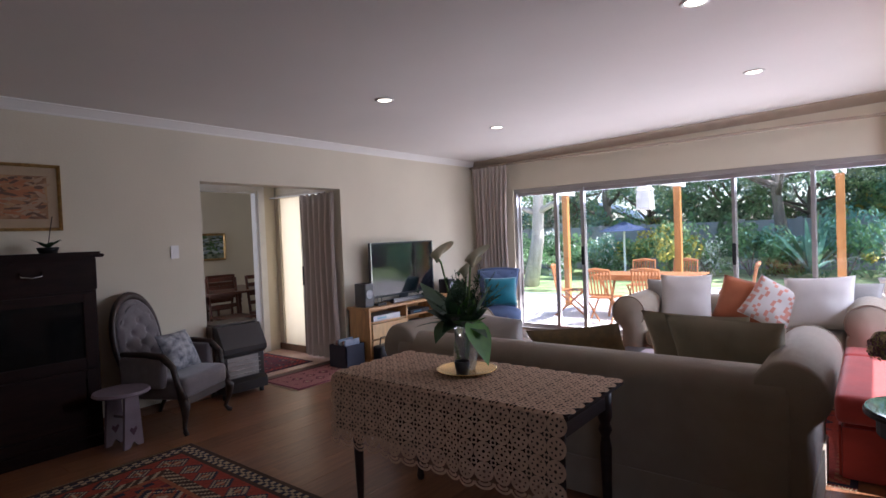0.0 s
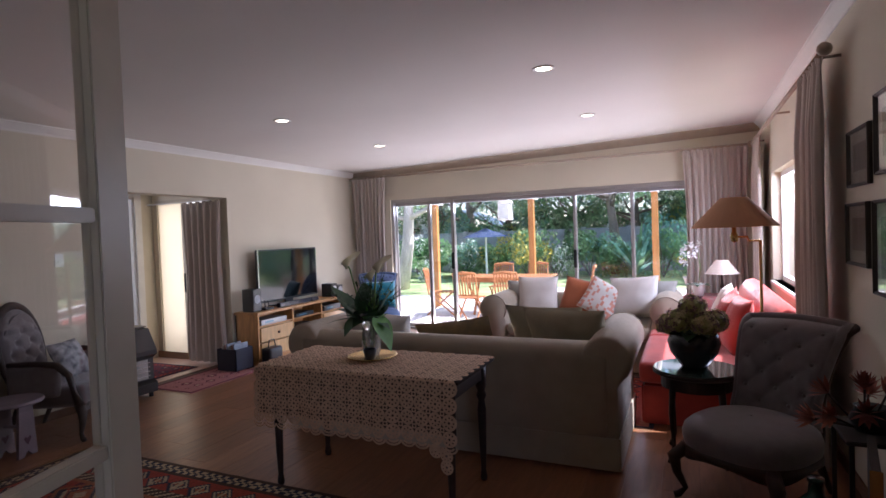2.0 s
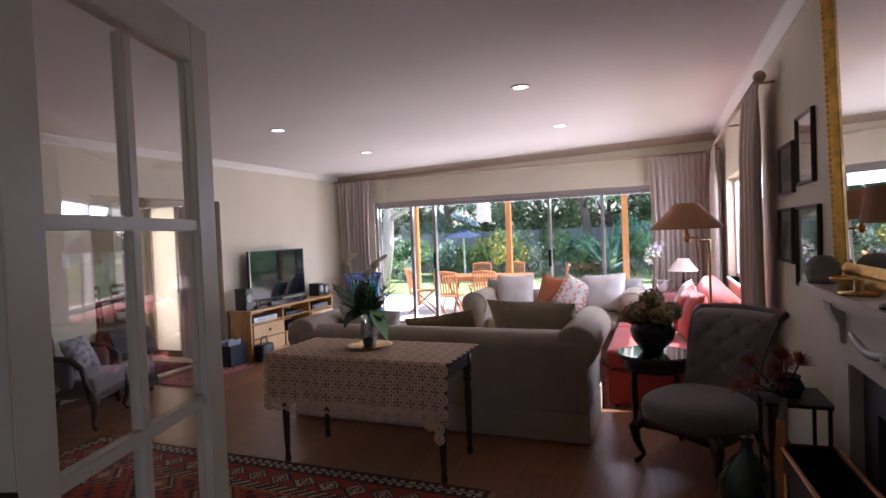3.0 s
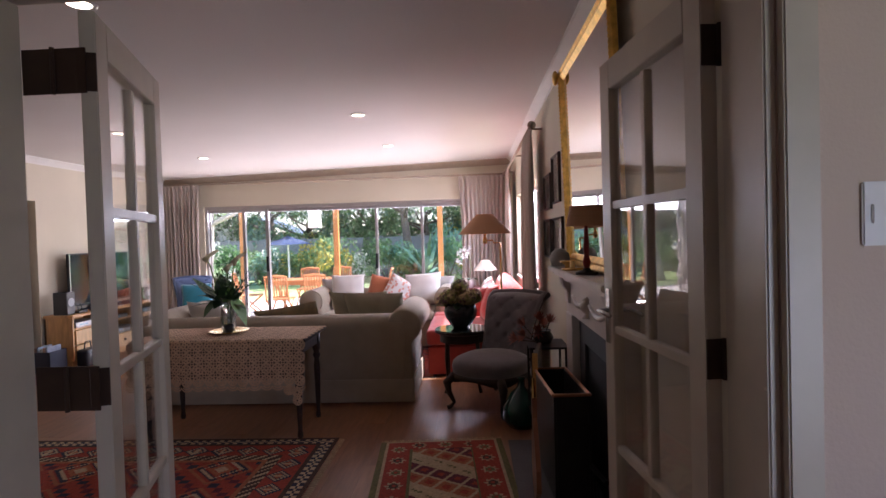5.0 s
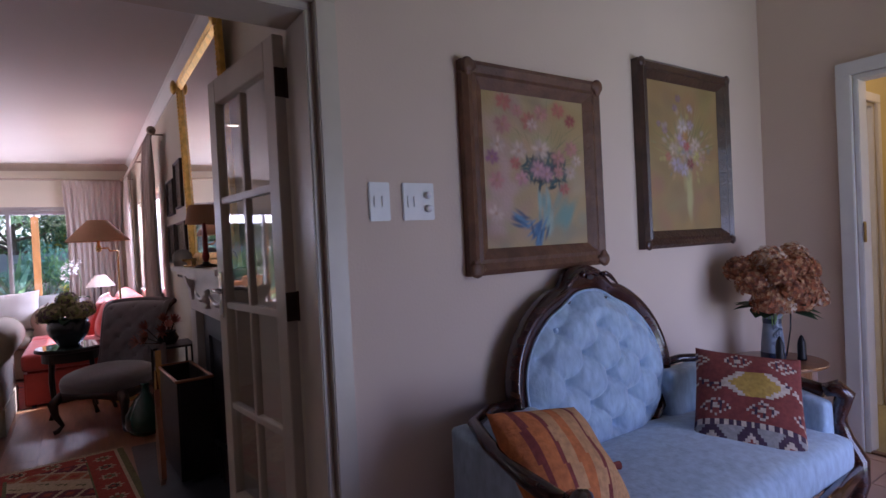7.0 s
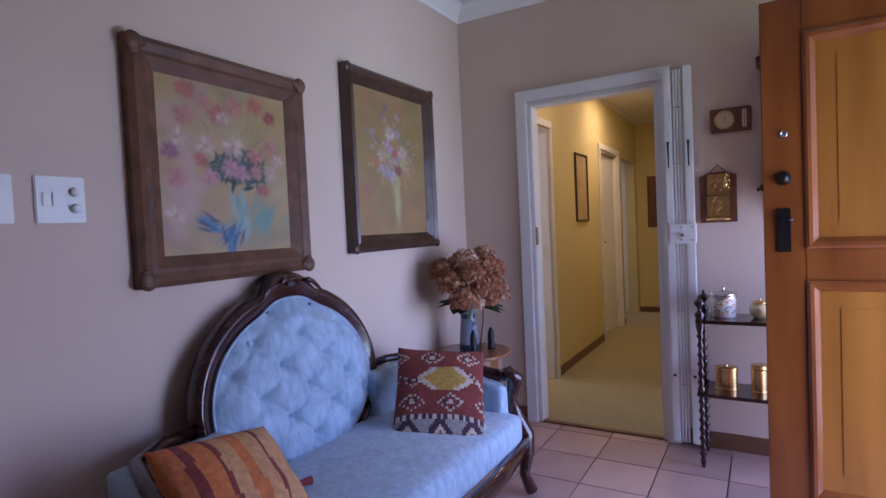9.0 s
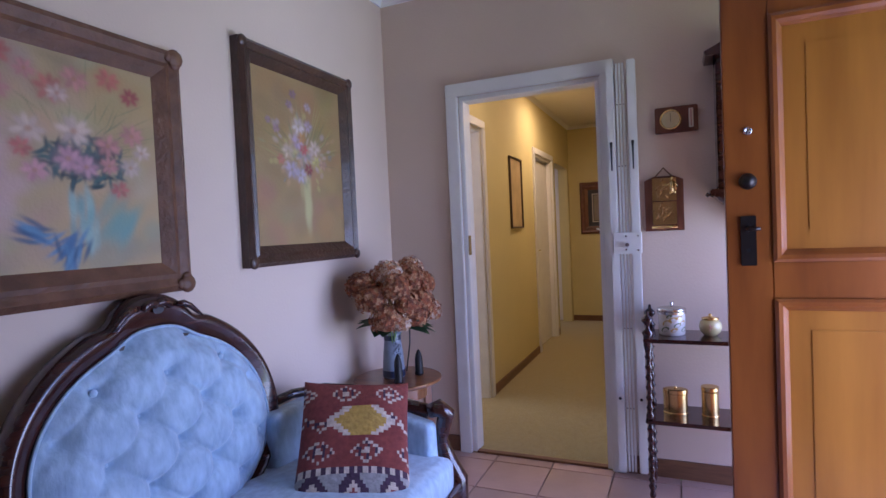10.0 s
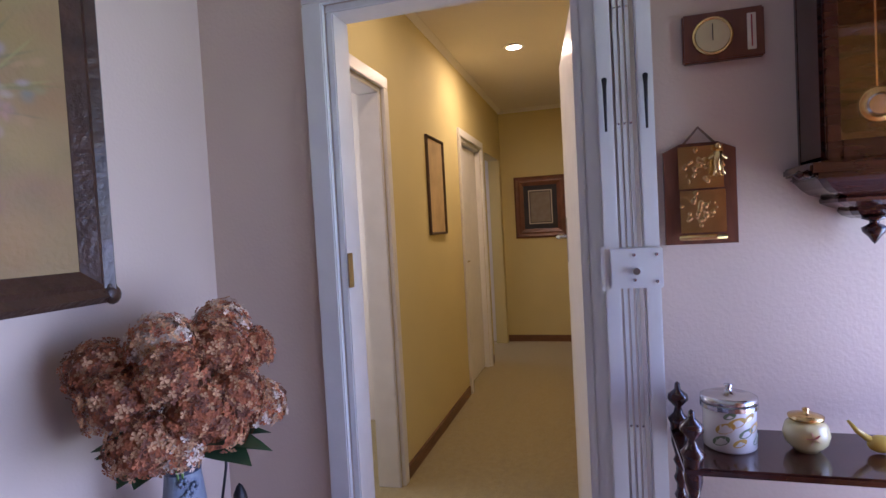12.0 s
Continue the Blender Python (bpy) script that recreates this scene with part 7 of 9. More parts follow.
for x, z, r, c in ((-0.17, 0.27, 0.042, ROSE), (-0.18, 0.18, 0.045, PINK), (-0.04, 0.20, 0.045, ROSE), (0.03, 0.24, 0.04, PINK), (0.13, 0.26, 0.038, ROSE), (0.20, 0.22, 0.032, CRIM), (-0.02, 0.19, 0.03, PALE), (-0.21, 0.10, 0.04, PALE), (-0.10, 0.08, 0.045, PALE), (0.02, 0.09, 0.05, PALE), (0.12, 0.06, 0.04, PINK), (0.20, 0.10, 0.04, PINK), (-0.12, 0.03, 0.03, ROSE), (-0.24, 0.05, 0.035, (0.30, 0.10, 0.20)), (-0.22, -0.04, 0.04, PINK),
                   (0.0, 0.01, 0.042, (0.58, 0.30, 0.34)), (0.05, -0.01, 0.038, (0.58, 0.30, 0.34)), (-0.09, -0.03, 0.036, (0.56, 0.26, 0.28)), (0.19, 0.0, 0.034, PALE), (0.23, 0.05, 0.03, PALE), (-0.23, -0.17, 0.04, PALE), (-0.10, 0.24, 0.03, PINK), (0.12, 0.0, 0.03, PINK), (0.15, -0.07, 0.03, ROSE)):
    bloom(S, x, z, r, c, rs_)
painted("oil_painting", p1, -0.0145, iw, ih, (0.47, 0.33, 0.16), S)

p2, iw, ih = picture("flower_painting", "oil painting of wild flowers in a dark moulded frame", ("y", HY1, -1), 3.50, 4.285, 1.158, 2.072, 0.085, DARKF, OCHREC, depth=0.055)
corners(p2, 0.785, 0.914, 0.026, DARKF, 0.05)
S = []
for k in range(110):
    x, z = rs_.uniform(-iw, iw), rs_.uniform(-ih, ih)
    c = (0.34, 0.22, 0.085) if z > 0 else rs_.choice(((0.40, 0.26, 0.11), (0.42, 0.23, 0.12), (0.30, 0.21, 0.09)))
    S.append((x, z, rs_.uniform(0.04, 0.09), rs_.uniform(0.03, 0.06), rs_.uniform(-1, 1), [v * rs_.uniform(0.75, 1.08) for v in c], rs_.uniform(0.3, 0.6)))
for k in range(20):
    S.append((rs_.gauss(0.02, 0.012), rs_.uniform(-0.29, -0.10), 0.018, 0.05, 0, rs_.choice(((0.50, 0.44, 0.20), (0.44, 0.40, 0.18))), 0.5))
for k in range(70):
    a = rs_.uniform(0.1, 3.0)
    r = rs_.uniform(0.08, 0.24)
    S.append((r * math.cos(a), -0.03 + r * math.sin(a) * 1.15, r * 0.30, 0.0035, a + rs_.uniform(-0.2, 0.2), rs_.choice(((0.20, 0.20, 0.07), (0.36, 0.33, 0.12), (0.14, 0.15, 0.07))), 0.5))
for k in range(200):
    a, r = rs_.uniform(0, 6.28), abs(rs_.gauss(0, 0.10))
    S.append((r * math.cos(a) * 1.25, 0.03 + r * math.sin(a), rs_.uniform(0.010, 0.022), rs_.uniform(0.006, 0.014), a, rs_.choice(((0.44, 0.34, 0.40), (0.52, 0.40, 0.36), (0.48, 0.42, 0.14), (0.30, 0.28, 0.14), (0.20, 0.22, 0.20), (0.46, 0.28, 0.14))), 0.55))
for x, z, r, c in ((-0.02, 0.16, 0.045, (0.58, 0.48, 0.46)), (0.01, 0.06, 0.03, (0.46, 0.06, 0.06)), (0.04, -0.03, 0.032, (0.22, 0.02, 0.04)), (0.09, 0.07, 0.045, (0.56, 0.42, 0.34)), (-0.10, 0.04, 0.04, (0.56, 0.42, 0.30)), (-0.15, 0.0, 0.025, (0.52, 0.16, 0.12)), (-0.03, 0.09, 0.04, (0.44, 0.32, 0.44)), (0.0, 0.11, 0.03, (0.50, 0.24, 0.06)), (-0.08, -0.04, 0.045, (0.42, 0.34, 0.42)), (-0.02, -0.06, 0.04, (0.44, 0.38, 0.46)),
                   (-0.05, 0.30, 0.024, (0.22, 0.12, 0.20)), (-0.08, 0.25, 0.022, (0.26, 0.16, 0.24)), (0.05, 0.26, 0.022, (0.46, 0.36, 0.44)), (-0.22, 0.16, 0.018, (0.28, 0.18, 0.26)), (-0.17, 0.13, 0.022, (0.34, 0.20, 0.26)), (0.10, 0.01, 0.03, (0.50, 0.44, 0.12)), (0.15, 0.0, 0.03, (0.50, 0.28, 0.20)), (0.05, 0.17, 0.03, (0.42, 0.32, 0.40))):
    bloom(S, x, z, r, c, rs_, 6, (0.30, 0.22, 0.10))
painted("oil_painting", p2, -0.0175, iw, ih, (0.36, 0.24, 0.10), S)

for lab, x0, x1, kn in (("white double rocker light switch beside the dimmer", 2.075, 2.155, 0), ("white switch plate with two round dimmer knobs", 2.205, 2.335, 1)):
    s = thing("light_switch", lab, "light switch", at=((x0 + x1) / 2, HY1, 1.39))
    w = (x1 - x0) / 2
    part("plate", blocks((-w, w, -0.008, 0, -0.066, 0.066), bev=0.003), WHITE, s)
    for dx in (-0.015, 0.015) if not kn else (-0.04, -0.015):
        part("rocker", blocks((dx - 0.009, dx + 0.009, -0.013, -0.008, -0.02, 0.02), bev=0.002), WHITE, s)
    if kn:
        for dz in (-0.025, 0.022):
            part("dimmer_knob", lathe([(0, 0), (0.013, 0), (0.013, 0.012), (0.009, 0.016), (0, 0.016)], 16), WHITE, s, smooth=True).matrix_local = pose(0.035, -0.008, dz, 90)

# settee
se = thing("settee", "carved mahogany settee with pale blue deep-buttoned oval back", "settee", at=(3.03, -1.90, 0))
b = soft_block(-0.70, 0.74, -0.68, -0.02, 0.25, 0.40, 0.06)
for v in b.verts:
    if v.co.z > 0.32:
        v.co.z += 0.05 * (1 - (v.co.x / 0.75) ** 2) * max(0, 1 - ((v.co.y + 0.35) / 0.36) ** 2)
part("seat", b, BLUEUP, se, smooth=True)
rows_ = []
SW, SH, SC = 0.415, 0.352, 0.635


def oval(a):
    return Vector((SW * math.cos(a) * (1 + 0.03 * math.sin(a)), 0, SH * (math.sin(a) if math.sin(a) > 0 else 0.8 * math.sin(a)) + 0.030 * math.exp(-((a - math.pi / 2) / 0.30) ** 4)))


def deep_tuft(u, v, p, q):
    """Deep buttoning: narrow dimples joined by fine diagonal pleats, the cloth full between them."""
    a, b = u / p + v / q, u / p - v / q
    da, db = abs(a / 2 - round(a / 2)) * 2, abs(b / 2 - round(b / 2)) * 2
    crease = min(1.0, min(da, db) / 0.16)
    near = min(math.hypot((u / p - ui) * p, (v / q - vj) * q) for ui in range(math.floor(u / p), math.floor(u / p) + 2) for vj in range(math.floor(v / q), math.floor(v / q) + 2) if (ui + vj) % 2 == 0)
    return 0.16 * crease ** 0.6 + 0.84 * (1 - math.exp(-(near / 0.030) ** 1.3))


for j in range(71):
    r = j / 70
    row = []
    for i in range(161):
        e = oval(2 * math.pi * i / 160) * r
        k = 0.062 * deep_tuft(e.x, e.z - 0.04, 0.112, 0.098) * min(1, (1 - r) * 5) ** 0.5
        row.append(Vector((e.x, -0.03 + 0.05 * (e.z / SH) - k - 0.035 * (1 - r * r), e.z + SC)))
    rows_.append(row)
sb = part("backrest", sheet(rows_), BLUEUP, se, smooth=True)
part("back_panel", lathe([(0, 0), (SW, 0), (SW, 0.03), (0, 0.03)], 40), DARKW, se).matrix_local = pose(0, 0.035, SC, 90) @ Matrix.Diagonal((1, SH / SW, 1, 1))
for i in range(-5, 6):
    for j in range(-5, 6):
        x, z = i * 0.112, j * 0.098 + 0.04
        if (i + j) % 2 == 0 and (x / (SW * 0.88)) ** 2 + (z / (SH * (0.88 if z > 0 else 0.7))) ** 2 < 1:
            buttons([pose(x, -0.056 + 0.05 * z / SH, z + SC, 90)], 0.012, BLUEUP, sb)


def frame_width(a):
    """Width of the show-wood: a high middle lobe, a notch, and a shoulder either side that thins downward."""
    d = abs(a - math.pi / 2)
    if d < 0.30:
        return 0.054 + 0.044 * math.cos(d / 0.30 * math.pi / 2) ** 0.7
    return 0.054 + 0.020 * math.sin(min(1, (d - 0.30) / 0.16) * math.pi / 2) * math.exp(-max(0, d - 0.46) * 1.1)


bm = bmesh.new()
rings = []
NR = 120
for i in range(NR + 1):
    a = radians(-50 + i * 280 / NR)
    o = oval(a)
    n_ = Vector((math.cos(a) / SW, 0, math.sin(a) / SH)).normalized()
    w = frame_width(a)
    ring = []
    for p, y in ((-0.012, 0.0), (-0.012, -0.030), (-0.004, -0.044), (0.008, -0.050), (w * 0.3, -0.054), (w * 0.5, -0.060), (w * 0.72, -0.062), (w * 0.92, -0.050), (w, -0.030), (w, -0.002), (w * 0.8, 0.012), (0.0, 0.012)):
        q = o + n_ * p
        ring.append(bm.verts.new((q.x, y + 0.05 * o.z / SH, q.z + SC)))
    rings.append(ring)
for r0, r1 in zip(rings, rings[1:]):
    for k in range(12):
        bm.faces.new((r0[k], r0[(k + 1) % 12], r1[(k + 1) % 12], r1[k]))
bm.faces.new(rings[0]), bm.faces.new(rings[-1][::-1])
bmesh.ops.recalc_face_normals(bm, faces=bm.faces)
part("back_frame", bm, MAHOG, se, "polished carved mahogany back frame", smooth=True)
cr = bmesh.new()
ctop = oval(math.pi / 2).z + SC
for s in (-1, 1):
    tube([(s * (0.018 + 0.030 * math.cos(k * 0.5)), -0.012, ctop + 0.052 + 0.020 * math.sin(k * 0.5)) for k in range(7)], [0.009, 0.011, 0.012, 0.012, 0.011, 0.009, 0.006], seg=8, bm=cr)
    tube([(s * (0.070 + 0.022 * k), -0.016 - 0.002 * k, ctop + 0.060 - 0.010 * k + 0.010 * math.sin(k * 1.1)) for k in range(5)], [0.008, 0.011, 0.010, 0.008, 0.004], seg=8, bm=cr)
part("crest_carving", cr, MAHOG, se, smooth=True)
# The crest isn't pierced; the hole's dark is a black disc.
part("crest_piercing", lathe([(0, 0), (0.012, 0), (0.012, 0.002), (0, 0.002)], 16), BLACK, se, "black disc in place of the pierced hole in the crest").matrix_local = pose(0, -0.014, ctop + 0.05, 90) @ Matrix.Diagonal((1.6, 1, 1, 1))
pp_ = [oval(radians(-50 + i * 280 / 80)) for i in range(81)]
part("piping", tube([Vector((o.x * 0.985, -0.052 + 0.05 * o.z / SH, o.z * 0.985 + SC)) for o in pp_], 0.005, seg=6), BLUEUP, se, smooth=True)
for s in (-1, 1):
    x = s * 0.72
    bm = soft_block(s * 0.715 - 0.04, s * 0.715 + 0.04, -0.60, -0.03, 0.33, 0.60, 0.03)
    for v in bm.verts:
        if v.co.z > 0.5:
            v.co.z -= 0.10 * ((-v.co.y) / 0.6) ** 1.5 - 0.02
    soft_block(min(s * 0.38, s * 0.72), max(s * 0.38, s * 0.72), -0.12, -0.03, 0.33, 0.615, 0.03, bm=bm)
    arm = part("arm", bm, BLUEUP, se, smooth=True)
    part("arm_rail", tube([(s * 0.43, -0.02, 0.63), (s * 0.58, -0.03, 0.635), (s * 0.70, -0.10, 0.63), (s * 0.755, -0.25, 0.615), (s * 0.765, -0.42, 0.575), (s * 0.76, -0.56, 0.55)], [0.018, 0.02, 0.022, 0.024, 0.026, 0.03], seg=10), MAHOG, se, smooth=True)
    part("arm_scroll", tube([(s * 0.74, -0.57, 0.56), (s * 0.75, -0.61, 0.575), (s * 0.76, -0.635, 0.55), (s * 0.77, -0.62, 0.51), (s * 0.775, -0.60, 0.44), (s * 0.785, -0.62, 0.36), (s * 0.79, -0.66, 0.28), (s * 0.78, -0.67, 0.20), (s * 0.77, -0.655, 0.10), (s * 0.79, -0.68, 0.015)], [0.028, 0.036, 0.036, 0.032, 0.028, 0.034, 0.042, 0.034, 0.024, 0.03], seg=12), MAHOG, se, smooth=True)
    part("back_leg", tube([(s * 0.6, -0.03, 0.3), (s * 0.6, 0.0, 0.12), (s * 0.62, 0.04, 0.0)], [0.025, 0.02, 0.016]), MAHOG, se, smooth=True)
    for z in (0.46, 0.52):
        buttons([pose(s * 0.69, -0.18, z, 90, 0, -60 * s)], 0.011, BLUEUP, arm)
part("seat_rail", tube([(-0.76, -0.66, 0.25), (-0.4, -0.70, 0.235), (0, -0.71, 0.245), (0.4, -0.70, 0.235), (0.76, -0.66, 0.25)], 0.032, seg=10, flat=1.3), MAHOG, se, smooth=True)

KRED, KGREY, KYEL, KCRM, KBLK = mat("kilim_red", (0.22, 0.045, 0.035), 0.95, var=0.2, scale=60, bump=0.6, bscale=400), mat("kilim_grey", (0.30, 0.28, 0.26), 0.95, var=0.2, scale=60, bump=0.6), mat("kilim_yellow", (0.42, 0.26, 0.05), 0.95, var=0.2, scale=60, bump=0.6), mat("kilim_cream", (0.52, 0.42, 0.33), 0.95, var=0.2, scale=60, bump=0.6), mat("kilim_dark", (0.06, 0.03, 0.05), 0.95, var=0.2, scale=60, bump=0.6)


def kilim_face(u, v):
    u2, v2 = u * 3, v
    if v2 < 0.26:
        a, b = u2 - round(u2 * 1.0) + 0.0, (v2 - 0.14) * 3
        a = (u2 % 1) - 0.5
        r = abs(a) + abs(b) * 0.9
        if r < 0.12:
            return 0
        if r < 0.24:
            return 3
        return 4 if r < 0.46 and max(abs(a), abs(b)) < 0.36 else 1
    if v2 < 0.30:
        return 3 if int(u * 26) % 2 else 4
    a = (u * 2.5 + (0.5 if v2 > 0.62 else 0)) % 1 - 0.5
    b = ((v2 - 0.30) / 0.22) % 1 - 0.5
    if 0.52 < v2 < 0.74 and abs(u - 0.55) + abs(v2 - 0.63) * 1.6 < 0.32:
        return 2 if abs(u - 0.55) + abs(v2 - 0.63) * 1.6 < 0.24 else 3
    r = abs(a) + abs(b)
    if r < 0.12 or 0.30 < r < 0.37:
        return 3
    if r < 0.30:
        return 4 if int(u * 40) % 3 == 0 else 0
    return 0


def fine_cushion(label, m, w, d, h, mats_, f, n=44):
    th = thing("cushion", label, "cushion")
    th.matrix_world = m
    bm = pillow(w, d, h, seg=n, pinch=0.05)
    for fc in bm.faces:
        c = fc.calc_center_median()
        fc.material_index = f(min(max(c.x / w + 0.5, 0), 1), min(max(c.y / d + 0.5, 0), 1))
    part("cover", bm, mats_, th, smooth=True)
    return th


fine_cushion("red, cream and mustard kilim cushion leaning on the settee back", pose(3.46, -2.32, 0.520, 42, 0, -52) @ pose(0, 0, 0, 0, 0, -8), 0.40, 0.53, 0.13, [KRED, KGREY, KYEL, KCRM, KBLK], kilim_face)
ORG, TAN = mat("orange_weave", (0.50, 0.15, 0.04), 0.9, var=0.2, scale=50, bump=0.5), mat("tan_weave", (0.50, 0.26, 0.11), 0.9, var=0.2, scale=50, bump=0.5)
fine_cushion("orange and tan striped woven cushion slumped on the settee arm", pose(2.455, -2.27, 0.555, 46, 0, 14) @ pose(0, 0, 0, 0, 0, -14), 0.42, 0.36, 0.17, [ORG, TAN, KRED], lambda u, v: (2 if abs(u - 0.15) < 0.03 or abs(u - 0.32) < 0.02 or abs(u - 0.68) < 0.02 else (0 if u < 0.3 or abs(u - 0.5) < 0.05 else 1)))
ts = thing("tassel", "small dark red tassel lying on the settee seat", "tassel", at=(2.66, -2.25, 0.455))
part("cord", tube([(0, 0, 0), (0.05, 0.01, 0.005), (0.09, 0.0, 0.002)], [0.012, 0.01, 0.015]), KRED, ts, smooth=True)

# round table with hydrangeas
TX, TY, TZ = 4.25, -2.07, 0.545
OAKM = mat("varnished_oak", (0.22, 0.085, 0.03), 0.3, var=0.3, scale=5, stretch=(5, 1, 1), coat=0.4)
tt = thing("round_table", "small round varnished table on splayed square legs", "table", at=(TX, TY, 0))
part("tabletop", lathe([(0, TZ - 0.022), (0.205, TZ - 0.022), (0.222, TZ - 0.012), (0.222, TZ - 0.004), (0.215, TZ), (0, TZ)], 44), OAKM, tt, smooth=False)
part("apron", lathe([(0.14, TZ - 0.09), (0.15, TZ - 0.09), (0.15, TZ - 0.022), (0.14, TZ - 0.022)], 32), OAKM, tt)
for a in (20, 110, 200, 290):
    x, y = 0.145 * math.cos(radians(a)), 0.145 * math.sin(radians(a))
    bm = tube([(x, y, TZ - 0.025), (x * 1.12, y * 1.12, 0.0)], [0.026, 0.019], seg=4)
    part("leg", bm, OAKM, tt)
hv = thing("vase", "grey stoneware vase with dark bands and raised flowers", "vase", at=(TX + 0.0, TY + 0.02, TZ))
STONEW = mat("grey_stoneware", (0.22, 0.25, 0.30), 0.5, var=0.15, scale=20, bump=0.2)
vz = part("body", lathe([(0, 0), (0.052, 0), (0.056, 0.01), (0.056, 0.045), (0.050, 0.12), (0.042, 0.19), (0.042, 0.215), (0.055, 0.245), (0.048, 0.245), (0.036, 0.21), (0, 0.2)], 32), STONEW, hv, smooth=True)
NAVYG = mat("dark_blue_glaze", (0.02, 0.03, 0.06), 0.3, coat=0.3)
for z0, z1, r in ((0.008, 0.04, 0.0575), (0.19, 0.215, 0.0435)):
    part("band", lathe([(r - 0.004, z0), (r, z0), (r, z1), (r - 0.004, z1)], 32), NAVYG, hv, "dark blue glazed band", smooth=False)
rs_ = random.Random(3)
for k in range(7):
    a = -2.4 + 0.25 * (k % 3)
    bm = bmesh.new()
    for j in range(6):
        t = 2 * math.pi * j / 6
        bmesh.ops.create_icosphere(bm, subdivisions=1, radius=0.0055, matrix=Matrix.Translation((0.050 * math.cos(a), 0.050 * math.sin(a), 0.09 + 0.014 * k)) @ Matrix.Translation((0.008 * math.cos(t) * math.sin(a), -0.008 * math.cos(t) * math.cos(a), 0.008 * math.sin(t))))
    part("raised_flower", bm, STONEW, hv, smooth=True)
HM = [mat("hydrangea_rust", (0.33, 0.10, 0.035), 0.8, var=0.35, scale=40), mat("hydrangea_tan", (0.46, 0.24, 0.11), 0.8, var=0.3, scale=40), mat("hydrangea_brown", (0.18, 0.065, 0.03), 0.8, var=0.35, scale=40)]
HM2 = [mat("hydrangea_pale", (0.60, 0.46, 0.34), 0.8, var=0.25, scale=40), HM[1], HM[0]]
hy = thing("hydrangea_bunch", "large bunch of rust and cream silk hydrangeas with dark leaves", "flowers", at=(TX - 0.01, TY + 0.01, TZ + 0.27))
rs_ = random.Random(21)
for k, (x, y, z, r) in enumerate(((-0.15, 0.02, 0.14, 0.075), (-0.17, -0.06, 0.05, 0.07), (-0.08, -0.12, 0.10, 0.075), (-0.06, -0.02, 0.24, 0.078), (0.03, -0.10, 0.22, 0.075), (0.10, -0.06, 0.26, 0.07), (0.15, -0.10, 0.19, 0.062), (0.02, -0.14, 0.11, 0.075), (-0.02, -0.13, 0.05, 0.07),
                                  (0.13, -0.14, 0.05, 0.062), (-0.12, 0.1, 0.2, 0.07), (0.06, 0.08, 0.22, 0.07), (-0.13, -0.11, 0.03, 0.05), (0.16, 0.0, 0.14, 0.065), (-0.11, -0.09, 0.19, 0.07))):
    bm = bmesh.new()
    bmesh.ops.create_icosphere(bm, subdivisions=2, radius=r * 0.82, matrix=Matrix.Translation((x, y, z)))
    flower_head((x, y, z), r * 1.06, 300, 3, rs_, bm, 0.0095)
    part("flower_head", bm, HM2 if k in (3, 5, 9, 12) else HM, hy)
    part("stem", tube([(x * 0.9, y * 0.9, z - r * 0.7), (x * 0.3, y * 0.3, 0.0), (x * 0.1, y * 0.1, -0.12)], 0.003, seg=5), STEMG, hy)
for k in range(20):
    a = k * 2.4
    rr_ = 0.20
    part("leaf", leaf_blade((0.04 * math.cos(a), 0.04 * math.sin(a), 0.0), (rr_ * math.cos(a), rr_ * math.sin(a) - 0.02, rs_.uniform(-0.03, 0.08)), 0.12, bmesh.new(), droop=0.03), LEAFG, hy, smooth=True)
for x, y, h in ((TX - 0.10, TY - 0.06, 0.145), (TX + 0.075, TY - 0.085, 0.13)):
    sh = thing("shell_case", "small dark pointed metal shell standing on the round table", "ornament", "dark metal shells by the vase", at=(x, y, TZ))
    part("body", lathe([(0, 0), (0.022, 0), (0.022, 0.012), (0.020, 0.016), (0.020, h * 0.6), (0.016, h * 0.78), (0.008, h * 0.93), (0, h)], 18), IRON, sh, smooth=True)
cb = thing("cable", "thin dark cable hanging behind the vase to the table", "cable")
part("cord", tube([(TX + 0.12, TY - 0.02, TZ + 0.27), (TX + 0.11, TY - 0.02, TZ + 0.15), (TX + 0.09, TY - 0.01, TZ + 0.04), (TX + 0.10, TY, TZ + 0.004)], 0.004, seg=6), BLACK, cb, smooth=True)

# folding security gate, stacked beside the corridor door
ga = thing("security_gate", "white folding steel security gate stacked open beside the corridor door", "gate")
part("stile", blocks((4.645, 4.685, -3.125, -3.085, 0.03, 2.06), bev=0.004), WHITE, ga)
part("stile", blocks((4.645, 4.685, -3.225, -3.185, 0.03, 2.06), bev=0.004), WHITE, ga)
for k, y in enumerate((-3.137, -3.152, -3.167)):
    part("upright", blocks((4.655, 4.675, y - 0.0045, y + 0.0045, 0.03, 2.05)), WHITE, ga)
for z in (0.35, 0.75, 1.55, 1.85):
    for y in (-3.137, -3.152, -3.167):
        part("rivet", lathe([(0, 0), (0.004, 0), (0.003, 0.003), (0, 0.004)], 8), STEEL, ga).matrix_local = pose(4.655, y, z, 0, -90, 0)
lk = part("lock_case", blocks((4.632, 4.69, -3.23, -3.10, 1.12, 1.225), (4.64, 4.69, -3.10, -3.075, 1.115, 1.23), bev=0.003), WHITE, ga, "white steel lock case")
part("key_cylinder", lathe([(0, 0), (0.009, 0), (0.009, 0.014), (0, 0.014)], 14), STEEL, lk).matrix_local = pose(4.632, -3.165, 1.165, 0, -90, 0)
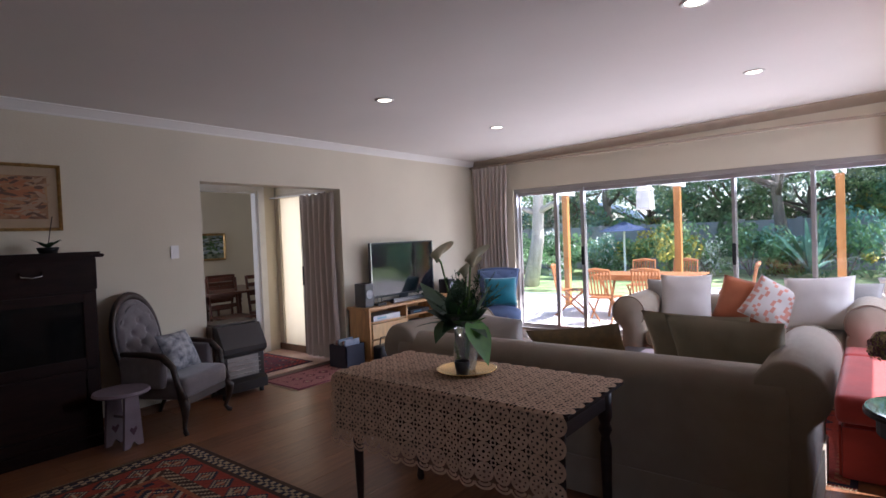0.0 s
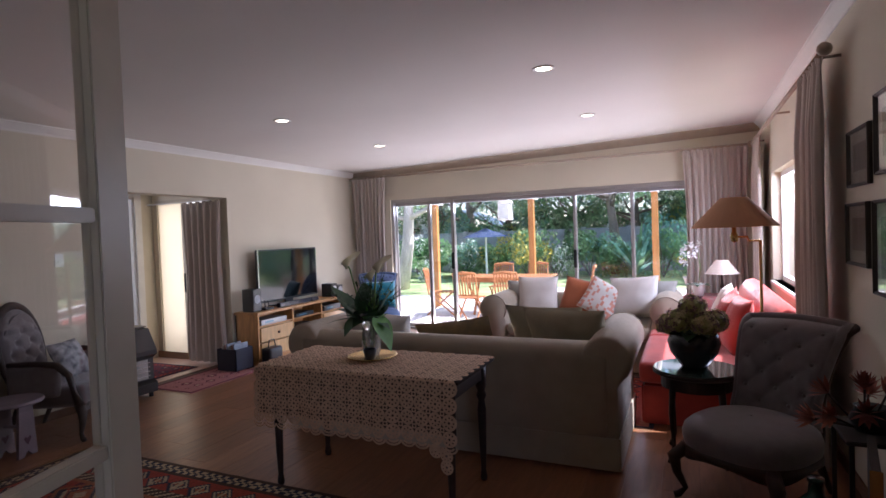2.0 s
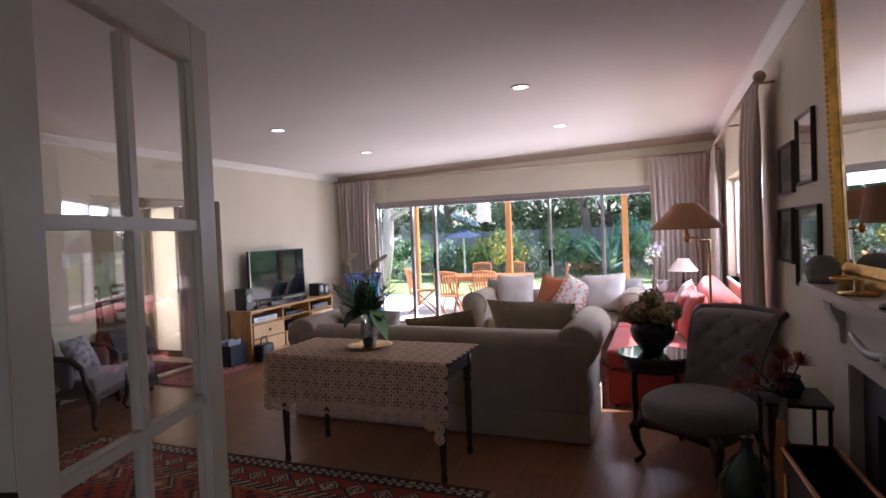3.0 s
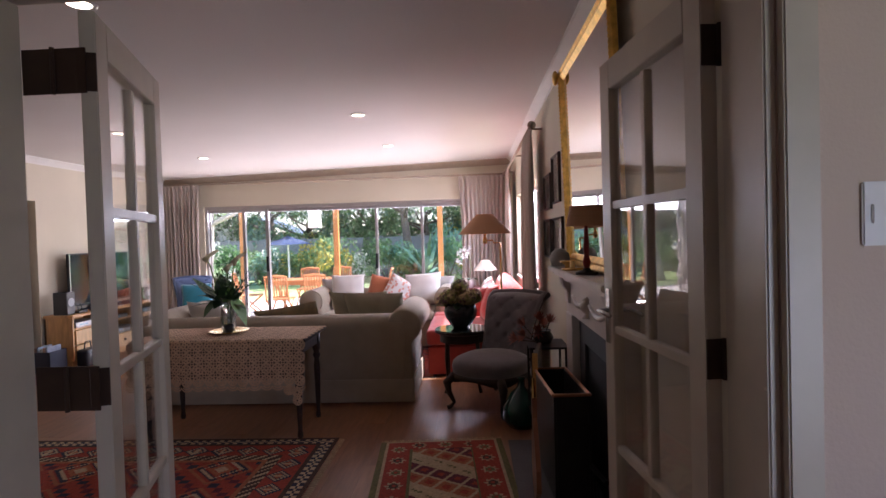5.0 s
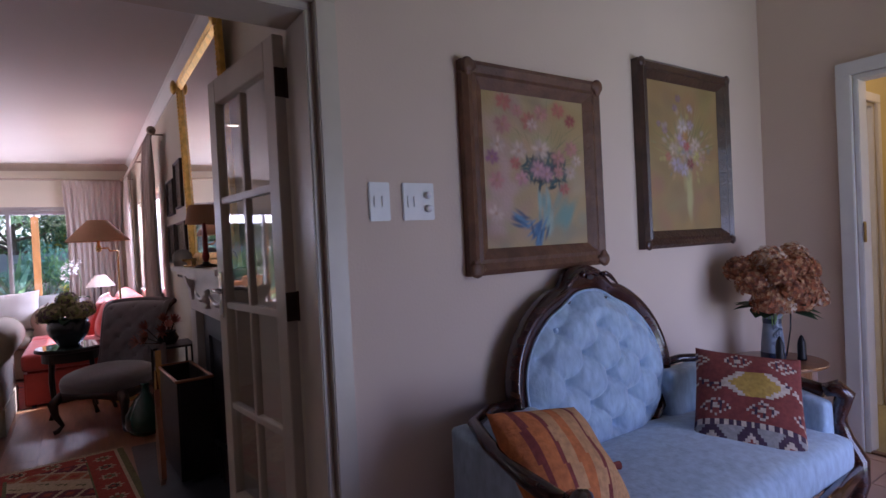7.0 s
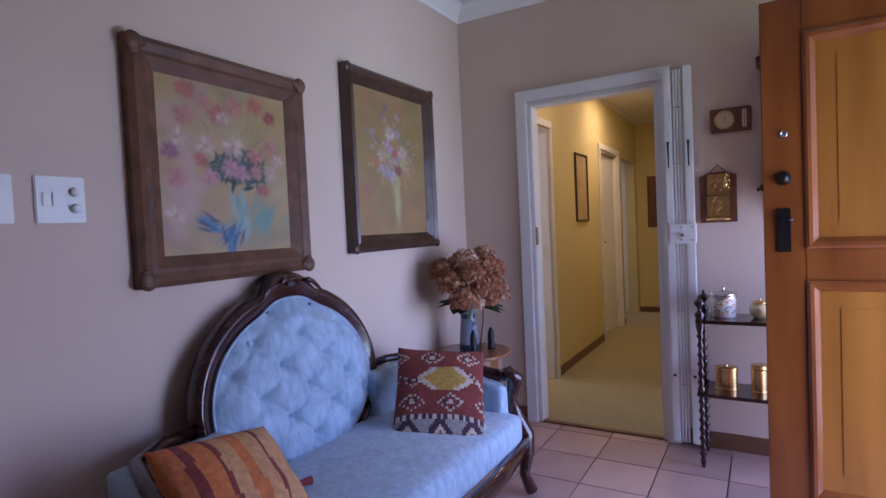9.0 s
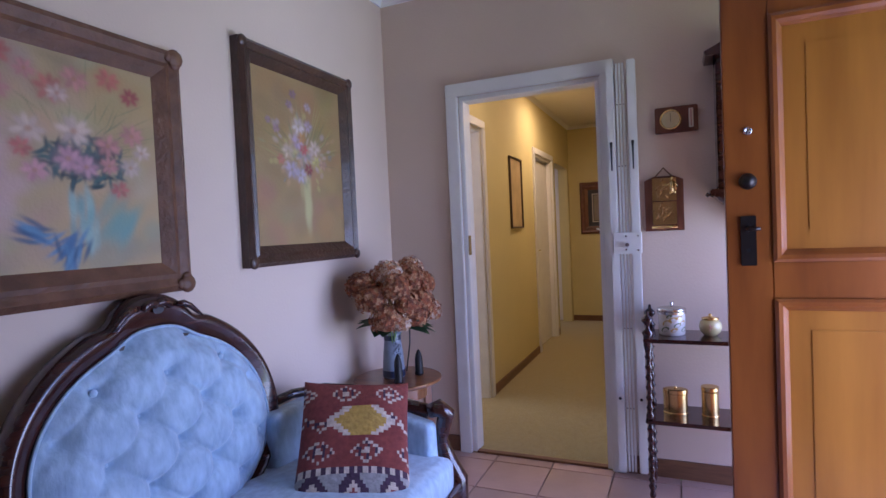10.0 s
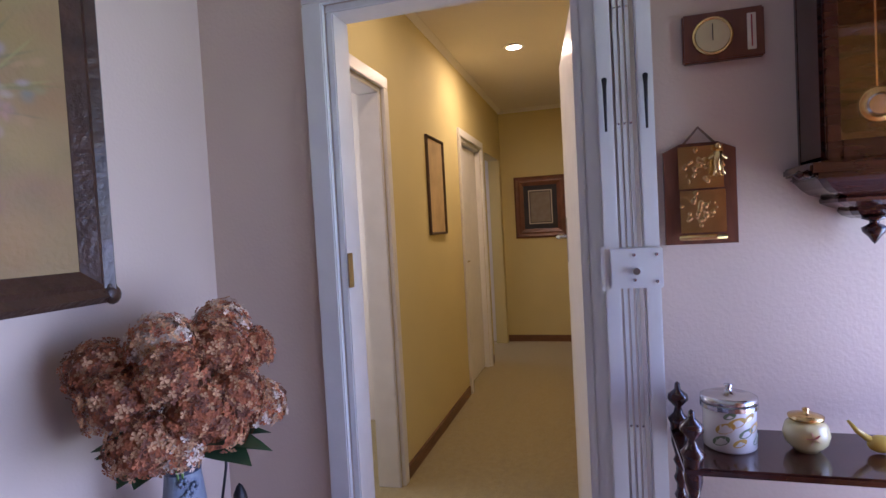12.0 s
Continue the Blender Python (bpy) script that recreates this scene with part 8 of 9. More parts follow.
for dy, dz in ((-0.02, 0.035), (-0.075, 0.035), (-0.075, -0.035), (-0.02, -0.03)):
    part("screw", lathe([(0, 0), (0.005, 0), (0.004, 0.003), (0, 0.004)], 10), STEEL, lk).matrix_local = pose(4.632, -3.14 + dy, 1.172 + dz, 0, -90, 0)
for y in (-3.105, -3.205):
    part("hook", tube([(4.643, y, 1.66), (4.636, y, 1.665), (4.632, y, 1.64), (4.636, y, 1.53)], [0.006, 0.007, 0.005, 0.003], seg=8), IRON, ga, "dark steel hanging hook", smooth=True)
    part("bolt", lathe([(0, 0), (0.008, 0), (0.006, 0.005), (0, 0.006)], 10), IRON, ga).matrix_local = pose(4.645, y, 0.40, 0, -90, 0)
kp = setting("strike_plate", blocks((HX1 + 0.0, HX1 + 0.035, CDY1 - 0.029, CDY1 - 0.0255, 1.13, 1.24), bev=0.001), STEEL)

# barometer, letter rack, clock
WALN = mat("warm_walnut", (0.14, 0.048, 0.025), 0.35, var=0.3, scale=8, stretch=(1, 5, 1), coat=0.2)
ba = thing("barometer", "rectangular walnut barometer with brass dial and small thermometer", "barometer", at=(HX1, -3.40, 1.755))
part("board", blocks((-0.022, 0, -0.095, 0.095, -0.062, 0.062), bev=0.004), WALN, ba)
part("dial_rim", lathe([(0.042, 0), (0.048, 0), (0.048, 0.008), (0.043, 0.010), (0.040, 0.005), (0.042, 0)], 36, cap=False), BRASS, ba, smooth=True).matrix_local = pose(-0.022, 0.025, 0, 0, -90, 0)
part("dial", lathe([(0, 0), (0.040, 0), (0.040, 0.0015), (0, 0.0015)], 32), mat("aged_brass_dial", (0.60, 0.50, 0.28), 0.35, metal=0.2, var=0.1), ba).matrix_local = pose(-0.0275, 0.025, 0, 0, -90, 0)
part("needle", blocks((-0.031, -0.030, 0.024, 0.026, -0.012, 0.030)), IRON, ba)
th_ = part("thermometer", blocks((-0.026, -0.022, -0.075, -0.055, -0.045, 0.045), bev=0.001), CERAMIC, ba, "small white thermometer scale")
part("tube", tube([(-0.027, -0.065, -0.038), (-0.027, -0.065, 0.04)], 0.0016, seg=6), REDL, th_)

lt = thing("letter_rack", "wooden wall letter rack with two embossed brass plates", "letter rack", at=(HX1, -3.335, 1.355))
bm = extrude_profile([(-0.088, -0.13), (0.088, -0.13), (0.088, 0.115), (0.045, 0.135), (-0.045, 0.135), (-0.088, 0.115)], -0.014, 0, bev=0.003)
bm.transform(pose(0, 0, 0, 0, 0, -90))
part("board", bm, WALN, lt)
for z0, z1, x in ((0.015, 0.125, -0.024), (-0.10, 0.01, -0.036)):
    pl_ = part("brass_plate", extrude_profile([(-0.052, z0), (0.056, z0), (0.056, z1), (-0.052, z1)], -0.003, 0.0), BRASS, lt, "embossed brass plate")
    pl_.matrix_local = pose(x + 0.006, 0, 0, 0, 0, -90)
    em = bmesh.new()
    re_ = random.Random(int(z0 * 1000))
    for _ in range(26):
        bmesh.ops.create_icosphere(em, subdivisions=1, radius=re_.uniform(0.003, 0.008), matrix=Matrix.Translation((0, re_.gauss(0, 0.022), (z0 + z1) / 2 + re_.gauss(0, 0.02))) @ Matrix.Diagonal((0.3, 1, 1, 1)))
    part("embossing", em, BRASS, lt).matrix_local = pose(x + 0.003, 0, 0)
part("brass_rail", tube([(-0.03, -0.055, -0.112), (-0.04, -0.03, -0.112), (-0.04, 0.03, -0.112), (-0.03, 0.055, -0.112)], 0.007), BRASS, lt)
part("hanging_cord", tube([(-0.01, 0.04, 0.13), (-0.01, 0.0, 0.175), (-0.01, -0.04, 0.13)], 0.0035), mat("hemp_cord", (0.20, 0.13, 0.08), 0.9), lt)
fg = thing("brass_figurine", "tiny brass knight-shaped key fob hanging on the letter rack", "ornament", at=(HX1 - 0.045, -3.375, 1.44))
bm = tube([(0, 0, -0.035), (0, 0.004, -0.01), (0, 0, 0.02)], [0.006, 0.010, 0.012], seg=8)
tube([(0, -0.012, -0.04), (0, -0.004, -0.01)], 0.005, seg=6, bm=bm), tube([(0, 0.012, -0.04), (0, 0.004, -0.01)], 0.005, seg=6, bm=bm)
tube([(0, -0.02, 0.0), (0, 0.0, 0.015), (0, 0.022, 0.002)], 0.005, seg=6, bm=bm)
bmesh.ops.create_icosphere(bm, subdivisions=2, radius=0.009, matrix=Matrix.Translation((0, 0, 0.034)))
part("figure", bm, BRASS, fg, smooth=True)

ck = thing("wall_clock", "carved mahogany Vienna wall clock with white dial and brass pendulum", "clock", at=(HX1, -3.70, 1.665))
cw = 0.135
part("back_board", blocks((-0.02, 0, -cw, cw, -0.30, 0.34), bev=0.003), MAHOG, ck)
part("case", blocks((-0.15, -0.02, -cw, -cw + 0.022, -0.26, 0.32), (-0.15, -0.02, cw - 0.022, cw, -0.26, 0.32), (-0.15, -0.02, -cw, cw, -0.27, -0.245), (-0.15, -0.02, -cw, cw, 0.30, 0.325), bev=0.003), MAHOG, ck)
part("door_frame", blocks((-0.165, -0.15, -cw + 0.005, -cw + 0.035, -0.255, 0.31), (-0.165, -0.15, cw - 0.035, cw - 0.005, -0.255, 0.31), (-0.165, -0.15, -cw + 0.035, cw - 0.035, -0.255, -0.215), (-0.165, -0.15, -cw + 0.035, cw - 0.035, 0.285, 0.31), bev=0.003), MAHOG, ck)
part("glass", blocks((-0.158, -0.155, -cw + 0.035, cw - 0.035, -0.215, 0.285)), PICG, ck, "clear clock glass")
part("bottom_shelf", blocks((-0.19, 0, -cw - 0.035, cw + 0.035, -0.285, -0.262), (-0.178, 0, -cw - 0.020, cw + 0.020, -0.298, -0.285), bev=0.005), MAHOG, ck)
bm = bmesh.new()
rings = []
for z0, w_, d_ in ((-0.298, 0.145, 0.165), (-0.306, 0.138, 0.160), (-0.318, 0.128, 0.150), (-0.330, 0.112, 0.140), (-0.338, 0.088, 0.120), (-0.344, 0.092, 0.124), (-0.352, 0.090, 0.120), (-0.362, 0.070, 0.100), (-0.368, 0.052, 0.082), (-0.374, 0.054, 0.084), (-0.384, 0.044, 0.072), (-0.392, 0.024, 0.050)):
    c_ = 0.012
    rings.append([bm.verts.new((x_, y_, z0)) for x_, y_ in ((0, -w_), (-d_ + c_, -w_), (-d_, -w_ + c_), (-d_, w_ - c_), (-d_ + c_, w_), (0, w_))])
for r0, r1 in zip(rings, rings[1:]):
    for k in range(6):
        bm.faces.new((r0[k], r0[(k + 1) % 6], r1[(k + 1) % 6], r1[k]))
bm.faces.new(rings[0]), bm.faces.new(rings[-1][::-1])
bmesh.ops.recalc_face_normals(bm, faces=bm.faces)
part("bottom_bracket", bm, MAHOG, ck)
part("drop_finial", lathe([(0, -0.455), (0.006, -0.448), (0.012, -0.438), (0.024, -0.425), (0.026, -0.415), (0.010, -0.406), (0.010, -0.400), (0.026, -0.394), (0.022, -0.388), (0, -0.388)], 18, -0.06, 0), MAHOG, ck, smooth=True)
for s in (-1, 1):
    part("side_finial", lathe([(0, -0.02), (0.012, -0.01), (0.006, 0.0), (0.014, 0.01), (0, 0.02)], 12, 0, 0), MAHOG, ck, smooth=True).matrix_local = pose(-0.14, s * (cw + 0.035), -0.285, 90)
bm = extrude_profile([(-cw - 0.04, 0.325), (cw + 0.04, 0.325), (cw + 0.045, 0.345), (cw + 0.0, 0.365), (0.06, 0.41), (0.0, 0.46), (-0.06, 0.41), (-cw, 0.365), (-cw - 0.045, 0.345)], -0.18, 0, bev=0.004)
bm.transform(pose(0, 0, 0, 0, 0, -90))
pd = part("pediment", bm, MAHOG, ck, "carved arched pediment")
DIAL = mat("white_enamel_dial", (0.78, 0.76, 0.70), 0.25, var=0.02)
dl_ = part("dial", lathe([(0, 0), (0.082, 0), (0.082, 0.004), (0, 0.004)], 40), DIAL, ck, "white enamel clock dial")
dl_.matrix_local = pose(-0.095, 0, 0.205, 0, -90, 0)
part("dial_rim", lathe([(0.080, 0.004), (0.088, 0.004), (0.088, 0.010), (0.082, 0.008), (0.080, 0.004)], 40, cap=False), BRASS, ck).matrix_local = pose(-0.095, 0, 0.205, 0, -90, 0)
for h_, txt in enumerate(("XII", "I", "II", "III", "IV", "V", "VI", "VII", "VIII", "IX", "X", "XI")):
    a = radians(90 - 30 * h_)
    cv = bpy.data.curves.new("numeral", "FONT")
    cv.body, cv.size, cv.align_x, cv.align_y, cv.extrude = txt, 0.019, "CENTER", "CENTER", 0.0004
    o = new("numeral", cv)
    cv.materials.append(BLACK)
    o.parent = ck
    o.matrix_local = pose(-0.1005, -0.066 * math.cos(a), 0.205 + 0.066 * math.sin(a), 90, 0, -90) @ pose(0, 0, 0, 0, 0, math.degrees(a) - 90)
    o.parent = ck
for ang, ln, w_ in ((100, 0.058, 0.003), (140, 0.038, 0.004)):
    a = radians(ang)
    part("clock_hand", tube([(-0.103, 0, 0.205), (-0.103, -ln * math.cos(a), 0.205 + ln * math.sin(a))], [w_, w_ * 0.4], seg=6), BLACK, ck)
pn = part("pendulum", lathe([(0, 0), (0.038, 0), (0.043, 0.004), (0.038, 0.009), (0.030, 0.006), (0.028, 0.010), (0, 0.012)], 36), BRASS, ck, "brass and silver pendulum bob", smooth=True)
pn.matrix_local = pose(-0.09, 0, -0.135, 0, -90, 0)
part("bob_centre", lathe([(0, 0), (0.026, 0), (0.022, 0.003), (0, 0.004)], 30), STEEL, ck, "polished silver bob centre").matrix_local = pose(-0.1005, 0, -0.135, 0, -90, 0)
part("pendulum_rod", blocks((-0.09, -0.087, -0.002, 0.002, -0.10, 0.12)), BRASS, ck)

# what-not shelves
wn = thing("whatnot_shelf", "mahogany what-not with turned spiral posts and two shelves", "shelf")


def turned_post(x, y, top):
    prof = [(0.008, 0), (0.014, 0.03), (0.010, 0.05), (0.018, 0.07)]
    z = 0.07
    while z < 0.34:
        prof += [(0.010, z + 0.012), (0.017, z + 0.028), (0.011, z + 0.04)]
        z += 0.045
    prof += [(0.018, 0.352), (0.018, 0.388)]
    z = 0.39
    while z < 0.66:
        prof += [(0.010, z + 0.012), (0.017, z + 0.028), (0.011, z + 0.04)]
        z += 0.045
    prof += [(0.020, 0.69), (0.020, 0.735), (0.026, 0.75), (0.012, 0.765), (0.008, 0.78), (0.026, 0.80), (0.024, 0.812), (0.008, 0.825), (0.006, 0.84), (0, 0.845)]
    return lathe([(r, zz * top / 0.845) for r, zz in prof], 16, x, y)


for x in (4.44, 4.66):
    for y in (-3.255, -3.99):
        part("post", turned_post(x, y, 0.872), MAHOG, wn, smooth=True)
for z in (0.37, 0.738):
    part("shelf", blocks((4.42, 4.68, -4.01, -3.235, z - 0.009, z + 0.009), bev=0.004), MAHOG, wn)

bb = thing("biscuit_barrel", "white china biscuit barrel painted with flowers, with silver lid", "jar", at=(4.56, -3.355, 0.747))
part("barrel", lathe([(0, 0), (0.052, 0), (0.058, 0.006), (0.058, 0.10), (0.054, 0.108), (0, 0.108)], 36), mat("white_china", (0.74, 0.72, 0.68), 0.2, var=0.04, coat=0.4), bb, smooth=True)
YEL, GRN, PNK = mat("china_yellow", (0.55, 0.36, 0.08), 0.3), mat("china_green", (0.16, 0.22, 0.12), 0.3), mat("china_pink", (0.5, 0.14, 0.12), 0.3)
for k, (a, z, r, m_) in enumerate(((185, 0.075, 0.020, YEL), (160, 0.06, 0.022, YEL), (205, 0.05, 0.018, GRN), (230, 0.06, 0.018, YEL), (150, 0.03, 0.02, GRN), (190, 0.028, 0.016, YEL), (240, 0.03, 0.018, GRN), (215, 0.085, 0.015, YEL), (170, 0.09, 0.014, GRN))):
    bm = bmesh.new()
    a_ = radians(a)
    vs_ = [bm.verts.new((0.0586 * math.cos(a_ + r * 17 * math.cos(t) * 1.0 / 17 / 0.058), 0.0586 * math.sin(a_ + r * math.cos(t) / 0.058), z + 0.65 * r * math.sin(t + 0.5))) for t in (2 * math.pi * q / 12 for q in range(12))]
    bm.faces.new(vs_)
    part("painted_leaf", bm, m_, bb)
lid = part("lid", lathe([(0.045, 0.107), (0.062, 0.108), (0.062, 0.122), (0.050, 0.126), (0.01, 0.132), (0.006, 0.14), (0.010, 0.148), (0, 0.152)], 32), STEEL, bb, "silver lid with small knob", smooth=True)
part("rim", lathe([(0.058, 0.098), (0.063, 0.098), (0.063, 0.108), (0.058, 0.108)], 32), STEEL, bb)
sp_ = thing("sugar_pot", "small round yellow china pot with pink flower and gilt lid", "jar", at=(4.56, -3.515, 0.747))
part("pot", lathe([(0, 0), (0.025, 0), (0.043, 0.02), (0.048, 0.04), (0.042, 0.062), (0.030, 0.072), (0, 0.072)], 30), mat("yellow_china", (0.66, 0.58, 0.28), 0.2, var=0.1, coat=0.4), sp_, smooth=True)
part("lid", lathe([(0, 0.07), (0.035, 0.072), (0.037, 0.08), (0.02, 0.084), (0.005, 0.088), (0.008, 0.096), (0, 0.1)], 24), BRASS, sp_, smooth=True)
bm = bmesh.new()
for q in range(5):
    t = 2 * math.pi * q / 5
    leaf_blade((-0.049, 0, 0.042), (-0.047, 0.016 * math.cos(t), 0.042 + 0.016 * math.sin(t)), 0.010, bm, droop=0, n=3)
part("painted_flower", bm, PNK, sp_)
bd = thing("bird_ornament", "small yellow and white china bird with raised tail", "ornament", at=(4.56, -3.66, 0.747))
bm = bmesh.new()
bmesh.ops.create_icosphere(bm, subdivisions=3, radius=0.022, matrix=Matrix.Translation((0, 0, 0.022)) @ Matrix.Diagonal((0.8, 1.2, 0.9, 1)))
bmesh.ops.create_icosphere(bm, subdivisions=2, radius=0.012, matrix=Matrix.Translation((0, -0.026, 0.038)))
part("body", bm, mat("yellow_glaze", (0.55, 0.38, 0.06), 0.25, coat=0.3), bd, smooth=True)
part("tail", tube([(0, 0.02, 0.03), (0, 0.045, 0.05), (0, 0.062, 0.072)], [0.008, 0.006, 0.003]), mat("yellow_glaze", (0.55, 0.38, 0.06)), bd, smooth=True)
dk = thing("dark_ornament", "small dark turned ornament on the what-not shelf", "ornament", at=(4.57, -3.76, 0.747))
part("body", lathe([(0, 0), (0.02, 0), (0.015, 0.02), (0.022, 0.035), (0.01, 0.055), (0.012, 0.065), (0, 0.07)], 18), DARKW, dk, smooth=True)
for lab, y, rx_, ry_, h in (("oval brass tea caddy with domed lid", -3.36, 0.034, 0.052, 0.115), ("round brass tin with flat lid", -3.505, 0.036, 0.036, 0.135)):
    tc_ = thing("brass_tin", lab, "tin", at=(4.56, y, 0.379))
    b_ = lathe([(0, 0), (1.04, 0), (1.04, 0.005), (1, 0.008), (1, h * 0.82), (0, h * 0.82)], 40)
    b_.transform(Matrix.Diagonal((rx_, ry_, 1, 1)))
    part("tin", b_, BRASS, tc_, smooth=False)
    b_ = lathe([(1.03, h * 0.80), (1.05, h * 0.82), (1.04, h * 0.97), (0.9, h), (0.2, h * 1.02), (0.15, h * 1.02), (0.1, h * 1.08), (0, h * 1.1)] if rx_ != ry_ else [(1.03, h * 0.86), (1.05, h * 0.87), (1.05, h * 0.985), (0.98, h), (0, h)], 40)
    b_.transform(Matrix.Diagonal((rx_, ry_, 1, 1)))
    part("lid", b_, BRASS, tc_, smooth=False)

# front door
DOORW = mat("varnished_door_wood", (0.27, 0.068, 0.010), 0.3, var=0.28, scale=3.5, stretch=(3, 3, 0.5), bump=0.04, coat=0.35, color2=(0.34, 0.10, 0.014))
DOORP = mat("golden_door_panel", (0.41, 0.145, 0.016), 0.3, var=0.18, scale=3.0, stretch=(3, 4, 0.4), bump=0.03, coat=0.35, color2=(0.47, 0.18, 0.022))
fd = tagged(new("front_door"), "varnished timber front door with raised panels, standing open", "door")
fd.matrix_world = pose(3.84, -4.39, 0)
DW, DH, DT = 0.85, 2.03, 0.045
part("stile", blocks((0, DT, 0, 0.13, 0.008, DH), bev=0.003), DOORW, fd)
part("stile", blocks((0, DT, DW - 0.13, DW, 0.008, DH), bev=0.003), DOORW, fd)
for z0, z1 in ((0.008, 0.2), (1.01, 1.125), (1.90, DH)):
    part("rail", blocks((0, DT, 0.13, DW - 0.13, z0, z1), bev=0.002), DOORW, fd)
for z0, z1 in ((0.2, 1.01), (1.125, 1.90)):
    pnl = part("panel", blocks((0.014, DT - 0.014, 0.13, DW - 0.13, z0, z1)), DOORP, fd, "golden raised door panel")
    bm = bmesh.new()
    a, b, c, d = 0.13, DW - 0.13, z0, z1
    for side, xo in ((-1, 0.0), (1, DT)):
        prof = [(0, -0.006), (0.010, -0.012), (0.022, -0.010), (0.032, 0.002), (0.040, 0.014), (0, 0.014)]
        rings = [[bm.verts.new((xo + (q if side < 0 else -q), cy + sy * p, cz + sz * p)) for p, q in prof] for cy, cz, sy, sz in ((a, c, 1, 1), (b, c, -1, 1), (b, d, -1, -1), (a, d, 1, -1))]
        for i in range(4):
            r0_, r1_ = rings[i], rings[(i + 1) % 4]
            for k in range(len(prof) - 1):
                bm.faces.new((r0_[k], r1_[k], r1_[k + 1], r0_[k + 1]))
    bmesh.ops.recalc_face_normals(bm, faces=bm.faces)
    part("moulding", bm, DOORW, fd, "rounded panel moulding")
    part("field", blocks((0.0115, 0.0141, 0.13 + 0.10, DW - 0.13 - 0.10, z0 + 0.10, z1 - 0.10), bev=0.002), DOORP, fd, "raised panel field")
hp = part("handle_plate", blocks((-0.007, 0, DW - 0.085, DW - 0.040, 1.115, 1.275), bev=0.002), mat("dark_bronze", (0.05, 0.04, 0.035), 0.35, metal=0.8), fd, "dark bronze lock plate")
part("lever", tube([(-0.006, DW - 0.062, 1.235), (-0.040, DW - 0.062, 1.235), (-0.045, DW - 0.070, 1.234), (-0.045, DW - 0.092, 1.233)], [0.010, 0.007, 0.007, 0.005], seg=10), mat("dark_bronze", (0.05, 0.04, 0.035)), hp, smooth=True)
part("keyhole", lathe([(0, 0), (0.006, 0), (0.006, 0.001), (0, 0.001)], 12), BLACK, hp).matrix_local = pose(-0.007, DW - 0.062, 1.165, 0, -90, 0)
part("deadlock_cylinder", lathe([(0, 0), (0.026, 0), (0.024, 0.008), (0.017, 0.014), (0.015, 0.022), (0, 0.024)], 28), mat("dark_bronze", (0.05, 0.04, 0.035)), fd, "round dark deadlock cylinder", smooth=True).matrix_local = pose(0, DW - 0.065, 1.385, 0, -90, 0)
part("door_viewer", lathe([(0, 0), (0.014, 0), (0.012, 0.006), (0.008, 0.006), (0.006, 0.003), (0, 0.003)], 20), STEEL, fd, "round metal door viewer", smooth=True).matrix_local = pose(0, DW - 0.068, 1.545, 0, -90, 0)
for z in (0.3, 1.03, 1.8):
    part("hinge", tube([(-0.004, -0.004, z - 0.05), (-0.004, -0.004, z + 0.05)], 0.007), BRASS, fd)
casing("door_frame_front", "y", HY0, FDX0, FDX1 - 0.0, 2.06, 0.07, 0.02, 1, DOORW, depth=0.2)

# corridor
d1 = thing("corridor_door", "white painted door standing ajar into the side room", "door", "white inner doors", at=(4.985, CW + 0.13, 0), turn=92)
part("leaf", blocks((0, 0.70, -0.018, 0.018, 0.012, 1.985), bev=0.003), WHITE, d1)
part("handle", tube([(0.64, -0.018, 1.03), (0.64, -0.055, 1.03), (0.56, -0.055, 1.03)], 0.008), STEEL, d1, "chrome lever handle", smooth=True)
part("latch_plate", blocks((0.70, 0.702, -0.01, 0.01, 0.98, 1.10)), STEEL, d1)
d2 = thing("corridor_door", "white painted door closed in its frame", "door", "white inner doors", at=(7.33, CW + 0.06, 0))
part("leaf", blocks((0, 0.72, -0.018, 0.018, 0.012, 1.985), bev=0.003), WHITE, d2)
part("handle", tube([(0.06, -0.018, 1.03), (0.06, -0.055, 1.03), (0.14, -0.055, 1.03)], 0.008), STEEL, d2, "chrome lever handle", smooth=True)
d3 = thing("corridor_door", "white painted door folded back along the corridor wall", "door", "white inner doors", at=(4.86, -3.045, 0), turn=6.5)
part("leaf", blocks((0, 0.78, -0.018, 0.018, 0.012, 1.985), bev=0.003), WHITE, d3)
part("handle", tube([(0.72, 0.018, 1.24), (0.72, 0.06, 1.24), (0.64, 0.062, 1.24)], 0.008), STEEL, d3, "chrome lever handle", smooth=True)
part("handle_plate", blocks((0.70, 0.735, 0.018, 0.022, 1.13, 1.32), bev=0.001), STEEL, d3)
p3, iw, ih = picture("framed_picture", "tall faded print in a thin dark frame", ("y", CW, -1), 6.40, 6.77, 1.27, 1.90, 0.016, DARKF, mat("faded_print", (0.46, 0.34, 0.16), 0.6, var=0.2, scale=6), depth=0.02)
p4, iw, ih = picture("framed_picture", "small print with dark mount in a wide brown frame", ("x", CE, -1), -2.76, -2.20, 1.155, 1.83, 0.10, WALN, PRINT, depth=0.025, mount=0.075, mount_m=mat("slate_mount", (0.03, 0.03, 0.045), 0.7))
part("inner_line", blocks((-iw - 0.02, -iw - 0.008, -0.0095, -0.009, -ih - 0.02, ih + 0.02), (iw + 0.008, iw + 0.02, -0.0095, -0.009, -ih - 0.02, ih + 0.02), (-iw - 0.008, iw + 0.008, -0.0095, -0.009, -ih - 0.02, -ih - 0.008), (-iw - 0.008, iw + 0.008, -0.0095, -0.009, ih + 0.008, ih + 0.02)), MOUNTM, p4, "cream ruled line")

# ---- garden and patio ----
GZ = -0.15
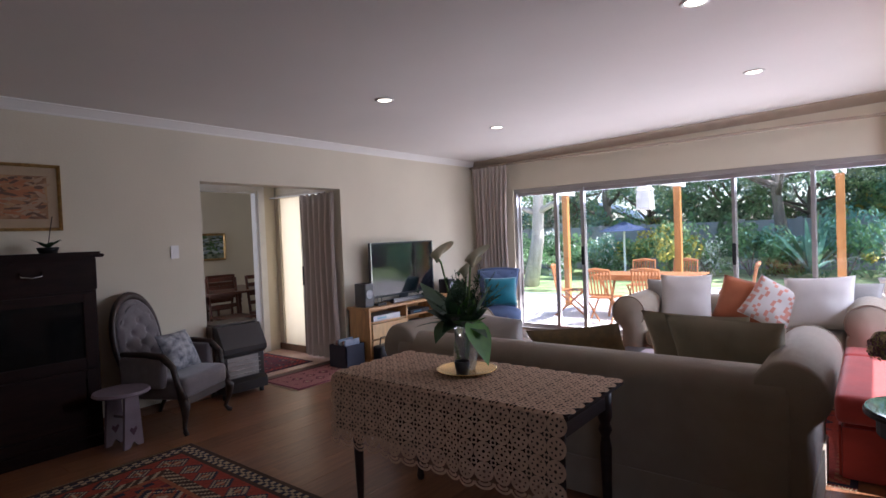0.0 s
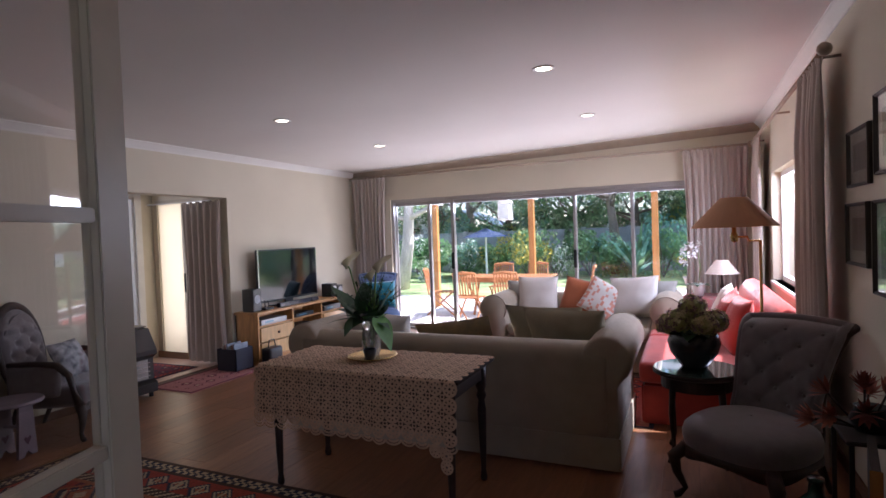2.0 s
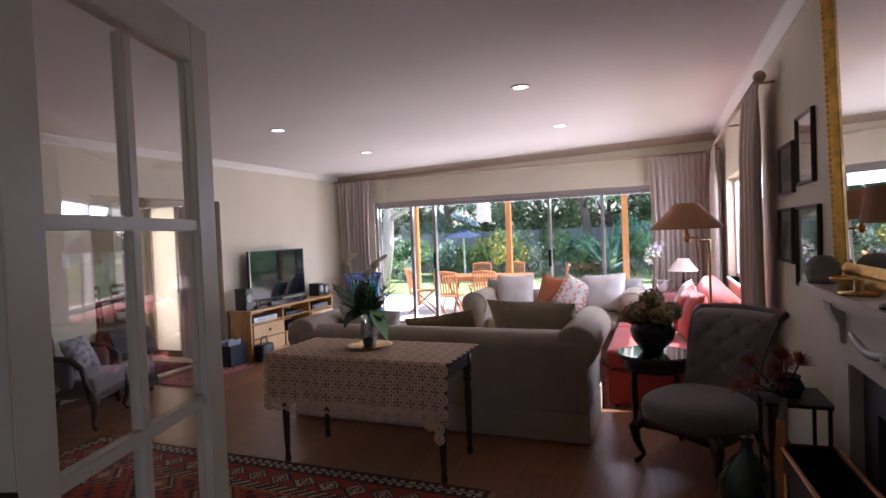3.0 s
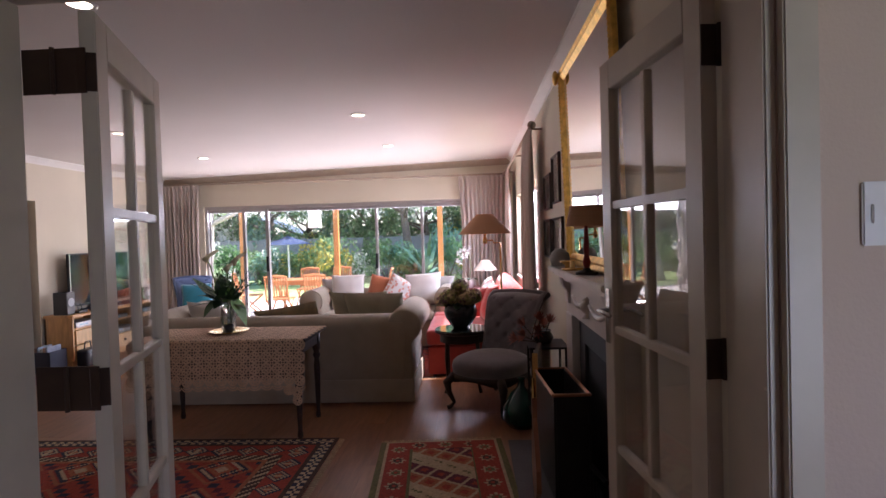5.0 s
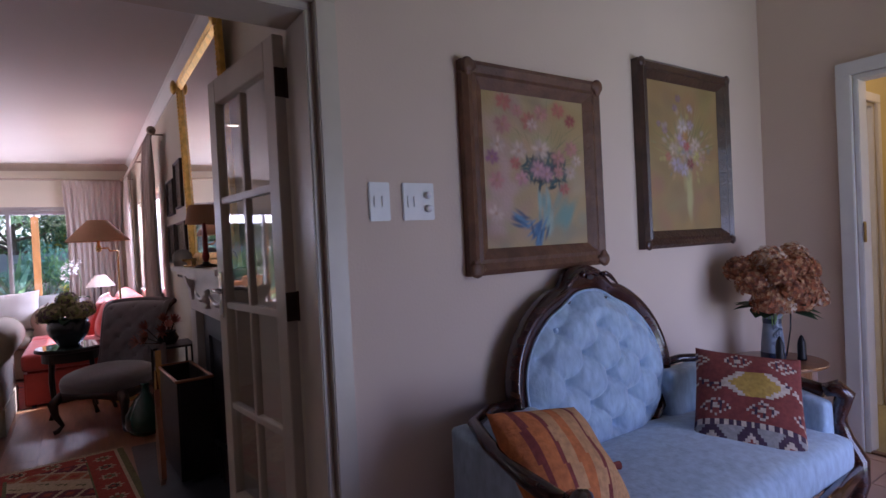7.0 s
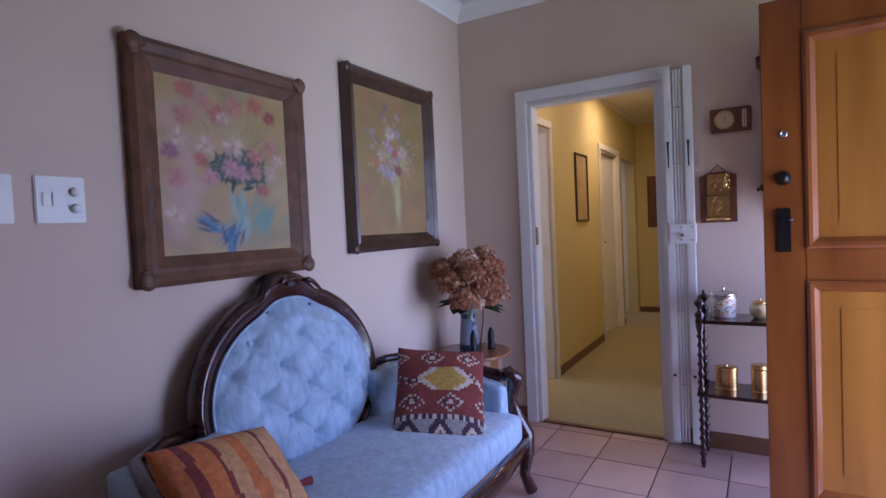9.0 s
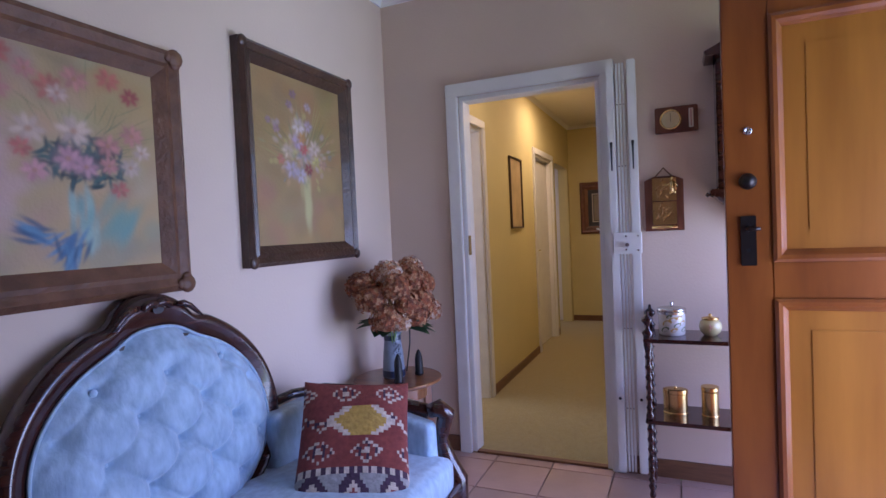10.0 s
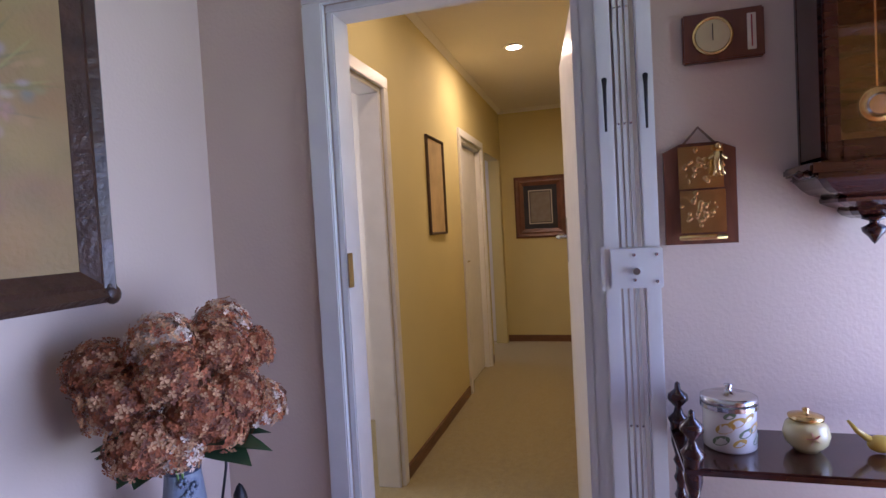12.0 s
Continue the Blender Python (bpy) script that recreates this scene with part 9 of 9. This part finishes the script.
BARK = mat("grey_bark", (0.16, 0.13, 0.11), 0.9, var=0.4, scale=8, stretch=(1, 1, 0.3), bump=0.6, bscale=30)
BARKP = mat("pale_bark", (0.42, 0.38, 0.34), 0.85, var=0.3, scale=6, stretch=(1, 1, 0.3), bump=0.5, bscale=20)
LG = [mat("foliage_deep", (0.10, 0.20, 0.10), 0.55, var=0.4, scale=3), mat("foliage_mid", (0.22, 0.38, 0.18), 0.5, var=0.4, scale=3), mat("foliage_light", (0.42, 0.56, 0.30), 0.5, var=0.3, scale=3), mat("foliage_blue", (0.22, 0.42, 0.34), 0.5, var=0.3, scale=3)]
POSTW = mat("honey_post_wood", (0.50, 0.22, 0.06), 0.5, var=0.25, scale=4, stretch=(4, 4, 0.4), bump=0.1)
WBEAM = mat("white_beam_paint", (0.80, 0.79, 0.76), 0.5, var=0.04)


for m_ in LG:
    nt_ = m_.node_tree
    tr_, mx_ = nt_.nodes.new("ShaderNodeBsdfTranslucent"), nt_.nodes.new("ShaderNodeMixShader")
    mx_.inputs[0].default_value = 0.55
    nt_.links.new(nt_.nodes["Principled BSDF"].inputs["Base Color"].links[0].from_socket, tr_.inputs[0])
    nt_.links.new(nt_.nodes["Principled BSDF"].outputs[0], mx_.inputs[1])
    nt_.links.new(tr_.outputs[0], mx_.inputs[2])
    nt_.links.new(mx_.outputs[0], nt_.nodes["Material Output"].inputs[0])


def leaves(bm, c, r, n, size, rs_, mats_n, squash=0.8, blobs=9):
    """A mass of leaves in uneven clumps, with gaps between them."""
    cl_ = []
    for _ in range(blobs):
        d = Vector((rs_.gauss(0, 1), rs_.gauss(0, 1), rs_.gauss(0, 1))).normalized() * rs_.uniform(0.25, 0.85)
        cl_.append((Vector(c) + Vector((d.x * r, d.y * r, d.z * r * squash)), r * rs_.uniform(0.22, 0.42), rs_.randrange(mats_n)))
    for i in range(n):
        cc, cr_, mi = cl_[i % blobs]
        d = Vector((rs_.gauss(0, 1), rs_.gauss(0, 1), rs_.gauss(0, 1))).normalized()
        p = cc + d * cr_ * rs_.uniform(0.6, 1.05)
        q = Euler((rs_.uniform(-1.2, 1.2), rs_.uniform(-1.2, 1.2), rs_.uniform(0, 6.3))).to_matrix()
        s = size * rs_.uniform(0.6, 1.4)
        f = bm.faces.new([bm.verts.new(p + q @ Vector(v)) for v in ((-s, 0, 0), (0, -s * 0.42, s * 0.1), (s, 0, 0), (0, s * 0.42, s * 0.1))])
        f.material_index = mi if rs_.random() < 0.75 else rs_.randrange(mats_n)


def tree(label, at, h, spread, seed, bark=BARK, n=5200, size=0.10, low=0.35, cols=None, lean=0.0):
    rs_ = random.Random(seed)
    th = thing("tree", label, "tree", "garden trees", at=at)
    bm = bmesh.new()
    top = Vector((lean * h, 0, h * 0.62))
    tube([(0, 0, 0), (lean * h * 0.2 + 0.08, 0.05, h * 0.2), (lean * h * 0.5 - 0.06, 0, h * 0.4), top], [h * 0.035, h * 0.027, h * 0.021, h * 0.012], seg=10, bm=bm)
    ends = []
    for k in range(8):
        a = k * 2.4 + rs_.uniform(-0.4, 0.4)
        z0 = h * rs_.uniform(0.28, 0.58)
        e = Vector((lean * h * 0.6 + spread * 0.75 * math.cos(a), spread * 0.75 * math.sin(a), z0 + h * rs_.uniform(0.12, 0.34)))
        b0 = Vector((lean * z0, 0, z0))
        mid = (b0 + e) / 2 + Vector((0, 0, -0.04 * h))
        tube([b0, mid, e], [h * 0.013, h * 0.009, h * 0.004], seg=6, bm=bm)
        ends.append(e)
    part("trunk", bm, bark, th, smooth=True)
    bm = bmesh.new()
    for e in ends:
        leaves(bm, e, spread * 0.5, n // 9, size, rs_, len(cols or LG), blobs=6)
    leaves(bm, (lean * h * 0.7, 0, h * 0.8), spread * 0.7, n // 9, size, rs_, len(cols or LG))
    part("crown", bm, cols or LG, th)
    return th


def shrub(label, at, r, seed, cols, n=900, size=0.07, squash=0.8):
    rs_ = random.Random(seed)
    th = thing("shrub", label, "shrub", "garden shrubs", at=at)
    bm = bmesh.new()
    for k in range(6):
        a = k * 1.05
        tube([(0, 0, 0), (r * 0.3 * math.cos(a), r * 0.3 * math.sin(a), r * 0.5), (r * 0.6 * math.cos(a), r * 0.6 * math.sin(a), r * squash)], [0.02, 0.014, 0.006], seg=5, bm=bm)
    part("stems", bm, BARK, th)
    bm = bmesh.new()
    leaves(bm, (0, 0, r * squash), r, n, size, rs_, len(cols), squash=squash, blobs=12)
    part("foliage", bm, cols, th)
    return th


WHITEFL = mat("white_blossom", (0.70, 0.72, 0.66), 0.6, var=0.1)
YELFL = mat("yellow_blossom", (0.62, 0.50, 0.10), 0.6, var=0.2)
t1 = tree("broad leafy tree with grey forked trunk behind the garden wall", (-7.5, 20.5, GZ), 7.0, 3.2, 1)
t2 = tree("dense dark-leaved tree over the flower bed", (-1.2, 17.6, GZ), 6.2, 3.0, 2, n=6000)
t3 = tree("light green feathery tree by the garden wall", (3.4, 17.2, GZ), 5.4, 2.6, 3, cols=[LG[1], LG[2], LG[3]])
tree("leaning tree with smooth pale trunk beside the patio", (-6.6, 12.4, GZ), 6.5, 2.6, 4, bark=BARKP, n=3200, lean=0.12, cols=[LG[1], LG[2]])
for k, (m_, s) in enumerate((((-13.5, 19.0), 1.1), ((-10.5, 24.0), 1.4), ((-4.6, 22.0), 1.25), ((0.8, 22.5), 1.2), ((6.2, 20.5), 1.1), ((-16.5, 14.0), 1.2), ((-12.0, 13.5), 0.8), ((11.0, 3.0), 1.0), ((-2.9, 20.6), 0.85), ((-9.2, 21.4), 0.8), ((2.0, 20.4), 0.8), ((-6.0, 20.9), 0.7), ((4.6, 23.5), 1.2), ((-0.6, 20.2), 0.75), ((-12.4, 17.4), 0.9))):
    src = (t1, t2, t3)[k % 3]
    c = copy_thing(src, pose(m_[0], m_[1], GZ, 0, 0, 50 * k) @ Matrix.Scale(s, 4))
    c.scale = (s, s, s)
SHR = [("rounded dark shrub along the garden wall", [LG[0], LG[1]]), ("light green shrub dotted with white flowers", [LG[2], LG[1], WHITEFL]), ("yellow-green shrub with yellow flowers", [LG[2], LG[1], YELFL]), ("blue-green leafy shrub in the border", [LG[3], LG[1]])]
base_ = [shrub(SHR[i][0], (-9.0 + 2.6 * i, 16.2 + 0.4 * (i % 2), GZ), 1.0, 30 + i, SHR[i][1], n=1700) for i in range(4)]
for k in range(22):
    x = -13 + k * 1.12
    copy = copy_thing(base_[(k * 3 + k // 4) % 4], pose(x, 17.1 + 0.7 * math.sin(k * 2.3) - (1.2 if k % 3 == 0 else 0), GZ, 0, 0, 77 * k))
    s = 0.75 + 0.35 * abs(math.sin(k * 1.7))
    copy.scale = (s, s, s * (1.25 if k % 4 == 0 else 0.95))
for k in range(20):
    copy = copy_thing(base_[(1, 3, 2, 3, 0)[k % 5]], pose(-17 + k * 1.55, 20.9 + 0.8 * math.sin(k * 1.9), GZ, 0, 0, 41 * k))
    s = 1.35 + 0.5 * abs(math.sin(k * 2.7))
    copy.scale = (s, s, s * 1.15)
for k, (x, y, s, i) in enumerate(((2.6, 13.4, 0.75, 1), (3.6, 12.6, 0.85, 1), (4.8, 13.2, 0.9, 3), (1.7, 14.4, 0.7, 1), (-7.6, 10.4, 0.7, 1), (-8.4, 9.2, 0.8, 2), (-6.9, 14.6, 0.6, 1), (5.4, 9.5, 1.0, 0), (5.0, 6.6, 0.9, 1), (4.6, 4.2, 0.9, 0), (4.8, 2.0, 1.0, 3))):
    copy = copy_thing(base_[i], pose(x, y, GZ, 0, 0, 60 * k))
    copy.scale = (s, s, s)
sp = thing("palm", "spiky strap-leaved plant against the garden wall", "plant", at=(-0.3, 16.0, GZ))
rs_ = random.Random(77)
for k in range(30):
    a, el = rs_.uniform(0, 6.28), rs_.uniform(0.5, 1.4)
    L = rs_.uniform(1.3, 2.1)
    part("frond", leaf_blade((0, 0, 0.1), (L * math.cos(el) * math.cos(a), L * math.cos(el) * math.sin(a), L * math.sin(el)), 0.16, bmesh.new(), droop=0.5 * math.cos(el), n=8), LG[3] if k % 2 else LG[1], sp)

CONC = mat("grey_precast_concrete", (0.30, 0.31, 0.33), 0.85, var=0.15, scale=2, bump=0.3)
gw = setting("garden_wall", blocks((-20, 14, 19.05, 19.12, GZ, 1.45), *[(x - 0.08, x + 0.08, 18.98, 19.14, GZ, 1.5) for x in [-20 + 1.6 * k for k in range(22)]], *[(-20, 14, 19.035, 19.05, GZ + 0.3 * k + 0.01, GZ + 0.3 * k + 0.27) for k in range(5)]), CONC)
setting("garden_wall_east", blocks((13.0, 13.12, 0, 19.05, GZ, 1.6)), CONC)
setting("garden_wall_west", blocks((-18.1, -18.0, 6, 19.05, GZ, 1.6)), CONC)
gh = thing("garden_shed", "grey-blue painted shed with a pitched roof beyond the garden wall", "shed", at=(-9.4, 23.4, GZ))
part("wall", blocks((-1.8, 1.8, 0, 2.4, 0, 1.9)), mat("grey_blue_boards", (0.16, 0.20, 0.27), 0.8, var=0.1), gh)
part("roof", extrude_profile([(-2.1, 1.85), (0, 2.7), (2.1, 1.85), (2.1, 1.95), (0, 2.8), (-2.1, 1.95)], -0.2, 2.6), mat("slate_blue_roof", (0.10, 0.14, 0.20), 0.7, var=0.1), gh)
um = thing("garden_umbrella", "dark blue garden umbrella on a pale pole", "umbrella", at=(-5.0, 15.4, GZ))
part("pole", tube([(0, 0, 0), (0, 0, 1.55)], 0.035), WBEAM, um)
bm = bmesh.new()
ring_ = [bm.verts.new((0.85 * math.cos(a), 0.85 * math.sin(a), 1.42)) for a in (2 * math.pi * i / 8 for i in range(8))]
tip = bm.verts.new((0, 0, 1.72))
for i in range(8):
    bm.faces.new((ring_[i], ring_[(i + 1) % 8], tip))
part("canopy", bm, mat("navy_canvas", (0.03, 0.05, 0.11), 0.8, var=0.1), um)
bbth = thing("bird_bath", "pale stone bird bath on a pedestal in the garden", "bird bath", at=(-8.2, 13.4, GZ))
part("pedestal", lathe([(0, 0), (0.2, 0), (0.2, 0.06), (0.09, 0.12), (0.07, 0.5), (0.12, 0.75), (0, 0.75)], 20), BARKP, bbth, smooth=True)
part("basin", lathe([(0, 0.75), (0.15, 0.76), (0.36, 0.86), (0.38, 0.9), (0.33, 0.88), (0, 0.82)], 28), BARKP, bbth, smooth=True)

# pergola over the patio
pg = thing("pergola", "timber pergola with honey-coloured posts and white beams", "pergola", at=(0, 0, GZ))
for x in (-3.85, -1.72, 0.60):
    part("post", blocks((x - 0.055, x + 0.055, 8.95, 9.06, 0, 2.2), bev=0.008), POSTW, pg)
    part("beam", blocks((x - 0.07, x - 0.025, 5.82, 9.3, 2.2, 2.35), (x + 0.025, x + 0.07, 5.82, 9.3, 2.2, 2.35), bev=0.006), WBEAM, pg, "white painted beam")
part("cross_beam", blocks((-4.2, 1.1, 8.98, 9.03, 2.35, 2.46)), WBEAM, pg, "white painted beam")
setting("patio_edge", blocks((-12, -3.4, 10.6, 10.75, -0.2, -0.135), (-3.4, 6, 12.8, 12.95, -0.2, -0.135), bev=0.01), CONC)
ln = thing("lantern", "white openwork metal lantern hanging from the pergola beam", "lantern", at=(-1.50, 6.6, 1.60))
part("base", blocks((-0.10, 0.10, -0.10, 0.10, 0.0, 0.02), bev=0.004), WBEAM, ln)
part("roof", extrude_profile([(-0.11, 0.27), (0.11, 0.27), (0.05, 0.33), (-0.05, 0.33)], -0.09, 0.09), WBEAM, ln)
for x in (-0.09, 0.09):
    for y in (-0.09, 0.09):
        part("corner_bar", tube([(x, y, 0.02), (x * 0.9, y * 0.9, 0.27)], 0.008, seg=6), WBEAM, ln)
for s in (-1, 1):
    part("pane", blocks((-0.085, 0.085, s * 0.088 - 0.002, s * 0.088 + 0.002, 0.03, 0.26)), mat("frosted_pane", (0.75, 0.78, 0.80), 0.4), ln, "frosted lantern pane")
part("loop", tube([(-0.04, 0, 0.33), (-0.03, 0, 0.41), (0.03, 0, 0.41), (0.04, 0, 0.33)], 0.005), WBEAM, ln)
part("chain", tube([(0, 0, 0.41), (-0.1, 0, 0.62)], 0.004), WBEAM, ln)
vn = thing("vine", "bare twisting vine stem climbing beside the patio", "plant", at=(-4.9, 8.6, GZ))
part("stem", tube([(0.1, 0, 0), (0.0, 0, 0.25), (0.14, 0, 0.5), (0.02, 0, 0.8), (0.13, 0, 1.15), (0.0, 0, 1.5), (0.12, 0, 1.9), (0.05, 0, 2.3)], [0.05, 0.04, 0.04, 0.035, 0.035, 0.03, 0.025, 0.02]), BARKP, vn, smooth=True)
part("stem", tube([(0.0, 0, 0), (0.13, 0, 0.3), (0.0, 0, 0.62), (0.12, 0, 0.95), (0.01, 0, 1.3), (0.13, 0, 1.7), (0.0, 0, 2.2)], [0.04, 0.035, 0.03, 0.03, 0.025, 0.025, 0.02]), BARKP, vn, smooth=True)
for k, (x, y) in enumerate(((1.35, 10.9), (2.0, 11.1), (2.75, 11.3))):
    pt_ = thing("garden_pot", "large pale terracotta pot with a clipped plant on the patio edge", "plant pot", "pots on the patio", at=(x, y, -0.1))
    part("pot", lathe([(0, 0), (0.2, 0), (0.3, 0.35), (0.33, 0.42), (0.28, 0.42), (0, 0.36)], 20), mat("pale_terracotta", (0.50, 0.40, 0.33), 0.8, var=0.1), pt_, smooth=True)
    bm = bmesh.new()
    leaves(bm, (0, 0, 0.65), 0.35, 420, 0.05, random.Random(k), 3)
    part("foliage", bm, [LG[2], LG[1], WHITEFL], pt_)

# teak table and folding chairs
ot = thing("garden_table", "teak garden table on the sunny patio", "table", at=(-1.98, 8.15, GZ))
for k in range(8):
    part("top_slat", blocks((-0.85, 0.85, -0.42 + k * 0.105, -0.325 + k * 0.105, 0.71, 0.735), bev=0.003), TEAK, ot)
part("frame", blocks((-0.80, 0.80, -0.38, -0.35, 0.64, 0.71), (-0.80, 0.80, 0.35, 0.38, 0.64, 0.71)), TEAK, ot)
for x in (-0.7, 0.7):
    for y in (-0.33, 0.33):
        part("leg", tube([(x, y, 0.64), (x * 0.9, -y * 0.6, 0.0)], 0.022), TEAK, ot)


def folding_chair(at, turn):
    th = thing("garden_chair", "slatted teak folding chair at the patio table", "chair", "folding chairs round the garden table", at=at, turn=turn)
    for s in (-1, 1):
        part("back_upright", tube([(s * 0.21, 0.24, 0.40), (s * 0.20, 0.33, 0.88)], 0.016), TEAK, th)
        part("leg", tube([(s * 0.2, -0.24, 0.0), (s * 0.21, 0.24, 0.44)], 0.016), TEAK, th)
        part("leg", tube([(s * 0.17, 0.30, 0.0), (s * 0.17, -0.2, 0.44)], 0.016), TEAK, th)
    part("top_rail", tube([(-0.21, 0.335, 0.87), (0, 0.355, 0.89), (0.21, 0.335, 0.87)], [0.022, 0.03, 0.022]), TEAK, th)
    part("lower_rail", tube([(-0.21, 0.25, 0.50), (0.21, 0.25, 0.50)], 0.016), TEAK, th)
    for k in range(7):
        x = -0.15 + 0.05 * k
        part("back_slat", blocks((x - 0.011, x + 0.011, 0.0, 0.012, 0.0, 0.38)), TEAK, th).matrix_local = pose(0, 0.25, 0.50, -12)
    for k in range(6):
        part("seat_slat", blocks((-0.2, 0.2, -0.2 + k * 0.072, -0.145 + k * 0.072, 0.435, 0.452), bev=0.002), TEAK, th)
    return th


fc = folding_chair((-2.34, 7.15, GZ), 180)
for m_ in (pose(-1.62, 7.25, GZ, 0, 0, 176), pose(-2.45, 9.1, GZ, 0, 0, 3), pose(-1.75, 9.15, GZ, 0, 0, -4), pose(-3.25, 7.95, GZ, 0, 0, 105), pose(-0.75, 8.35, GZ, 0, 0, -80)):
    copy_thing(fc, m_)

# ---- floors laid piece by piece ----
rs_ = random.Random(12)
TILEO = mat("terracotta_floor_tile", (0.44, 0.30, 0.25), 0.32, var=0.10, scale=4, bump=0.05, bscale=25)
for m_ in (TILEO, FLOOR):
    nt_ = m_.node_tree
    oi, hs = nt_.nodes.new("ShaderNodeObjectInfo"), nt_.nodes.new("ShaderNodeHueSaturation")
    mr_ = nt_.nodes.new("ShaderNodeMapRange")
    mr_.inputs["To Min"].default_value, mr_.inputs["To Max"].default_value = 0.86, 1.14
    nt_.links.new(oi.outputs["Random"], mr_.inputs["Value"])
    b_ = nt_.nodes["Principled BSDF"]
    src_ = b_.inputs["Base Color"].links[0].from_socket
    nt_.links.new(src_, hs.inputs["Color"])
    nt_.links.new(mr_.outputs[0], hs.inputs["Value"])
    nt_.links.new(hs.outputs[0], b_.inputs["Base Color"])
P = 0.3135
hf = bpy.data.objects["hall_floor"]
tile_mesh = obj("tile", blocks((-P / 2 + 0.003, P / 2 - 0.003, -P / 2 + 0.003, P / 2 - 0.003, -0.009, 0.0), bev=0.0018), TILEO)
tm = tile_mesh.data
bpy.data.objects.remove(tile_mesh)
for i in range(18):
    for j in range(10):
        x, y = 4.64 + P / 2 - P * i, -2.745 + P / 2 + P * (j - 6)
        if x < HX0 or x + P / 2 > HX1 + 0.25 or y > -1.72 or y < HY0 - 0.1:
            continue
        if x + P / 2 > HX1:
            continue
        o = new("tile", tm)
        o.parent = hf
        o.matrix_world = pose(x, y, 0.0 + rs_.uniform(-0.0006, 0.0006), rs_.uniform(-0.1, 0.1), rs_.uniform(-0.1, 0.1), 0)
edge_mesh = obj("tile", blocks((HX1 - 0.078, HX1 - 0.002, -P / 2 + 0.003, P / 2 - 0.003, -0.009, 0.0), bev=0.0018), TILEO)
te = edge_mesh.data
bpy.data.objects.remove(edge_mesh)
for j in range(10):
    y = -2.745 + P / 2 + P * (j - 6)
    if HY0 - 0.1 < y < -1.72:
        o = new("tile", te)
        o.parent = hf
        o.matrix_world = pose(0, y, 0)
lf = bpy.data.objects["floor"]
PWID, PLEN = 0.193, 1.285
pk_ = obj("plank", blocks((-PWID / 2 + 0.0004, PWID / 2 - 0.0004, -PLEN / 2 + 0.0006, PLEN / 2 - 0.0006, -0.008, 0.0), bev=0.0006), FLOOR)
pmesh = pk_.data
bpy.data.objects.remove(pk_)
for i in range(29):
    x = X0 + PWID * (i + 0.5)
    off = (i * 0.43) % 1.0 * PLEN
    for j in range(8):
        y = Y0 + off + PLEN * (j - 0.5)
        if y - PLEN / 2 < Y0 - 0.09 or y + PLEN / 2 > Y1 + 0.03:
            continue
        o = new("plank", pmesh)
        o.parent = lf
        o.matrix_world = pose(x, y, -0.0002 * (i % 2))
